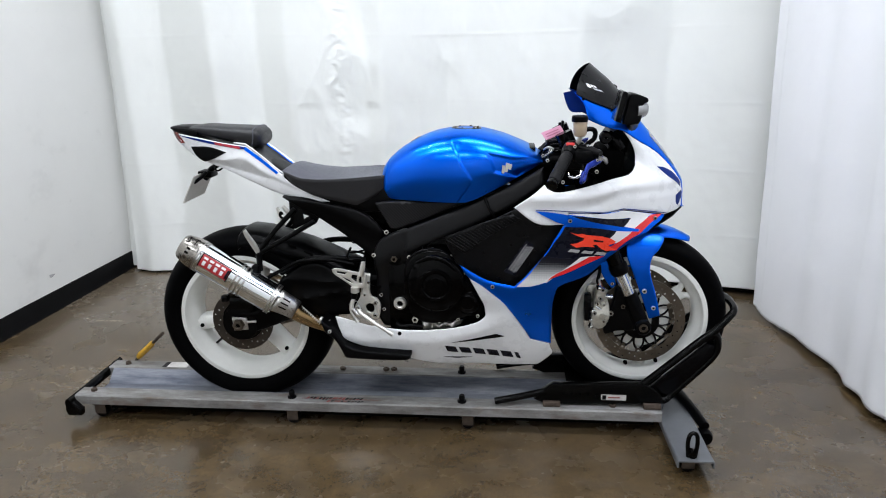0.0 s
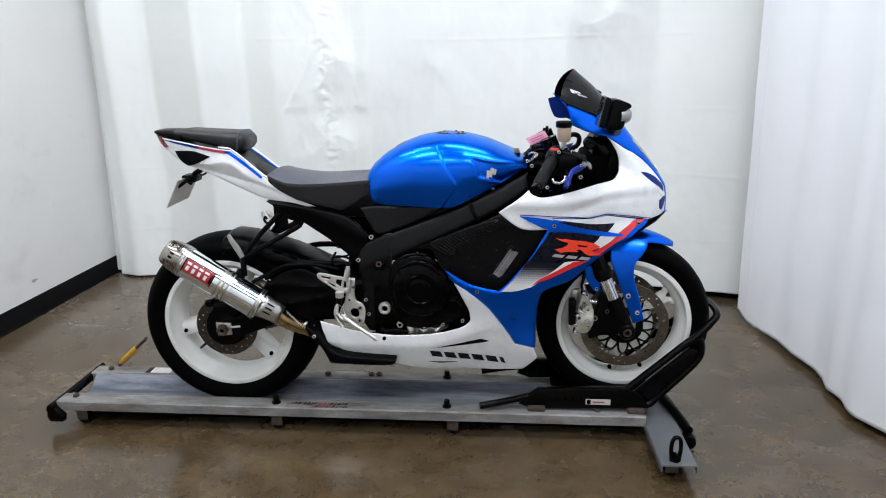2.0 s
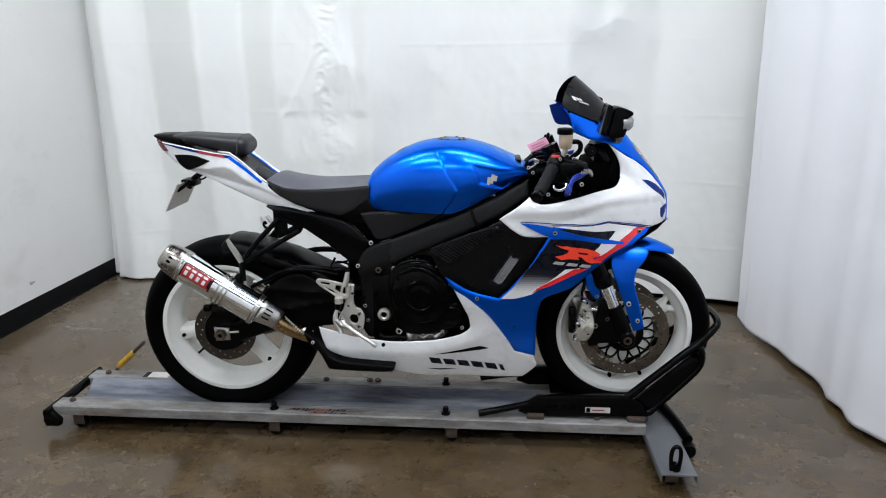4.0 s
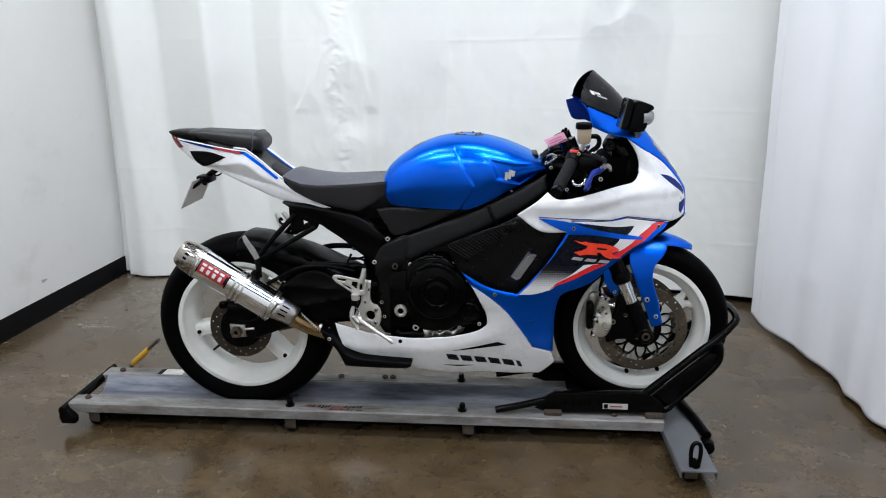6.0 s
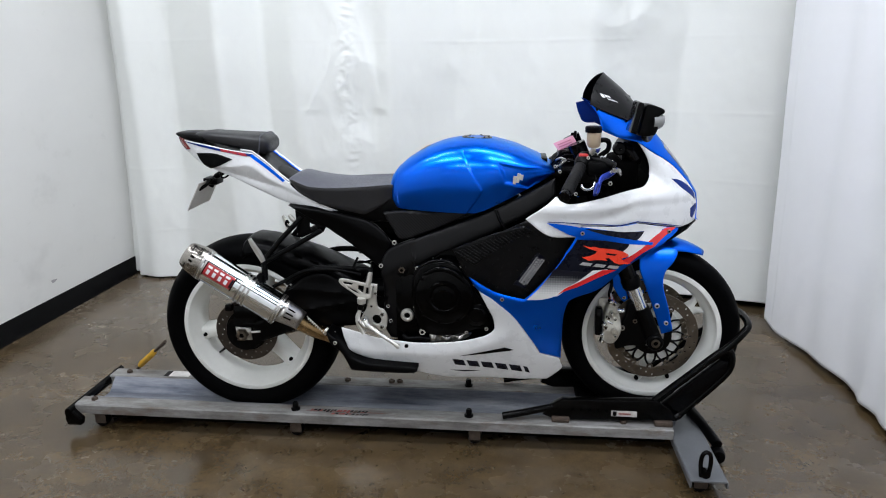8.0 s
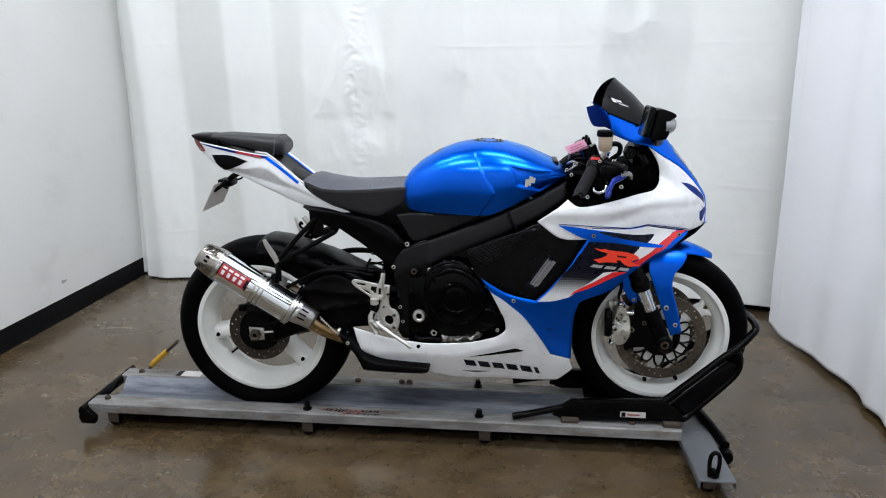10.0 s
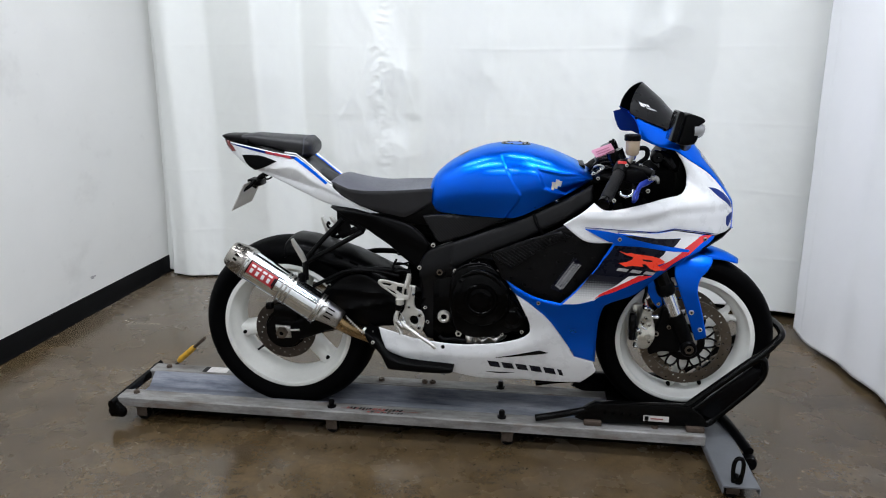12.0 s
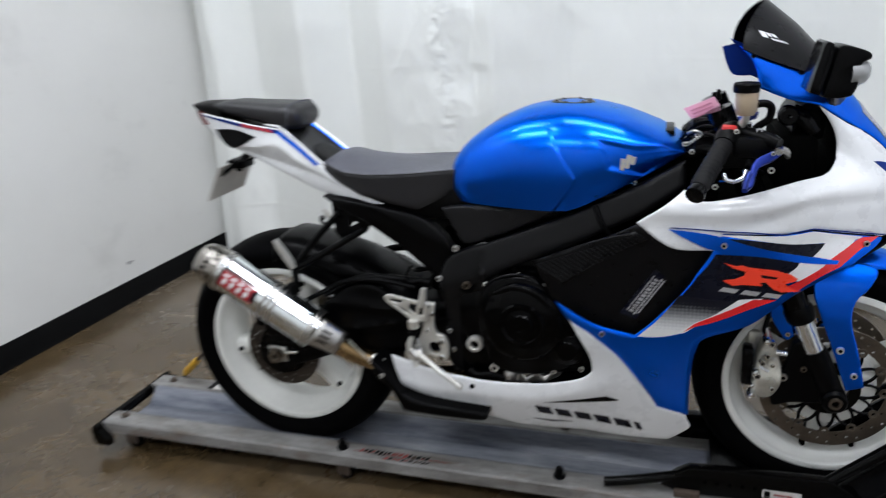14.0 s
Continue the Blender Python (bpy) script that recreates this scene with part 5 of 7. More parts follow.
seat = part("rider_seat", saddle([(x, table(x, SEAT_EDGE), table(x, SEAT_MID), table(x, SEAT_LOW), table(x, SEAT_HALF)) for x in np.linspace(0.176, 0.541, 40)]), VINYL, bike, "black stitched rider seat with a grey top", 50)
two_tone(seat, VINYL_TOP, 0.75)
for s in (-1, 1):
    part("seat_seam", tube([(x, s * (table(x, SEAT_HALF) - 0.0015), table(x, SEAT_EDGE) - 0.0012) for x in np.linspace(0.186, 0.536, 22)], 0.0016, 2, 6), VINYL, seat)
pillion = part("passenger_seat", cushion(stations(40, -0.152, 0.110, [(-0.152, 1.036), (-0.018, 1.006), (0.057, 0.988), (0.085, 0.984), (0.100, 0.988), (0.110, 0.998)],
                                                  [(-0.152, 1.050), (-0.140, 1.058), (-0.098, 1.062), (0.0, 1.057), (0.075, 1.054), (0.090, 1.052), (0.102, 1.046), (0.110, 1.036)],
                                                  [(-0.152, 0.050), (-0.10, 0.060), (0.0, 0.070), (0.06, 0.077), (0.085, 0.076), (0.100, 0.070), (0.110, 0.058)]), 3.4), VINYL, bike, "black passenger seat pad", 50)
part("seat_piping", tube([(0.078, -0.070, 0.990), (0.086, -0.0765, 1.012), (0.088, -0.074, 1.036), (0.086, -0.058, 1.050), (0.084, 0.0, 1.0535), (0.086, 0.058, 1.050), (0.088, 0.074, 1.036), (0.086, 0.0765, 1.012), (0.078, 0.070, 0.990)], 0.002), VINYL_TOP, pillion)
part("tail_tip", cushion([(-0.216, 1.046, 1.056, 0.030), (-0.20, 1.036, 1.059, 0.044), (-0.15, 1.020, 1.060, 0.056), (-0.11, 1.008, 1.056, 0.062)], 3), SATIN, bike)
hump = []
for x, z in ((0.02, 1.004), (0.060, 1.000), (0.085, 0.983), (0.117, 0.958), (0.150, 0.930), (0.175, 0.911), (0.215, 0.888)):
    w = 0.079 + 0.10 * (x - 0.06)
    across = [(w, 0.000), (w - 0.004, 0.0025), (w - 0.009, -0.002), (w - 0.014, -0.006), (w - 0.020, -0.008), (0.03, -0.008), (0.0, -0.008)]
    hump.append([(x, -y, z + d) for y, d in across] + [(x, y, z + d) for y, d in reversed(across[:-1])])
shell = part("tail_hump", skin(hump, False, False), CARBON, bike, "dark hump between the seats with blue and white edges")
for m in (BLUE, WHITE):
    shell.data.materials.append(m)
for k, f in enumerate(shell.data.polygons):
    f.material_index = {0: 2, 1: 2, 2: 1}.get(min(k % 12, 11 - k % 12), 0)
thicken(shell, 0.004)
TAIL = [(-0.203, 1.037, "c"), (-0.113, 1.023), (-0.016, 1.006), (0.062, 0.997, "c"), (0.117, 0.956), (0.171, 0.913), (0.189, 0.903, "c"), (0.196, 0.889), (0.256, 0.846), (0.346, 0.813, "c"), (0.283, 0.813), (0.170, 0.834), (0.074, 0.872), (-0.022, 0.914), (-0.083, 0.936), (-0.133, 0.960), (-0.170, 0.990), (-0.192, 1.010, "c")]


def tail_skin(side):
    def at(x, z):
        w = tail_width(x, z)
        ridge = smooth_table(x, [(-0.2, 0.962), (-0.071, 0.950), (0.002, 0.950), (0.045, 0.960), (0.075, 0.950), (0.105, 0.920), (0.151, 0.897), (0.236, 0.858), (0.36, 0.81)])
        hollow = smooth_table(x, [(-0.2, 0.950), (-0.071, 0.938), (0.0, 0.921), (0.06, 0.905), (0.105, 0.892), (0.151, 0.886), (0.236, 0.852), (0.36, 0.80)])
        deep = max(0.002, ridge - hollow)
        fold = min(1.0, deep / 0.03)
        if z > ridge:
            w += 0.010 * fold * math.exp(-(z - ridge) / 0.030)
        elif z > hollow:
            w += 0.010 * fold - 0.019 * fold * (ridge - z) / deep
        else:
            w -= 0.009 * fold * math.exp(-(hollow - z) / 0.008)
        return (x, side * w, z)

    return at


for s in (-1, 1):
    surf = tail_skin(s)
    tail = part("tail_fairing", sheet(TAIL, surf, s, 0.004, 0.006), WHITE, bike, "pearl white tail fairing")
    part("tail_scoop", sheet([(-0.137, 0.992, "c"), (-0.067, 0.992), (-0.006, 0.975, "c"), (-0.051, 0.954), (-0.095, 0.940, "c"), (-0.122, 0.962)], surf, s, 0.004, 0.006, lift=0.004, lip=0.003), SATIN, tail, "black scoop insert")
    part("stripe_decal", sheet([(-0.192, 1.031, "c"), (-0.113, 1.0195), (-0.016, 1.0025), (0.062, 0.9920, "c"), (0.055, 0.985, "c"), (-0.016, 0.9945), (-0.113, 1.0125)], surf, s, 0.001, 0.006, lift=0.0015, lip=0), BLUE_DARK, tail)
    part("stripe_decal", sheet([(0.062, 0.9920, "c"), (0.119, 0.953), (0.173, 0.910, "c"), (0.166, 0.904, "c"), (0.111, 0.946), (0.055, 0.985, "c")], surf, s, 0.001, 0.006, lift=0.0015, lip=0), BLUE, tail)
    for k in range(3):
        x, z = -0.050 + 0.031 * k, 1.0095 - 0.0054 * k
        part("stripe_block", sheet([(x, z, "c"), (x + 0.029, z - 0.0055, "c"), (x + 0.034, z - 0.0145, "c"), (x + 0.006, z - 0.0095, "c")], surf, s, 0.001, 0.006, 0, 2, 0.0027), DEEP_RED, tail)
    part("tail_lamp", sheet([(-0.206, 1.041, "c"), (-0.190, 1.040, "c"), (-0.166, 1.004, "c"), (-0.176, 1.002, "c"), (-0.196, 1.022)], level(lambda x, z: 0.040 + 0.6 * (x + 0.2), s), s, 0.02, 0.01, 0.003), TAIL_RED, bike, "dark red tail lamp lens")
part("undertray", cushion([(-0.17, 0.99, 1.035, 0.036), (-0.05, 0.925, 1.0, 0.056), (0.1, 0.868, 0.96, 0.070), (0.25, 0.83, 0.87, 0.082), (0.36, 0.80, 0.825, 0.09)], 4), SATIN, bike)


# ---------------------------------------------------------------- frame, engine and running gear
def spar_width(x, z):
    """Half width of the frame: a beam with a rounded back that leans in towards the tank."""
    d = z - (0.385 + 0.45 * x)
    ridge = math.exp(-(d / (0.062 if d > 0 else 0.03)) ** 2)
    return 0.138 + 0.026 * ridge * (1 if x > 0.6 else 0.6) - 0.10 * max(0, x - 0.98)


SPAR = [(1.045, 0.935, "c"), (0.982, 0.901), (0.895, 0.858), (0.813, 0.819), (0.700, 0.771), (0.600, 0.732), (0.548, 0.712), (0.510, 0.690), (0.489, 0.641), (0.497, 0.560), (0.495, 0.433), (0.515, 0.385, "c"), (0.605, 0.373, "c"), (0.592, 0.47), (0.585, 0.55), (0.600, 0.61), (0.650, 0.665), (0.703, 0.692), (0.786, 0.722), (0.882, 0.776), (0.957, 0.816), (1.046, 0.879, "c")]
for s in (-1, 1):
    spar = part("frame_spar", sheet(SPAR, level(spar_width, s), s, 0.045, 0.010, 0.012), FRAME, bike, "satin black alloy frame spar")
    part("spar_joint", tube([(0.862, s * 0.157, 0.838), (0.872, s * 0.166, 0.812), (0.884, s * 0.168, 0.790), (0.896, s * 0.163, 0.772)], 0.005), SATIN, spar)
    part("side_cover", sheet([(0.500, 0.812, "c"), (0.558, 0.819), (0.700, 0.819), (0.790, 0.817, "c"), (0.70, 0.776), (0.647, 0.753), (0.560, 0.725), (0.530, 0.760)], level(0.128, s), s, 0.02, 0.012, 0.006), CARBON, bike, "carbon fibre cover under the tank")
    part("subframe_cover", sheet([(0.182, 0.829, "c"), (0.272, 0.819), (0.345, 0.812), (0.44, 0.788), (0.500, 0.748), (0.524, 0.715, "c"), (0.503, 0.640), (0.483, 0.622, "c"), (0.452, 0.648), (0.422, 0.672), (0.385, 0.704), (0.339, 0.735), (0.299, 0.762), (0.235, 0.796)], level(lambda x, z: 0.118 + 0.01 * math.exp(-((z - 0.97 + 0.5 * x) / 0.03) ** 2), s), s, 0.035, 0.010, 0.010), SATIN, bike, "satin black subframe cover")
    part("inner_panel", sheet([(0.73, 0.715, "c"), (0.86, 0.765), (0.956, 0.81, "c"), (1.03, 0.78), (1.12, 0.775, "c"), (1.07, 0.67), (0.95, 0.545, "c"), (0.86, 0.57), (0.77, 0.63, "c")], level(lambda x, z: 0.198 + 0.012 * (x - 0.9), s), s, 0.006, 0.02, 0.004), DUCT, bike, "black inner air panel")
    duct = part("air_duct", sheet([(0.728, 0.716, "c"), (0.860, 0.770), (0.949, 0.795, "c"), (0.978, 0.779, "c"), (0.889, 0.734), (0.800, 0.664, "c")], level(0.205, s), s, 0.006, 0.012, 0.004), DUCT, bike, "ribbed black air duct")
    for k in range(21):
        f = k / 20
        a, b = (0.740 + 0.215 * f, 0.712 + 0.078 * f), (0.800 + 0.170 * f, 0.674 + 0.104 * f)
        part("duct_rib", tube([(a[0], s * 0.207, a[1]), (b[0], s * 0.207, b[1])], 0.0022, smooth=False, n=6), DUCT, duct)
    part("warning_sticker", sheet([(0.994, 0.712, "c"), (1.016, 0.697, "c"), (0.959, 0.594, "c"), (0.923, 0.607, "c")], level(0.2035, s), s, 0.001, 0.03, 0, 1), NAVY, duct)
    rnd = random.Random(5)
    foot, along, across = Vector((0.931, 0.611)), Vector((0.061, 0.093)), Vector((0.031, -0.0125))
    for o, w, gap in ((0.10, 0.07, 0.012), (0.26, 0.27, 0.03), (0.60, 0.12, 0.02), (0.80, 0.09, 0.015)):
        f = 0.04 + rnd.uniform(0, 0.05)
        while f < 0.93:
            n = rnd.uniform(0.03, 0.075)
            c = [foot + along * a + across * b for a, b in ((f, o), (f + n, o), (f + n, o + w), (f, o + w))]
            part("sticker_bar", sheet([(p.x, p.y, "c") for p in c], level(0.2045, s), s, 0.0006, 0.03, 0, 1), SILVER, duct)
            f += n + gap
    bolt(spar, (0.539, s * 0.152, 0.722), 0.0075, ALLOY, turn=0 if s < 0 else 180)
    bolt(spar, (0.493, s * 0.152, 0.643), 0.0070, ALLOY, turn=0 if s < 0 else 180)
    part("frame_recess", lathe([(0.002, s * 0.150), (0.018, s * 0.150), (0.022, s * 0.153), (0.022, s * 0.14), (0.002, s * 0.14)], 0.561, 0.630, 24), DARK, spar)
    bolt(spar, (0.561, s * 0.150, 0.630), 0.011, STEEL, turn=0 if s < 0 else 180, hexed=True)
    part("pivot_nut", lathe([(0.010, s * 0.150), (0.010, s * 0.160), (0.013, s * 0.163), (0.019, s * 0.162), (0.022, s * 0.157), (0.022, s * 0.148)], 0.576, 0.475, 28, False), ALLOY, spar, "bare alloy swingarm pivot nut")
    part("pivot_core", lathe([(0.001, s * 0.153), (0.011, s * 0.153), (0.011, s * 0.148), (0.001, s * 0.148)], 0.576, 0.475, 6), DARK, spar)
    # swingarm leg
    arm = part("swingarm", sheet([(-0.062, 0.385), (-0.045, 0.348), (0.05, 0.345), (0.2, 0.398), (0.34, 0.412), (0.5, 0.428), (0.565, 0.442), (0.575, 0.50), (0.5, 0.532), (0.385, 0.558), (0.295, 0.603), (0.222, 0.590), (0.15, 0.53), (0.075, 0.43), (0.0, 0.418)], level(lambda x, z: 0.122 + 0.016 * math.exp(-abs(z - 0.43 - 0.20 * x) / 0.020) + 0.010 * math.exp(-abs(z - 0.56 + 0.06 * x) / 0.014) - 0.006 * math.exp(-((x - 0.33) / 0.05) ** 2 - ((z - 0.49) / 0.03) ** 2), s), s, 0.03, 0.010, 0.012), SATIN, bike, "satin black swingarm")
    part("arm_brace", tube([(0.16, s * 0.118, 0.565), (0.25, s * 0.122, 0.612), (0.34, s * 0.12, 0.622), (0.455, s * 0.11, 0.612)], 0.010), SATIN, arm)
    part("axle_plate", sheet([(-0.026, 0.404, "c"), (0.028, 0.402, "c"), (0.030, 0.358, "c"), (-0.022, 0.354, "c")], level(0.134, s), s, 0.008, 0.012, 0.004, 3), BRUSHED, arm, "dull alloy axle adjuster plate")
    part("axle_nut", lathe([(0.009, s * 0.134), (0.009, s * 0.150), (0.012, s * 0.152), (0.019, s * 0.151), (0.021, s * 0.147), (0.021, s * 0.134)], RX, RZ, 6 if s < 0 else 24, False), STEEL, arm)
    part("axle_end", lathe([(0.001, s * 0.144), (0.010, s * 0.144), (0.010, s * 0.13), (0.001, s * 0.13)], RX, RZ, 16), DARK, arm)
    part("adjuster_bolt", tube([(0.03, s * 0.134, 0.388), (0.062, s * 0.134, 0.391)], 0.004, smooth=False), ALLOY, arm)
    # exhaust hanger and passenger foot peg
    hanger = part("peg_bracket", join(tube([(0.098, s * 0.150, 0.648), (0.16, s * 0.14, 0.722), (0.225, s * 0.115, 0.790)], 0.0085, smooth=False), tube([(0.102, s * 0.150, 0.645), (0.19, s * 0.14, 0.692), (0.29, s * 0.115, 0.748)], 0.0085, smooth=False), tube([(0.10, s * 0.152, 0.655), (0.102, s * 0.155, 0.62), (0.103, s * 0.16, 0.585)], 0.010, smooth=False)), SATIN, bike, "black exhaust hanger bracket")
    part("gusset", sheet([(0.205, 0.815, "c"), (0.303, 0.803, "c"), (0.310, 0.768, "c"), (0.295, 0.741, "c"), (0.261, 0.740, "c"), (0.221, 0.720, "c"), (0.206, 0.738, "c")], level(0.112, s), s, 0.006, 0.02, 0.001, 2, holes=[[(0.250, 0.772, "c"), (0.272, 0.764, "c"), (0.252, 0.752, "c")]]), SATIN, hanger)
    part("foot_peg", skin([[(x + w * c * 0.9, y + s * 0.010 * d, z + w * c * 0.45) for c, d in ((-1, -0.6), (-0.7, -1), (0.7, -1), (1, -0.6), (1, 0.6), (0.7, 1), (-0.7, 1), (-1, 0.6))] for x, y, z, w in ((0.066, s * 0.172, 0.730, 0.003), (0.073, s * 0.170, 0.712, 0.006), (0.088, s * 0.164, 0.682, 0.008), (0.102, s * 0.158, 0.650, 0.007))], True, True), ALLOY, hanger, "folded bare alloy foot peg")
    part("cargo_hook", tube([(0.186, s * 0.12, 0.80), (0.194, s * 0.118, 0.788), (0.205, s * 0.112, 0.772)], [0.006, 0.008, 0.008], smooth=False), ALLOY, hanger)
    part("helmet_hook", tube([(0.182, s * 0.115, 0.77), (0.176, s * 0.115, 0.778), (0.172, s * 0.115, 0.768), (0.18, s * 0.114, 0.758), (0.198, s * 0.112, 0.758)], 0.004), SATIN, hanger)
    # foot rest set
    rear_set = part("footrest_bracket", sheet([(0.454, 0.588, "c"), (0.482, 0.584, "c"), (0.478, 0.53), (0.484, 0.506), (0.502, 0.497), (0.513, 0.470), (0.506, 0.432), (0.488, 0.426), (0.468, 0.442), (0.440, 0.443), (0.424, 0.455), (0.430, 0.478), (0.446, 0.51)], level(0.176, s), s, 0.010, 0.010, 0.003, 5, holes=[[(0.488, 0.478, "c"), (0.472, 0.48), (0.462, 0.468), (0.468, 0.452), (0.484, 0.448), (0.492, 0.462)]]), ALLOY, bike, "bare alloy foot rest bracket")
    part("heel_guard", sheet([(0.359, 0.600), (0.368, 0.607), (0.386, 0.606), (0.430, 0.597), (0.472, 0.590, "c"), (0.466, 0.543, "c"), (0.436, 0.538), (0.401, 0.561), (0.367, 0.585)], level(0.190, s), s, 0.004, 0.008, 0.002, 5,
                              holes=[[(0.372, 0.597, "c"), (0.407, 0.593, "c"), (0.400, 0.586, "c"), (0.376, 0.590, "c")], [(0.385, 0.581, "c"), (0.415, 0.567, "c"), (0.424, 0.556, "c"), (0.404, 0.566, "c")], [(0.424, 0.586, "c"), (0.442, 0.584, "c"), (0.438, 0.560, "c"), (0.421, 0.572, "c")], [(0.450, 0.582, "c"), (0.461, 0.580, "c"), (0.458, 0.556, "c"), (0.446, 0.558, "c")]]), ALLOY, rear_set, "slotted alloy heel guard")
    part("cylinder", tube([(0.466, s * 0.196, 0.632), (0.463, s * 0.196, 0.612), (0.455, s * 0.196, 0.585)], [0.007, 0.009, 0.009], smooth=False), ALLOY, rear_set)
    part("cylinder", tube([(0.434, s * 0.196, 0.545), (0.434, s * 0.196, 0.527)], 0.014, smooth=False), ALLOY, rear_set)
    part("boot", tube([(0.433, s * 0.196, 0.527), (0.428, s * 0.196, 0.506)], 0.010, smooth=False), SATIN, rear_set)
    part("push_rod", tube([(0.428, s * 0.196, 0.508), (0.420, s * 0.198, 0.483), (0.420, s * 0.20, 0.468)], [0.005, 0.008, 0.008], smooth=False), ALLOY, rear_set)
    part("pedal", tube([(0.418, s * 0.198, 0.472), (0.424, s * 0.20, 0.452), (0.434, s * 0.202, 0.436), (0.44, s * 0.205, 0.425)], 0.008), ALLOY, rear_set)
    part("foot_rest", tube([(0.440, s * 0.195, 0.466), (0.452, s * 0.21, 0.458), (0.500, s * 0.225, 0.430), (0.548, s * 0.235, 0.404)], [0.010, 0.0072, 0.0062, 0.0058], smooth=False), ALLOY, rear_set, "knurled alloy foot rest")
    for k in range(14):
        f = k / 13
        x, y, z = 0.458 + 0.085 * f, 0.212 + 0.021 * f, 0.4545 - 0.048 * f
        d = Vector((0.085, s * 0.021, -0.048)).normalized() * 0.0012
        part("knurl", tube([(x - d.x, s * y - d.y, z - d.z), (x + d.x, s * y + d.y, z + d.z)], 0.0072, smooth=False, n=10), ALLOY, rear_set)
    part("linkage", tube([(0.424, s * 0.204, 0.470), (0.440, s * 0.206, 0.452), (0.462, s * 0.206, 0.446)], [0.007, 0.009, 0.007], smooth=False, n=12), BRUSHED, rear_set)
    part("pedal_return", tube([(0.432 + 0.002 * k, s * 0.2 + 0.003 * math.sin(2.2 * k), 0.505 - 0.0035 * k + 0.003 * math.cos(2.2 * k)) for k in range(12)], 0.0013, 2, 6), CHROME, rear_set)
    for x, z, r in ((0.440, 0.470, 0.007), (0.462, 0.512, 0.005), (0.476, 0.556, 0.005), (0.420, 0.470, 0.006)):
        bolt(rear_set, (x, s * 0.200 if x < 0.445 else s * 0.178, z), r, CHROME, turn=0 if s < 0 else 180)
    part("rest_tip", tube([(0.548, s * 0.235, 0.404), (0.558, s * 0.238, 0.398), (0.562, s * 0.239, 0.395)], [0.008, 0.008, 0.005], smooth=False), ALLOY, rear_set)
    bolt(rear_set, (0.581, s * 0.215, 0.392), 0.0065, SATIN, turn=0 if s < 0 else 180)
    for x, z in ((0.497, 0.484), (0.494, 0.440), (0.465, 0.578)):
        bolt(rear_set, (x, s * 0.176, z), 0.0075, CHROME, turn=0 if s < 0 else 180)
    for x, z in ((0.512, 0.503), (0.520, 0.452)):
        bolt(spar, (x, s * 0.146, z), 0.007, CHROME, turn=0 if s < 0 else 180)
part("seat_base", block(0.30, 0.57, -0.105, 0.105, 0.775, 0.862, 0.015), SATIN, bike)
part("arm_bridge", block(0.40, 0.50, -0.10, 0.10, 0.44, 0.56, 0.02), FRAME, bike)
part("shock_absorber", tube([(0.44, 0, 0.48), (0.46, 0, 0.60), (0.49, 0, 0.72)], [0.03, 0.033, 0.025], smooth=False), DARK, bike)
part("shock_spring", tube([(0.40 + 0.03 * math.cos(k * 0.8) + 0.004 * k * 0.4, -0.05 + 0.03 * math.sin(k * 0.8), 0.57 + 0.0045 * k) for k in range(30)], 0.004, 2, 6), SATIN, bike)
part("brake_line", tube([(0.41, -0.12, 0.660), (0.398, -0.128, 0.632), (0.41, -0.13, 0.618), (0.436, -0.128, 0.622), (0.45, -0.125, 0.605)], 0.004), SATIN, bike)
part("brake_line", tube([(0.11, -0.128, 0.548), (0.16, -0.13, 0.575), (0.235, -0.132, 0.612), (0.33, -0.13, 0.618), (0.42, -0.13, 0.604)], 0.0065), SATIN, bike)
shell = part("rear_hugger", skin([[(x + 0.10 * drop * (0.4 - x), y, z - drop) for y, drop in ((-0.098, 0.050), (-0.094, 0.024), (-0.08, 0.008), (-0.05, 0.0), (0.0, -0.004), (0.05, 0.0), (0.08, 0.008), (0.094, 0.024), (0.098, 0.050))] for x, z in ((0.006, 0.690), (0.016, 0.699), (0.030, 0.703), (0.08, 0.697), (0.155, 0.675), (0.235, 0.650), (0.30, 0.622), (0.36, 0.594), (0.41, 0.570))], False, False), SATIN, bike, "matt black rear tyre hugger")
thicken(shell, 0.004)
for x, z in ((0.20, 0.655), (0.255, 0.632), (0.305, 0.610)):
    part("hugger_slot", tube([(x - 0.014, -0.0935, z + 0.006), (x + 0.014, -0.0935, z - 0.006)], 0.004, smooth=False), DARK, bike)
part("rear_caliper", join(block(-0.035, 0.055, -0.125, -0.085, 0.425, 0.475, 0.010), block(-0.062, -0.038, -0.124, -0.098, 0.456, 0.480, 0.005)), GLOSSBLACK, bike, "black rear brake caliper")
part("caliper_bracket", lathe([(0.022, -0.128), (0.062, -0.124), (0.066, -0.11), (0.022, -0.108)], RX, RZ, 30), GLOSSBLACK, bike)


def chain():
    """Side plates of the drive chain round both sprockets, on the far side."""
    bm = bmesh.new()
    path = []
    for k in range(60):
        f = k / 59
        path.append((RX + (0.55 - RX) * f + 0.0, 0.101, RZ + 0.105 + (0.50 - RZ - 0.105) * f))
    for k in range(8):
        a = math.pi / 2 - math.pi * k / 7
        path.append((0.55 + 0.035 * math.cos(a), 0.101, 0.465 + 0.035 * math.sin(a)))
    for k in range(60):
        f = k / 59
        path.append((0.55 + (RX - 0.55) * f, 0.101, 0.43 + (RZ - 0.105 - 0.43) * f))
    for k in range(30):
        a = -math.pi / 2 - math.pi * k / 29
        path.append((RX + 0.105 * math.cos(a), 0.101, RZ + 0.105 * math.sin(a)))
    return tube(path, [0.009 if k % 2 else 0.006 for k in range(len(path))], smooth=False, n=8)


part("drive_chain", chain(), RUSTY, bike, "dull steel drive chain")

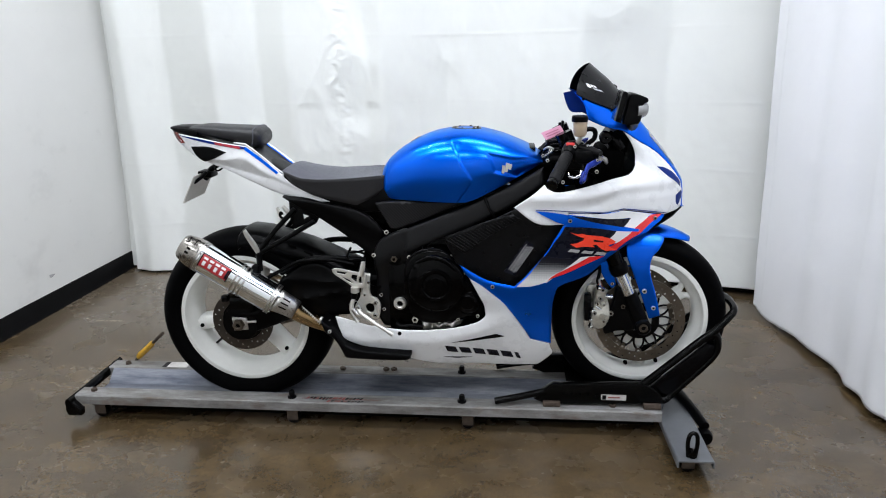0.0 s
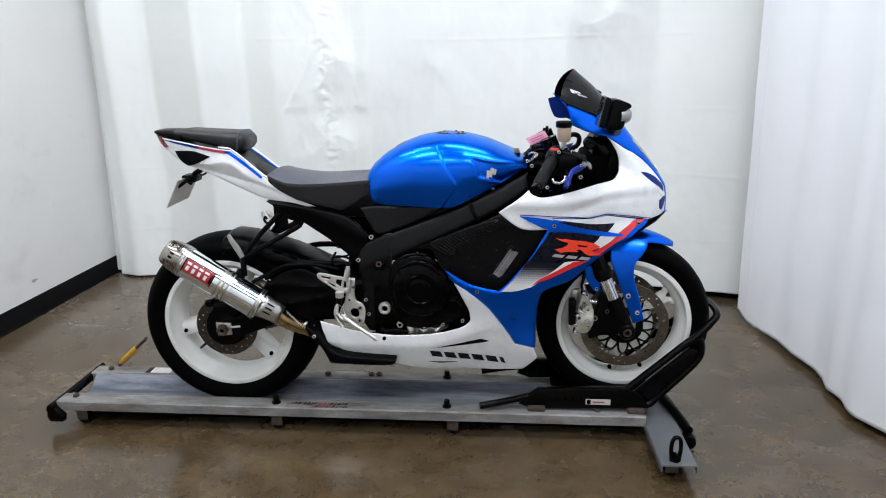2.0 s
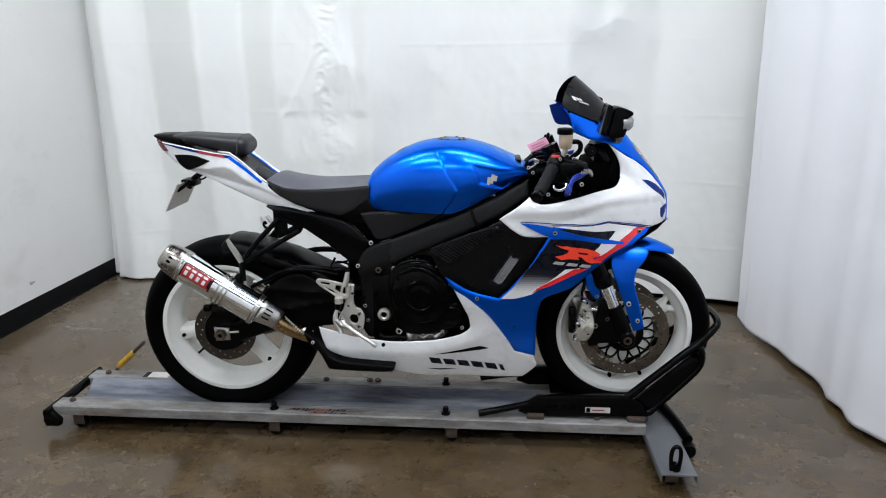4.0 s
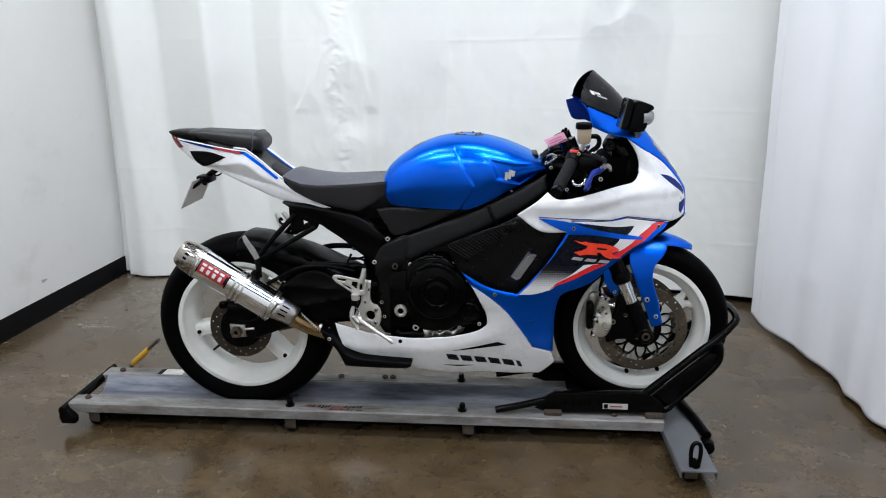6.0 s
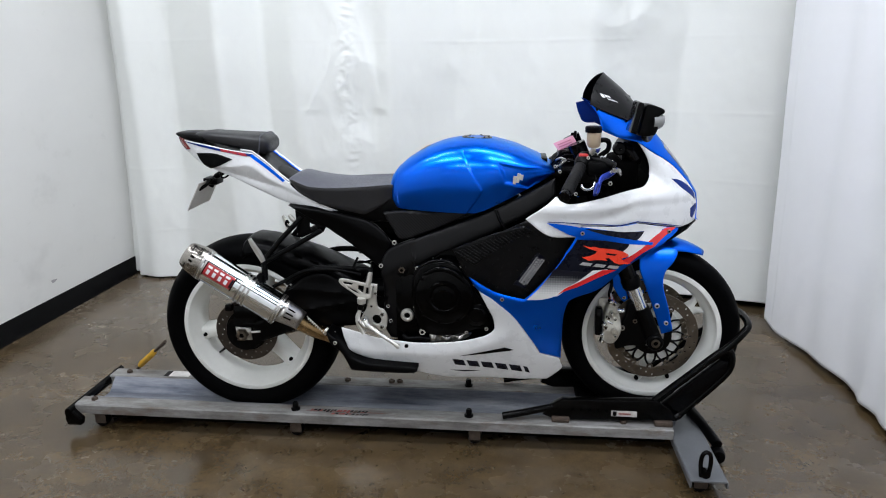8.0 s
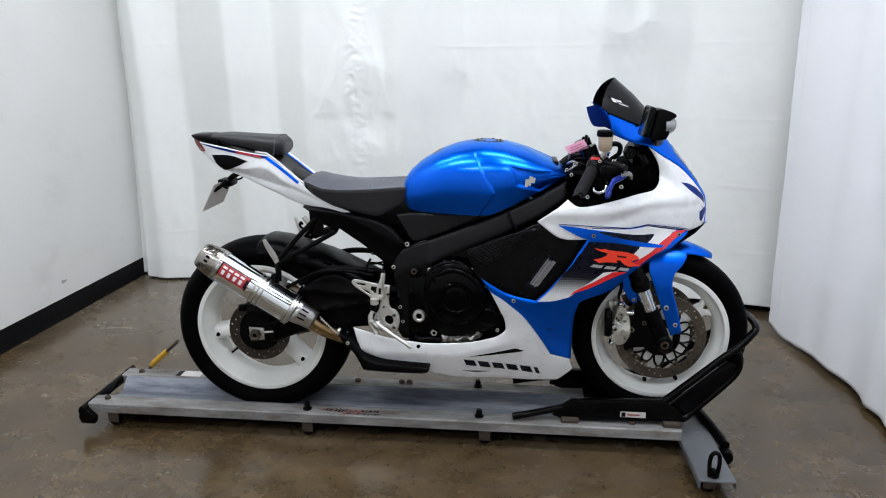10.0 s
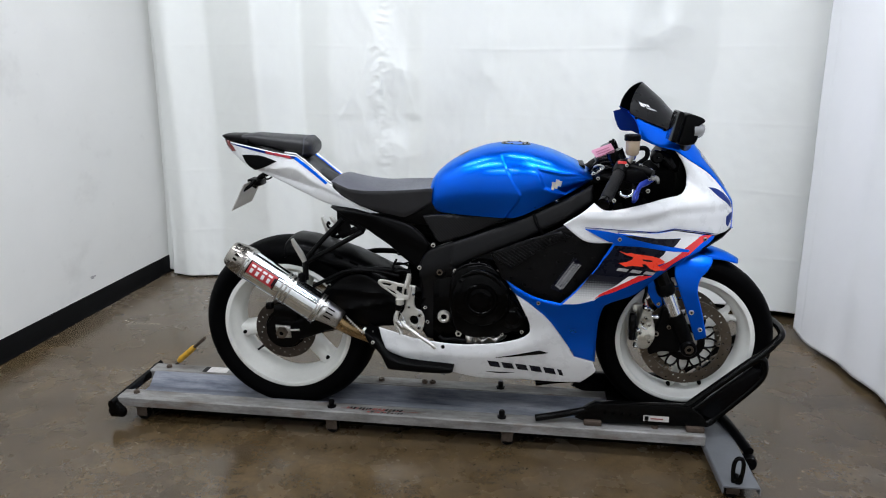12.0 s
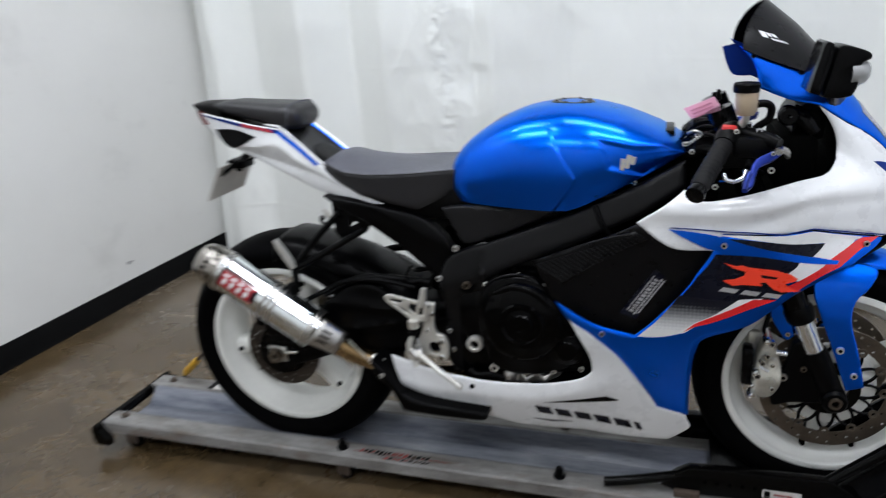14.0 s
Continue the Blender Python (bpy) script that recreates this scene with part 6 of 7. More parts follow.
# engine
engine = part("engine", join(block(0.53, 0.90, -0.15, 0.15, 0.36, 0.62, 0.03), block(0.66, 0.96, -0.14, 0.14, 0.55, 0.74, 0.03), block(0.60, 0.95, -0.11, 0.11, 0.72, 0.86, 0.02)), ENGINE, bike, "black engine block")
part("radiator", block(1.02, 1.06, -0.16, 0.16, 0.42, 0.78, 0.006), DARK, bike)
part("oil_pan", block(0.62, 0.86, -0.09, 0.09, 0.27, 0.37, 0.03), ENGINE, engine)
COVER = [(0.692, 0.676), (0.640, 0.664), (0.610, 0.640), (0.597, 0.594), (0.597, 0.520), (0.610, 0.450), (0.640, 0.418), (0.70, 0.410), (0.760, 0.420), (0.830, 0.432), (0.858, 0.445), (0.860, 0.478), (0.835, 0.53), (0.800, 0.585), (0.765, 0.640), (0.735, 0.668)]
for s in (-1, 1):
    cover = part("clutch_cover", sheet(COVER, level(lambda x, z: 0.172 + 0.028 * max(0, 1 - ((x - 0.703) / 0.16) ** 2 - ((z - 0.555) / 0.16) ** 2), s), s, 0.05, 0.010, 0.012), ENGINE, engine, "black engine side cover with screws round it")
    c1 = [(0.002, 0.213), (0.012, 0.213), (0.014, 0.216), (0.026, 0.216), (0.029, 0.212), (0.040, 0.210), (0.044, 0.214), (0.052, 0.214), (0.056, 0.208), (0.085, 0.203), (0.093, 0.198), (0.098, 0.185), (0.002, 0.185)]
    part("cover_dome", lathe([(r, s * y) for r, y in c1], 0.703, 0.558, 56), ENGINE, cover)
    part("starter_cap", lathe([(r, s * (y - 0.014)) for r, y in ((0.002, 0.208), (0.022, 0.208), (0.026, 0.204), (0.036, 0.202), (0.042, 0.196), (0.044, 0.18), (0.002, 0.18))], 0.806, 0.494, 36), ENGINE, cover)
    part("cover_ridge", tube([(0.640, s * 0.196, 0.632), (0.69, s * 0.202, 0.652), (0.745, s * 0.199, 0.632), (0.785, s * 0.192, 0.575), (0.80, s * 0.19, 0.54)], [0.006, 0.009, 0.009, 0.008, 0.005]), ENGINE, cover)
    for x, z in ((0.614, 0.644), (0.692, 0.671), (0.750, 0.648), (0.791, 0.588), (0.838, 0.443), (0.606, 0.585), (0.606, 0.513), (0.621, 0.460), (0.709, 0.421), (0.773, 0.430), (0.846, 0.505)):
        bolt(cover, (x, s * 0.174, z), 0.0062, ALLOY, turn=0 if s < 0 else 180)
    for k in range(9):
        a = radians(20 + 40 * k)
        bolt(cover, (0.703 + 0.089 * math.cos(a), s * 0.199, 0.558 + 0.089 * math.sin(a)), 0.0055, GLOSSBLACK, turn=0 if s < 0 else 180)
    part("cover_rib", tube([(0.600, s * 0.178, 0.52), (0.602, s * 0.179, 0.60), (0.620, s * 0.18, 0.645), (0.66, s * 0.18, 0.668), (0.71, s * 0.18, 0.671), (0.752, s * 0.179, 0.645), (0.80, s * 0.177, 0.575), (0.845, s * 0.176, 0.500)], 0.0045), GLOSSBLACK, cover)
    part("breather_hose", tube([(0.56, s * 0.158, 0.405), (0.58, s * 0.162, 0.395), (0.62, s * 0.165, 0.40), (0.655, s * 0.17, 0.398)], 0.008), SATIN, engine)
    bolt(engine, (0.628, s * 0.168, 0.425), 0.012, ALLOY, turn=0 if s < 0 else 180, hexed=True)
    part("sump_flange", sheet([(0.648, 0.430, "c"), (0.672, 0.418), (0.706, 0.410), (0.743, 0.416), (0.780, 0.426, "c"), (0.775, 0.404), (0.721, 0.392), (0.648, 0.388, "c")], level(lambda x, z: 0.170 + 0.008 * math.sin(140 * x) * math.sin(90 * z), s), s, 0.03, 0.006, 0.006), BRUSHED, engine, "bare alloy sump flange")

# exhaust
AXIS0, AXIS1 = Vector((-0.150, -0.196, 0.690)), Vector((0.158, -0.178, 0.487))


def can(rows, n=40, tall=1.0, wide=1.06):
    """A slightly three-cornered canister; rows of place along the axis and radius."""
    d = (AXIS1 - AXIS0).normalized()
    side = Vector((0, 1, 0)) - d * d.y
    side.normalize()
    up = side.cross(d)
    rings = []
    for f, r in rows:
        p = AXIS0 + (AXIS1 - AXIS0) * f
        ring = []
        for k in range(n):
            a = 2 * math.pi * k / n
            q = r * (1 + 0.03 * math.cos(3 * a + 0.5))
            ring.append(p + side * (q * wide * math.cos(a)) + up * (q * tall * math.sin(a)))
        rings.append(ring)
    return rings

def wrap(f0, f1, a0, a1, r, n=10, taper=0.0):
    """A thin patch on the canister's outer side, its radius growing by taper over its length."""
    d = (AXIS1 - AXIS0).normalized()
    side = Vector((0, 1, 0)) - d * d.y
    side.normalize()
    up = side.cross(d)
    rows = []
    for f in np.linspace(f0, f1, 4):
        p = AXIS0 + (AXIS1 - AXIS0) * f
        row = []
        for a in np.linspace(radians(a0), radians(a1), n):
            q = (r + taper * (f - f0) / (f1 - f0)) * (1 + 0.03 * math.cos(3 * a + 0.5))
            row.append(p + side * (q * 1.06 * math.cos(a)) + up * (q * math.sin(a)))
        rows.append(row)
    return skin(rows, False, False)


muffler = part("muffler", skin(can([(0.19, 0.0505), (0.20, 0.0515), (0.23, 0.0515), (0.95, 0.0515), (0.97, 0.051), (0.99, 0.049), (1.0, 0.045)])), SLEEVE, bike, "polished steel exhaust canister")
part("muffler_cap", skin(can([(0.09, 0.028), (0.035, 0.029), (0.022, 0.032), (0.025, 0.037), (0.045, 0.0425), (0.09, 0.0475), (0.13, 0.0505), (0.20, 0.0535), (0.215, 0.053)])), CAP_STEEL, muffler, "smoked steel tapered end cap")
part("outlet", skin(can([(0.08, 0.027), (0.030, 0.0275), (0.0215, 0.027)])), DARK, muffler)
for f in (0.200, 0.228, 0.585, 0.625, 0.665, 0.945, 0.97):
    part("muffler_band", skin(can([(f, 0.0515), (f, 0.0535), (f + 0.017, 0.0537), (f + 0.017, 0.0515)]), caps=False), BRUSHED, muffler)
# Dark patch painted where the opening's inside would be in shade
grille = part("cap_grille", wrap(0.055, 0.160, 226, 262, 0.0448, 8, 0.0078), DARK, muffler, "dark slotted opening of the end cap")
for k in range(5):
    part("grille_bar", wrap(0.064 + 0.020 * k, 0.072 + 0.020 * k, 228, 260, 0.0458 + 0.0015 * k, 8, 0.0006), CAP_STEEL, grille)
# Slots are dark patches, their inner shade put into the colour
for a in (186, 204):
    part("cap_slot", wrap(0.095, 0.130, a, a + 9, 0.0485, 4, 0.0025), DARK, muffler)
part("cap_rivet", RIVET, STEEL, muffler, basis=Matrix.Translation((-0.118, -0.243, 0.655)))
for f in (0.205, 0.60, 0.96):
    part("band_clasp", wrap(f, f + 0.055, 222, 236, 0.0545, 4), CHROME, muffler)
part("band_lug", block(0.08, 0.105, -0.185, -0.150, 0.565, 0.61, 0.008), SATIN, muffler)


badge = part("badge_plate", wrap(0.25, 0.53, 172, 220, 0.0525), BADGE, muffler, "red maker's badge plate with white marks")
part("badge_frame", wrap(0.245, 0.255, 166, 224, 0.0532), DARK, badge)
part("badge_frame", wrap(0.525, 0.535, 166, 224, 0.0532), DARK, badge)
for k in range(4):
    f = 0.272 + 0.058 * k
    part("badge_mark", wrap(f, f + 0.040, 205, 213, 0.0534, 4), PALE, badge)
    part("badge_mark", wrap(f + 0.006, f + 0.034, 181, 199, 0.0534, 6), PALE, badge)
part("badge_mark", wrap(0.505, 0.523, 178, 212, 0.0534, 6), NAVY, badge)
d = (AXIS1 - AXIS0).normalized()
tail_pipe = part("link_pipe", tube([AXIS1 - d * 0.01, AXIS1 + d * 0.035 + Vector((0, 0.004, 0)), (0.222, -0.166, 0.437), (0.262, -0.152, 0.408), (0.30, -0.138, 0.388), (0.36, -0.11, 0.355), (0.43, -0.05, 0.32), (0.55, 0.0, 0.30)], [0.044, 0.036, 0.0265, 0.0245, 0.024, 0.025, 0.026, 0.026]), TITAN, muffler, "heat-tinted gold exhaust link pipe")


def cone_patch(f0, f1, a0, a1, r0, r1, n=12):
    """A patch of a cone that carries the canister's line on towards the pipe."""
    d = (AXIS1 - AXIS0).normalized()
    out = (Vector((0, 1, 0)) - d * d.y).normalized()
    up = out.cross(d)
    rows = []
    for k in range(6):
        f = f0 + (f1 - f0) * k / 5
        r = r0 + (r1 - r0) * k / 5
        p = AXIS0 + (AXIS1 - AXIS0) * f + Vector((0, 0.010 * (f - 1) / 0.2, 0))
        rows.append([p + out * (r * math.cos(a)) + up * (r * math.sin(a)) for a in np.linspace(radians(a0), radians(a1), n)])
    return skin(rows, False, False)


shield = thicken(part("heat_shield", cone_patch(1.0, 1.20, 158, 262, 0.0500, 0.0400), BRUSHED, muffler, "slotted alloy heat shield"), 0.0015)
for k in range(3):
    # Dark strips on the shield imitate the shade in its slots
    part("shield_slot", cone_patch(1.045, 1.115, 186 + 18 * k, 192 + 18 * k, 0.0500, 0.0465, 4), DARK, shield)
part("pipe_clamp", tube([(0.300, -0.160, 0.415), (0.315, -0.165, 0.408), (0.330, -0.162, 0.402)], 0.011), ALLOY, tail_pipe)
part("pipe_spring", tube([(0.245 + 0.002 * k, -0.180 + 0.0042 * math.sin(2.1 * k), 0.466 - 0.002 * k + 0.0042 * math.cos(2.1 * k)) for k in range(30)], 0.0013, 3, 6), ALLOY, tail_pipe)
chin = part("exhaust_guard", sheet([(0.312, 0.424), (0.328, 0.415), (0.351, 0.396), (0.372, 0.366), (0.393, 0.340, "c"), (0.447, 0.321), (0.614, 0.311, "c"), (0.603, 0.290), (0.52, 0.287), (0.391, 0.291, "c"), (0.360, 0.352), (0.325, 0.384)], level(0.206, -1), -1, 0.09, 0.012, 0.008), SATIN, bike, "satin black exhaust guard")
bolt(chin, (0.342, -0.206, 0.390), 0.006, ALLOY)

# fork, front brake and mudguard
RAKE = Vector((-0.435, 0, 1)).normalized()
for s in (-1, 1):
    foot = Vector((FX, s * 0.102, FZ))
    at = lambda f: tuple(foot + RAKE * f)
    leg = part("fork_leg", tube([at(0.10), at(0.21), at(0.22)], [0.0215, 0.0215, 0.0215], smooth=False, n=24), CHROME, bike, "bright steel fork stanchion")
    part("fork_lower", tube([at(-0.025), at(0.0), at(0.05), at(0.105), at(0.12)], [0.022, 0.026, 0.0265, 0.0265, 0.024], smooth=False, n=20), SATIN, leg)
    part("fork_seal", tube([at(0.195), at(0.205), at(0.225), at(0.235)], [0.027, 0.031, 0.031, 0.027], smooth=False, n=20), SATIN, leg)
    part("fork_upper", tube([at(0.23), at(0.70)], 0.0275, smooth=False, n=20), GLOSSBLACK, leg)
    part("axle_clamp", lathe([(0.013, s * 0.138), (0.022, s * 0.138), (0.027, s * 0.132), (0.027, s * 0.08), (0.013, s * 0.08)], FX, FZ, 28), SATIN, leg)
    part("axle_nut", lathe([(0.008, s * 0.142), (0.013, s * 0.142), (0.015, s * 0.137), (0.015, s * 0.12), (0.008, s * 0.12)], FX, FZ, 24), STEEL, leg)
    part("axle_hole", lathe([(0.001, s * 0.135), (0.009, s * 0.135), (0.009, s * 0.12), (0.001, s * 0.12)], FX, FZ, 12), DARK, leg)
    part("caliper_mount", sheet([(1.262, 0.362), (1.30, 0.372), (1.36, 0.378), (1.39, 0.40), (1.372, 0.44), (1.34, 0.47), (1.32, 0.52), (1.295, 0.52), (1.285, 0.47), (1.262, 0.41)], level(0.112, s), s, 0.02, 0.010, 0.006), SATIN, leg, "black radial caliper mount")
    caliper = part("brake_caliper", sheet([(1.238, 0.540), (1.252, 0.524), (1.262, 0.496), (1.274, 0.462), (1.274, 0.424), (1.262, 0.390), (1.246, 0.380), (1.226, 0.384), (1.215, 0.402), (1.219, 0.448), (1.224, 0.490), (1.229, 0.522)], level(lambda x, z: 0.122 + 0.006 * math.sin(62 * (z - 0.40)), s), s, 0.030, 0.006, 0.007), CAST, leg, "cast alloy radial brake caliper")
    part("caliper_body", block(1.192, 1.216, s * 0.092 - 0.020, s * 0.092 + 0.020, 0.405, 0.500, 0.008), GLOSSBLACK, caliper)
    part("caliper_body", block(1.205, 1.235, s * 0.052 - 0.012, s * 0.052 + 0.012, 0.40, 0.52, 0.008), CAST, caliper)
    for z in (0.408, 0.452, 0.493):
        part("caliper_bridge", tube([(1.218 + 0.2 * (z - 0.408), s * 0.055, z), (1.221 + 0.2 * (z - 0.408), s * 0.118, z)], 0.0075, smooth=False, n=12), BRUSHED, caliper)
    for x, z, r in ((1.247, 0.526, 0.008), (1.240, 0.496, 0.006), (1.231, 0.478, 0.007), (1.223, 0.445, 0.0085), (1.217, 0.395, 0.0075), (1.252, 0.474, 0.005), (1.255, 0.415, 0.005)):
        bolt(caliper, (x, s * 0.124, z), r, CHROME, 0.014, 0 if s < 0 else 180)
    for z in (0.430, 0.478):
        part("caliper_piston", lathe([(0.002, s * 0.133), (0.009, s * 0.133), (0.011, s * 0.130), (0.011, s * 0.122), (0.002, s * 0.122)], 1.252, z, 20), CAST, caliper)
    for x, z, r in ((1.219, 0.452, 0.0095), (1.214, 0.395, 0.0090), (1.236, 0.531, 0.0085), (1.214, 0.420, 0.0060)):
        part("caliper_knob", lathe([(0.001, s * 0.139), (r * 0.6, s * 0.138), (r, s * 0.133), (r, s * 0.115), (0.001, s * 0.115)], x, z, 14), CHROME, caliper)
    part("bleed_nipple", tube([(1.240, s * 0.118, 0.538), (1.236, s * 0.118, 0.552), (1.235, s * 0.118, 0.558)], [0.004, 0.0035, 0.002], smooth=False, n=8), BRUSHED, caliper)
    part("pad_pin", tube([(1.228, s * 0.125, 0.466), (1.246, s * 0.128, 0.455)], 0.0035, smooth=False, n=8), CHROME, caliper)
    part("mount_spacer", tube([(1.252, s * 0.112, 0.497), (1.282, s * 0.112, 0.494)], 0.0065, smooth=False, n=12), CHROME, caliper)
    bolt(leg, (1.318, s * 0.116, 0.463), 0.007, STEEL, turn=0 if s < 0 else 180)
    bolt(leg, (1.279, s * 0.114, 0.438), 0.009, BRUSHED, turn=0 if s < 0 else 180)
    part("brake_hose", tube([(1.246, s * 0.11, 0.528), (1.232, s * 0.115, 0.55), (1.236, s * 0.11, 0.60), (1.20, s * 0.10, 0.70)], 0.0055), SATIN, caliper)
    part("banjo", tube([(1.243, s * 0.112, 0.525), (1.236, s * 0.113, 0.545)], 0.008, smooth=False), WORN_RED, caliper)
    leg_sheet = sheet([(1.320, 0.690), (1.345, 0.712), (1.390, 0.716), (1.436, 0.702), (1.421, 0.664), (1.400, 0.638), (1.395, 0.592), (1.416, 0.520), (1.435, 0.442, "c"), (1.400, 0.430, "c"), (1.366, 0.523), (1.333, 0.606), (1.319, 0.645)], level(lambda x, z: table(z, [(0.44, 0.142), (0.54, 0.141), (0.60, 0.138), (0.64, 0.133), (0.67, 0.126), (0.69, 0.117), (0.72, 0.100)]), s), s, 0.004, 0.008, 0.004)
    side = part("mudguard_side", leg_sheet, BLUE, bike, "metallic blue mudguard side")
    bolt(side, (1.379, s * 0.1405, 0.527), 0.008, ALLOY, turn=0 if s < 0 else 180)
    bolt(side, (1.411, s * 0.143, 0.470), 0.007, ALLOY, turn=0 if s < 0 else 180)
    part("mudguard_stay", sheet([(1.232, 0.60, "c"), (1.262, 0.615), (1.278, 0.59), (1.296, 0.532, "c"), (1.280, 0.522), (1.255, 0.555)], level(0.098, s), s, 0.004, 0.008, 0.003), BLUE, bike)
    bolt(side, (1.281, s * 0.101, 0.538), 0.006, CHROME, turn=0 if s < 0 else 180)


def mudguard():
    rings = []
    for k in range(26):
        a = radians(61 + 74 * k / 25)
        r = 0.3215 + 0.004 * math.sin(math.pi * k / 25)
        grow = min(1, k / 8)
        row = []
        for v in np.linspace(-1, 1, 15):
            w = 0.030 + 0.045 * grow ** 0.6
            drop = 0.030 * abs(v) ** 3 * (0.4 + 0.6 * grow)
            row.append((FX + (r - drop) * math.cos(a), w * v, FZ + (r - drop) * math.sin(a)))
        rings.append(row)
    return skin(rings, False, False)


thicken(part("front_mudguard", mudguard(), BLUE, bike, "metallic blue front mudguard"), 0.003)

# ---------------------------------------------------------------- cockpit
part("triple_clamp", join(block(1.06, 1.15, -0.13, 0.13, 0.945, 0.968, 0.010), tube([(1.085, 0, 0.90), (1.085, 0, 0.985)], 0.03, smooth=False)), SATIN, bike, "black top yoke")
part("steering_nut", ring_stack(1.085, 0, [(0.018, 0.985), (0.018, 0.997), (0.014, 1.0), (0.004, 1.0)], 6), ALLOY, bike)
part("steering_head", block(1.02, 1.12, -0.07, 0.07, 0.78, 0.93, 0.02), DARK, bike)
for s in (-1, 1):
    bar = part("handlebar", tube([(1.136, s * 0.14, 1.004), (1.120, s * 0.19, 0.990), (1.064, s * 0.335, 0.922)], 0.011, smooth=False), SATIN, bike, "black clip-on handlebar")
    part("grip", tube([(1.115, s * 0.205, 0.984), (1.112, s * 0.213, 0.980), (1.070, s * 0.320, 0.929), (1.066, s * 0.33, 0.924)], [0.016, 0.0185, 0.018, 0.015], smooth=False, n=18), GRIP, bar, "ribbed black rubber grip")
    part("bar_end", tube([(1.066, s * 0.33, 0.924), (1.062, s * 0.341, 0.919), (1.059, s * 0.350, 0.915), (1.058, s * 0.352, 0.914)], [0.014, 0.0175, 0.0175, 0.010], smooth=False, n=18), GLOSSBLACK, bar)
    for k in range(10):
        f = k / 9
        p0, p1 = Vector((1.110, s * 0.219, 0.977)), Vector((1.074, s * 0.311, 0.933))
        p = p0 + (p1 - p0) * f
        e = (p1 - p0).normalized() * 0.002
        part("grip_ring", tube([p - e, p + e], 0.0188, smooth=False, n=14), GRIP, bar)
    switch = part("switch_box", tube([(1.136, s * 0.160, 1.004), (1.128, s * 0.176, 1.0), (1.118, s * 0.20, 0.987), (1.113, s * 0.212, 0.981)], [0.018, 0.025, 0.025, 0.02], smooth=False, n=14), SATIN, bar, "black switch housing")
    part("fork_cap", ring_stack(1.128, s * 0.102, [(0.026, 0.968), (0.026, 0.985), (0.020, 0.99), (0.006, 0.99)], 20), GLOSSBLACK, bike)
    if s < 0:
        part("kill_switch", block(1.108, 1.136, -0.206, -0.180, 1.000, 1.018, 0.006), SWITCH_RED, switch, "red engine kill switch")
    lever = part("lever", sheet([(1.156, 0.934), (1.162, 0.953), (1.172, 0.965), (1.196, 0.974), (1.219, 0.983, "c"), (1.217, 0.970, "c"), (1.197, 0.959), (1.177, 0.951), (1.168, 0.936), (1.164, 0.922), (1.157, 0.916, "c"), (1.153, 0.922)], level(lambda x, z: 0.245 + 0.9 * (0.96 - z) + 0.3 * (1.2 - x), s), s, 0.009, 0.008, 0.003), LEVER, bar, "blue anodised brake lever")
    part("lever_blade", tube([(1.157, s * 0.275, 0.940), (1.150, s * 0.295, 0.928), (1.146, s * 0.32, 0.918)], [0.006, 0.005, 0.005]), LEVER, lever)
    part("throttle_cable", tube([(1.112, s * 0.27, 0.938), (1.117, s * 0.275, 0.928), (1.132, s * 0.272, 0.924), (1.148, s * 0.262, 0.93), (1.152, s * 0.25, 0.94)], 0.004), CHROME, bar)
    # mirrors with turn lamps
    lo, hi = sorted((s * 0.262, s * 0.352))
    mirror = part("mirror", extrude([(1.246, 1.172), (1.253, 1.178), (1.261, 1.174, "c"), (1.259, 1.145), (1.246, 1.092, "c"), (1.230, 1.097, "c"), (1.239, 1.140)], lo, hi, 0.006, 5), GLOSSBLACK, bike, "black mirror with clear turn lamp")
    part("mirror_shell", extrude([(1.268, 1.166), (1.281, 1.171), (1.314, 1.160), (1.318, 1.149), (1.306, 1.140), (1.303, 1.105), (1.296, 1.089, "c"), (1.275, 1.085), (1.252, 1.088, "c"), (1.262, 1.135)], lo + 0.006, hi - 0.006, 0.012, 5), SATIN, mirror)
    lamp = cushion([(1.292, 1.101, 1.146, 0.043), (1.306, 1.102, 1.148, 0.042), (1.316, 1.106, 1.146, 0.037), (1.322, 1.113, 1.141, 0.026), (1.324, 1.122, 1.134, 0.012)], 2.4)
    bmesh.ops.translate(lamp, verts=lamp.verts, vec=(0, s * 0.31, 0))
    part("turn_lamp", lamp, LENS, mirror, "clear turn lamp lens")
    part("mirror_stalk", skin([[(x + 0.018 * math.cos(a), y, z + 0.022 * math.sin(a)) for a in np.linspace(0, 2 * math.pi, 13)[:-1]] for x, y, z in ((1.318, s * 0.10, 1.075), (1.305, s * 0.18, 1.072), (1.288, s * 0.25, 1.095), (1.280, s * 0.29, 1.12))], True, True), SATIN, mirror)
cup = part("brake_reservoir", ring_stack(1.150, -0.19, [(0.015, 1.036), (0.020, 1.043), (0.0215, 1.080), (0.021, 1.082)], 24), AMBER, bike, "cloudy amber brake fluid reservoir")
part("reservoir_cap", ring_stack(1.148, -0.19, [(0.0235, 1.080), (0.0245, 1.083), (0.0245, 1.095), (0.022, 1.098), (0.006, 1.098)], 24), SATIN, cup)
part("reservoir_stay", tube([(1.152, -0.19, 1.05), (1.15, -0.188, 1.028), (1.142, -0.18, 1.01)], 0.008, smooth=False), ALLOY, cup)
part("reservoir_hose", tube([(1.158, -0.19, 1.052), (1.172, -0.187, 1.057), (1.188, -0.185, 1.056), (1.196, -0.183, 1.046), (1.193, -0.18, 1.027), (1.176, -0.176, 1.012), (1.165, -0.172, 1.0)], 0.0075), SATIN, cup)
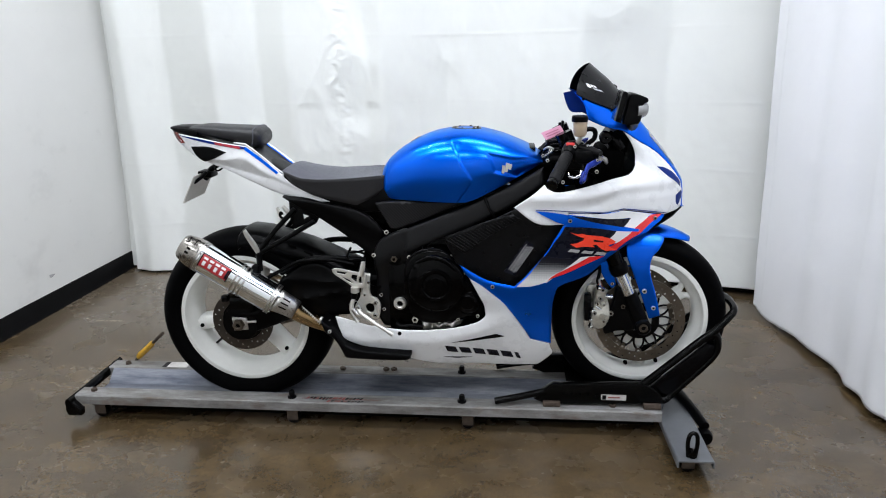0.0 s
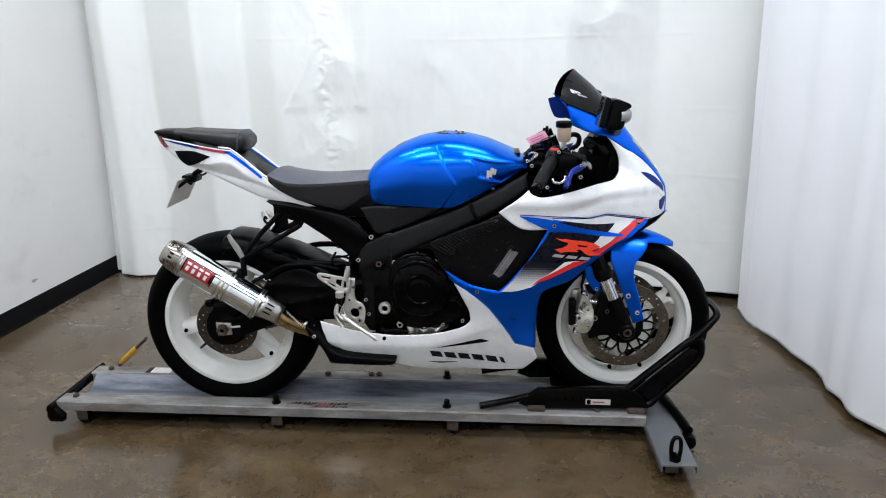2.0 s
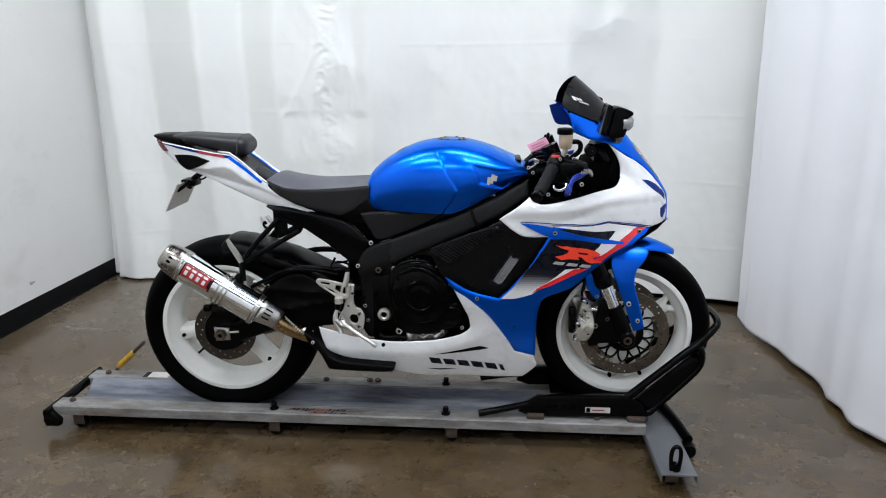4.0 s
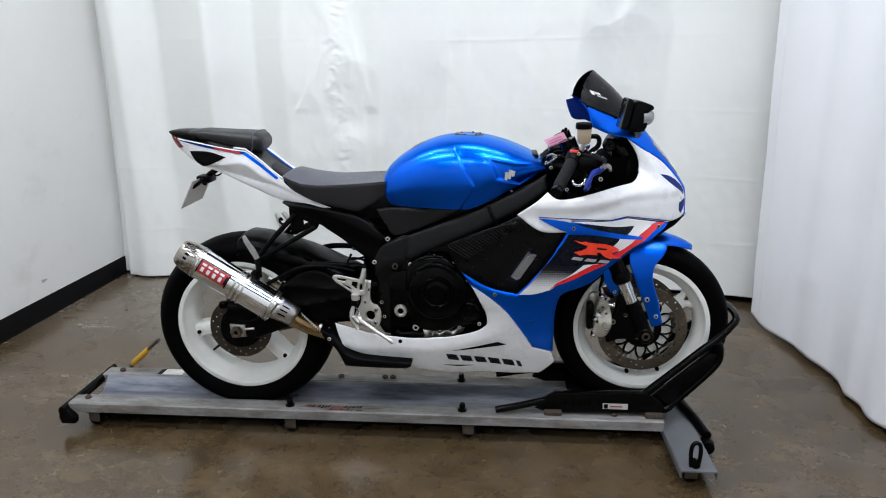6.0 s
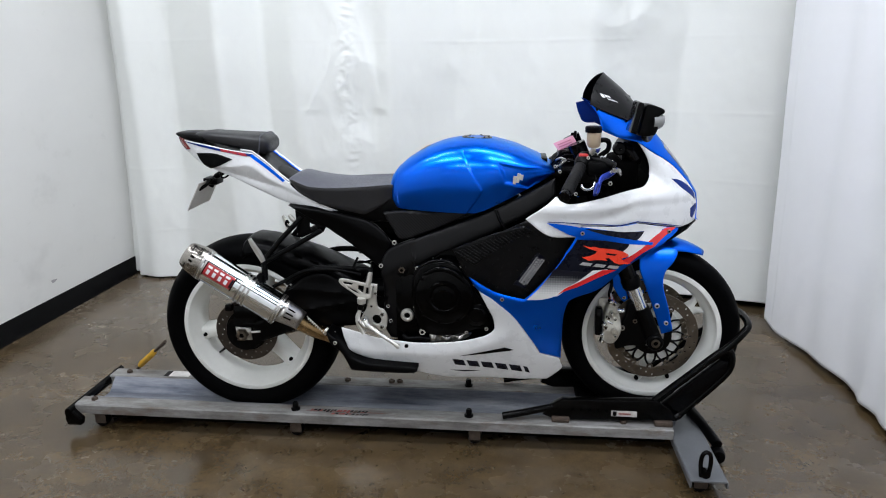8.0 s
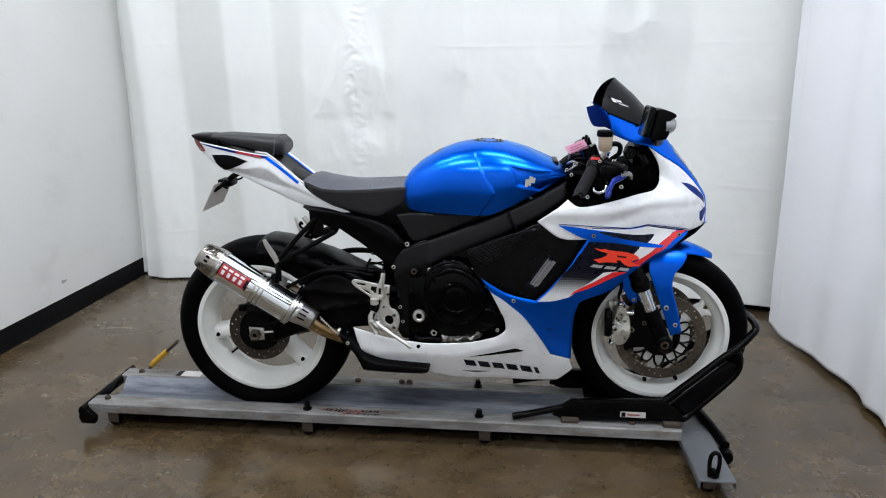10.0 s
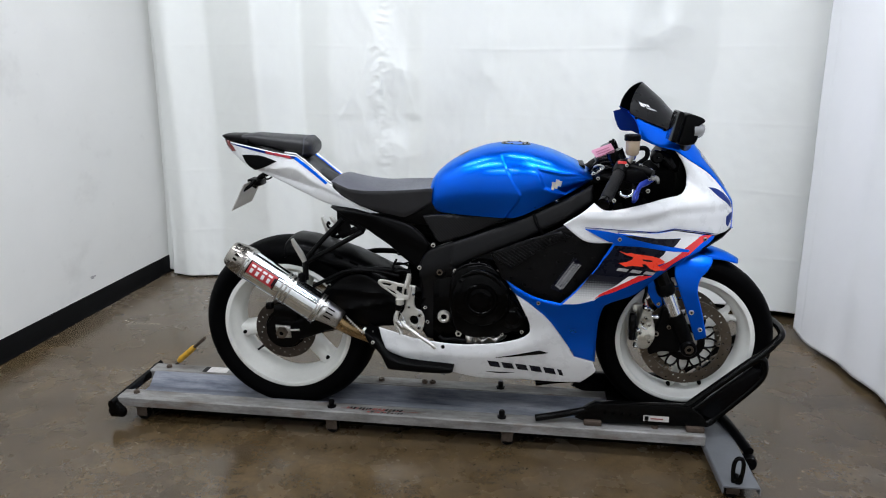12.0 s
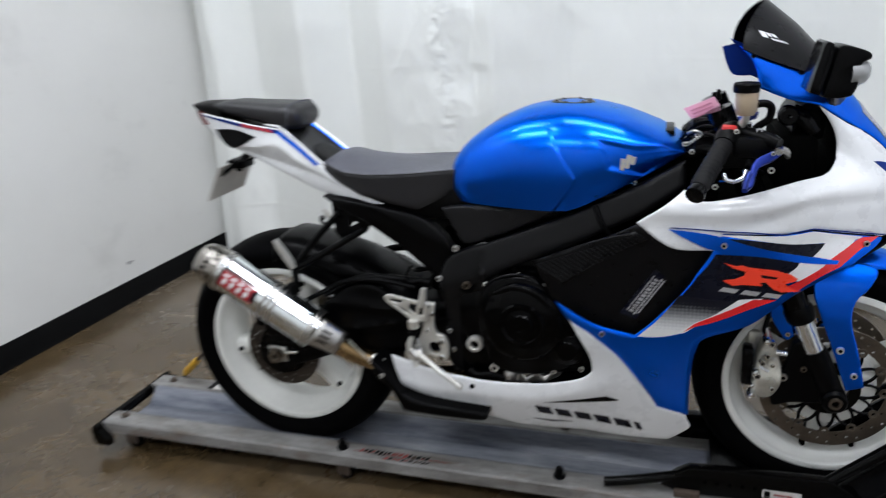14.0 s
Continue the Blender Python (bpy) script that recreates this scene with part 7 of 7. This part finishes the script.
part("master_cylinder", tube([(1.140, -0.17, 1.0), (1.175, -0.20, 0.995), (1.21, -0.225, 0.985)], [0.014, 0.016, 0.012], smooth=False), SATIN, bike)
part("ignition_lock", join(ring_stack(1.095, -0.03, [(0.032, 0.968), (0.032, 1.01), (0.026, 1.016), (0.008, 1.016)], 20), block(1.055, 1.13, -0.075, 0.02, 0.985, 1.012, 0.01)), SATIN, bike, "black ignition lock")
INK = plain("faded_red_ink", (0.66, 0.24, 0.34), 0.8)
key = part("ignition_key", block(1.094, 1.106, -0.036, -0.03, 1.016, 1.062, 0.003), SATIN, bike)
part("key_tag", sheet([(1.038, 1.030, "c"), (1.098, 1.056, "c"), (1.112, 1.034, "c"), (1.055, 1.008, "c")], level(lambda x, z: 0.058 + 0.12 * (x - 1.07), -1), -1, 0.0015, 0.012, 0), PINK, key, "pink paper key tag")
for k in range(3):
    x, z = 1.052 + 0.004 * k, 1.027 - 0.007 * k
    part("tag_bar", sheet([(x, z, "c"), (x + 0.040, z + 0.0175, "c"), (x + 0.0415, z + 0.0145, "c"), (x + 0.0015, z - 0.003, "c")], level(lambda x, z: 0.0595 + 0.12 * (x - 1.07), -1), -1, 0.0005, 0.02, 0, 1), INK, key)
part("dash", skin([[(x, y, z) for y, z in ((-0.10, z0), (-0.09, z0 + 0.03), (0.09, z0 + 0.03), (0.10, z0))] for x, z0 in ((1.248, 0.985), (1.265, 1.01), (1.295, 1.02))], True, True), SATIN, bike, "black instrument cluster")
part("dash_stay", join(block(1.222, 1.30, -0.115, 0.115, 0.86, 0.985, 0.02), block(1.268, 1.31, -0.105, 0.105, 0.97, 1.032, 0.012)), DARK, bike)
part("brake_master", join(block(1.13, 1.20, -0.225, -0.165, 0.955, 0.998, 0.012), block(1.10, 1.16, -0.20, -0.14, 0.93, 0.98, 0.012)), SATIN, bike)
part("horn_duct", tube([(1.245, -0.085, 1.03), (1.27, -0.09, 1.012), (1.29, -0.09, 0.985)], [0.014, 0.022, 0.02], smooth=False), GLOSSBLACK, bike)
shell = part("cockpit_tray", skin([[(x, y, z) for y in np.linspace(-w, w, 5)] for x, z, w in ((1.03, 0.79, 0.19), (1.12, 0.80, 0.20), (1.22, 0.82, 0.195), (1.30, 0.86, 0.17), (1.34, 0.93, 0.135), (1.325, 1.0, 0.10), (1.29, 1.04, 0.08))], False, False), DARK, bike)
thicken(shell, 0.006)
part("tank_bracket", block(1.000, 1.022, -0.06, 0.06, 0.968, 0.984, 0.004), SATIN, bike)
part("clutch_cable", tube([(1.03, -0.03, 0.955), (1.07, -0.09, 0.975), (1.11, -0.10, 0.992), (1.16, -0.06, 0.985), (1.2, 0.0, 0.95)], 0.0045), SATIN, bike)
part("wiring", tube([(1.04, -0.09, 0.95), (1.09, -0.13, 0.955), (1.15, -0.14, 0.93), (1.2, -0.1, 0.9)], 0.006), SATIN, bike)

for y, z, lag in ((-0.10, 0.985, 0.0), (-0.075, 0.992, 0.02), (-0.12, 0.972, -0.015)):
    part("cockpit_cable", tube([(1.035, y + 0.03, z - 0.03), (1.07, y, z + 0.012), (1.115 + lag, y - 0.02, z + 0.014), (1.16 + lag, y, z - 0.01), (1.215, y + 0.03, z - 0.05)], 0.0035), SATIN, bike)
for x, y, z in ((1.052, -0.07, 0.978), (1.085, -0.105, 0.985), (1.175, -0.205, 1.008), (1.16, -0.16, 1.012), (1.205, -0.21, 0.995)):
    bolt(bike, (x, y, z), 0.006, CHROME)
part("lever_adjuster", lathe([(0.001, -0.262), (0.006, -0.262), (0.007, -0.258), (0.007, -0.248), (0.001, -0.248)], 1.206, 0.978, 16), BRUSHED, bike)
# small bright fittings round the bar and the master cylinder
for x, y, z, r in ((1.042, -0.15, 0.972, 0.005), (1.056, -0.16, 0.958, 0.006), (1.066, -0.12, 0.985, 0.004), (1.134, -0.212, 1.008, 0.005), (1.198, -0.246, 0.972, 0.004), (1.203, -0.20, 0.930, 0.007), (1.100, -0.24, 0.905, 0.006)):
    bolt(bike, (x, y, z), r, ALLOY, hexed=r > 0.005)
part("lock_spring", tube([(1.046 + 0.0016 * k, -0.135 + 0.004 * math.sin(2.1 * k), 0.966 + 0.0012 * k + 0.004 * math.cos(2.1 * k)) for k in range(20)], 0.0011, 3, 6), BRUSHED, bike)
part("banjo_union", tube([(1.212, -0.215, 0.975), (1.226, -0.205, 0.968), (1.232, -0.19, 0.955)], [0.008, 0.007, 0.006]), BRUSHED, bike)
part("gauge_boss", lathe([(0.004, -0.118), (0.016, -0.118), (0.020, -0.112), (0.020, -0.09), (0.004, -0.09)], 1.238, 1.021, 20), GLOSSBLACK, bike)
part("cable_clip", tube([(1.048, -0.115, 0.988), (1.060, -0.125, 0.994), (1.074, -0.125, 0.990)], 0.0035), BRUSHED, bike)
part("clip_on_clamp", tube([(1.128, -0.102, 0.925), (1.128, -0.102, 0.965)], 0.034, smooth=False, n=20), SATIN, bike)
part("lock_lug", block(1.103, 1.112, -0.045, -0.03, 1.045, 1.068, 0.003), SATIN, bike)

# number plate
holder = part("plate_bracket", join(tube([(-0.06, 0, 0.93), (-0.10, 0, 0.905), (-0.125, 0, 0.87)], 0.010, smooth=False), tube([(-0.095, -0.05, 0.905), (-0.115, -0.055, 0.885), (-0.14, -0.06, 0.868)], 0.006), block(-0.128, -0.088, -0.03, 0.03, 0.878, 0.90, 0.006)), SATIN, bike, "black plate bracket")
plate = bmesh.new()
bmesh.ops.create_cube(plate, size=1, matrix=Matrix.Translation((-0.150, 0.0, 0.848)) @ pose(0, 0, 0, 0, 28, 0) @ Matrix.Diagonal((0.003, 0.178, 0.105, 1)))
part("number_plate", plate, PLATE, holder, "blank grey number plate")
part("plate_lamp", block(-0.138, -0.100, -0.03, 0.03, 0.886, 0.902, 0.004), SATIN, holder)
part("plate_wire", tube([(-0.075, -0.03, 0.925), (-0.062, -0.045, 0.908), (-0.045, -0.045, 0.912), (-0.035, -0.04, 0.925)], 0.003), SATIN, holder)

# ---------------------------------------------------------------- the dark cabinet by the wall
tower = thing("computer_tower", (-1.16, -0.62, 0), "black computer tower standing on the concrete by the wall", "computer")
part("case", block(-1.2720, -1.0780, -0.86, -0.437, 0.006, 0.372, 0.006), GLOSSBLACK, tower)
part("side_panel", block(-1.0780, -1.0740, -0.85, -0.45, 0.018, 0.36, 0.0015), GLOSSBLACK, tower)
part("badge", block(-1.0738, -1.0725, -0.478, -0.452, 0.03, 0.042, 0), plain("blue_badge", (0.05, 0.08, 0.3), 0.3), tower)
for y, z in ((-0.47, 0.235), (-0.485, 0.235)):
    part("lamp_dot", block(-1.0738, -1.0728, y, y + 0.004, z, z + 0.004, 0), LABEL, tower)
for y in (-0.82, -0.47):
    part("foot", block(-1.2620, -1.0920, y - 0.015, y + 0.015, 0, 0.006, 0.001), DARK, tower)
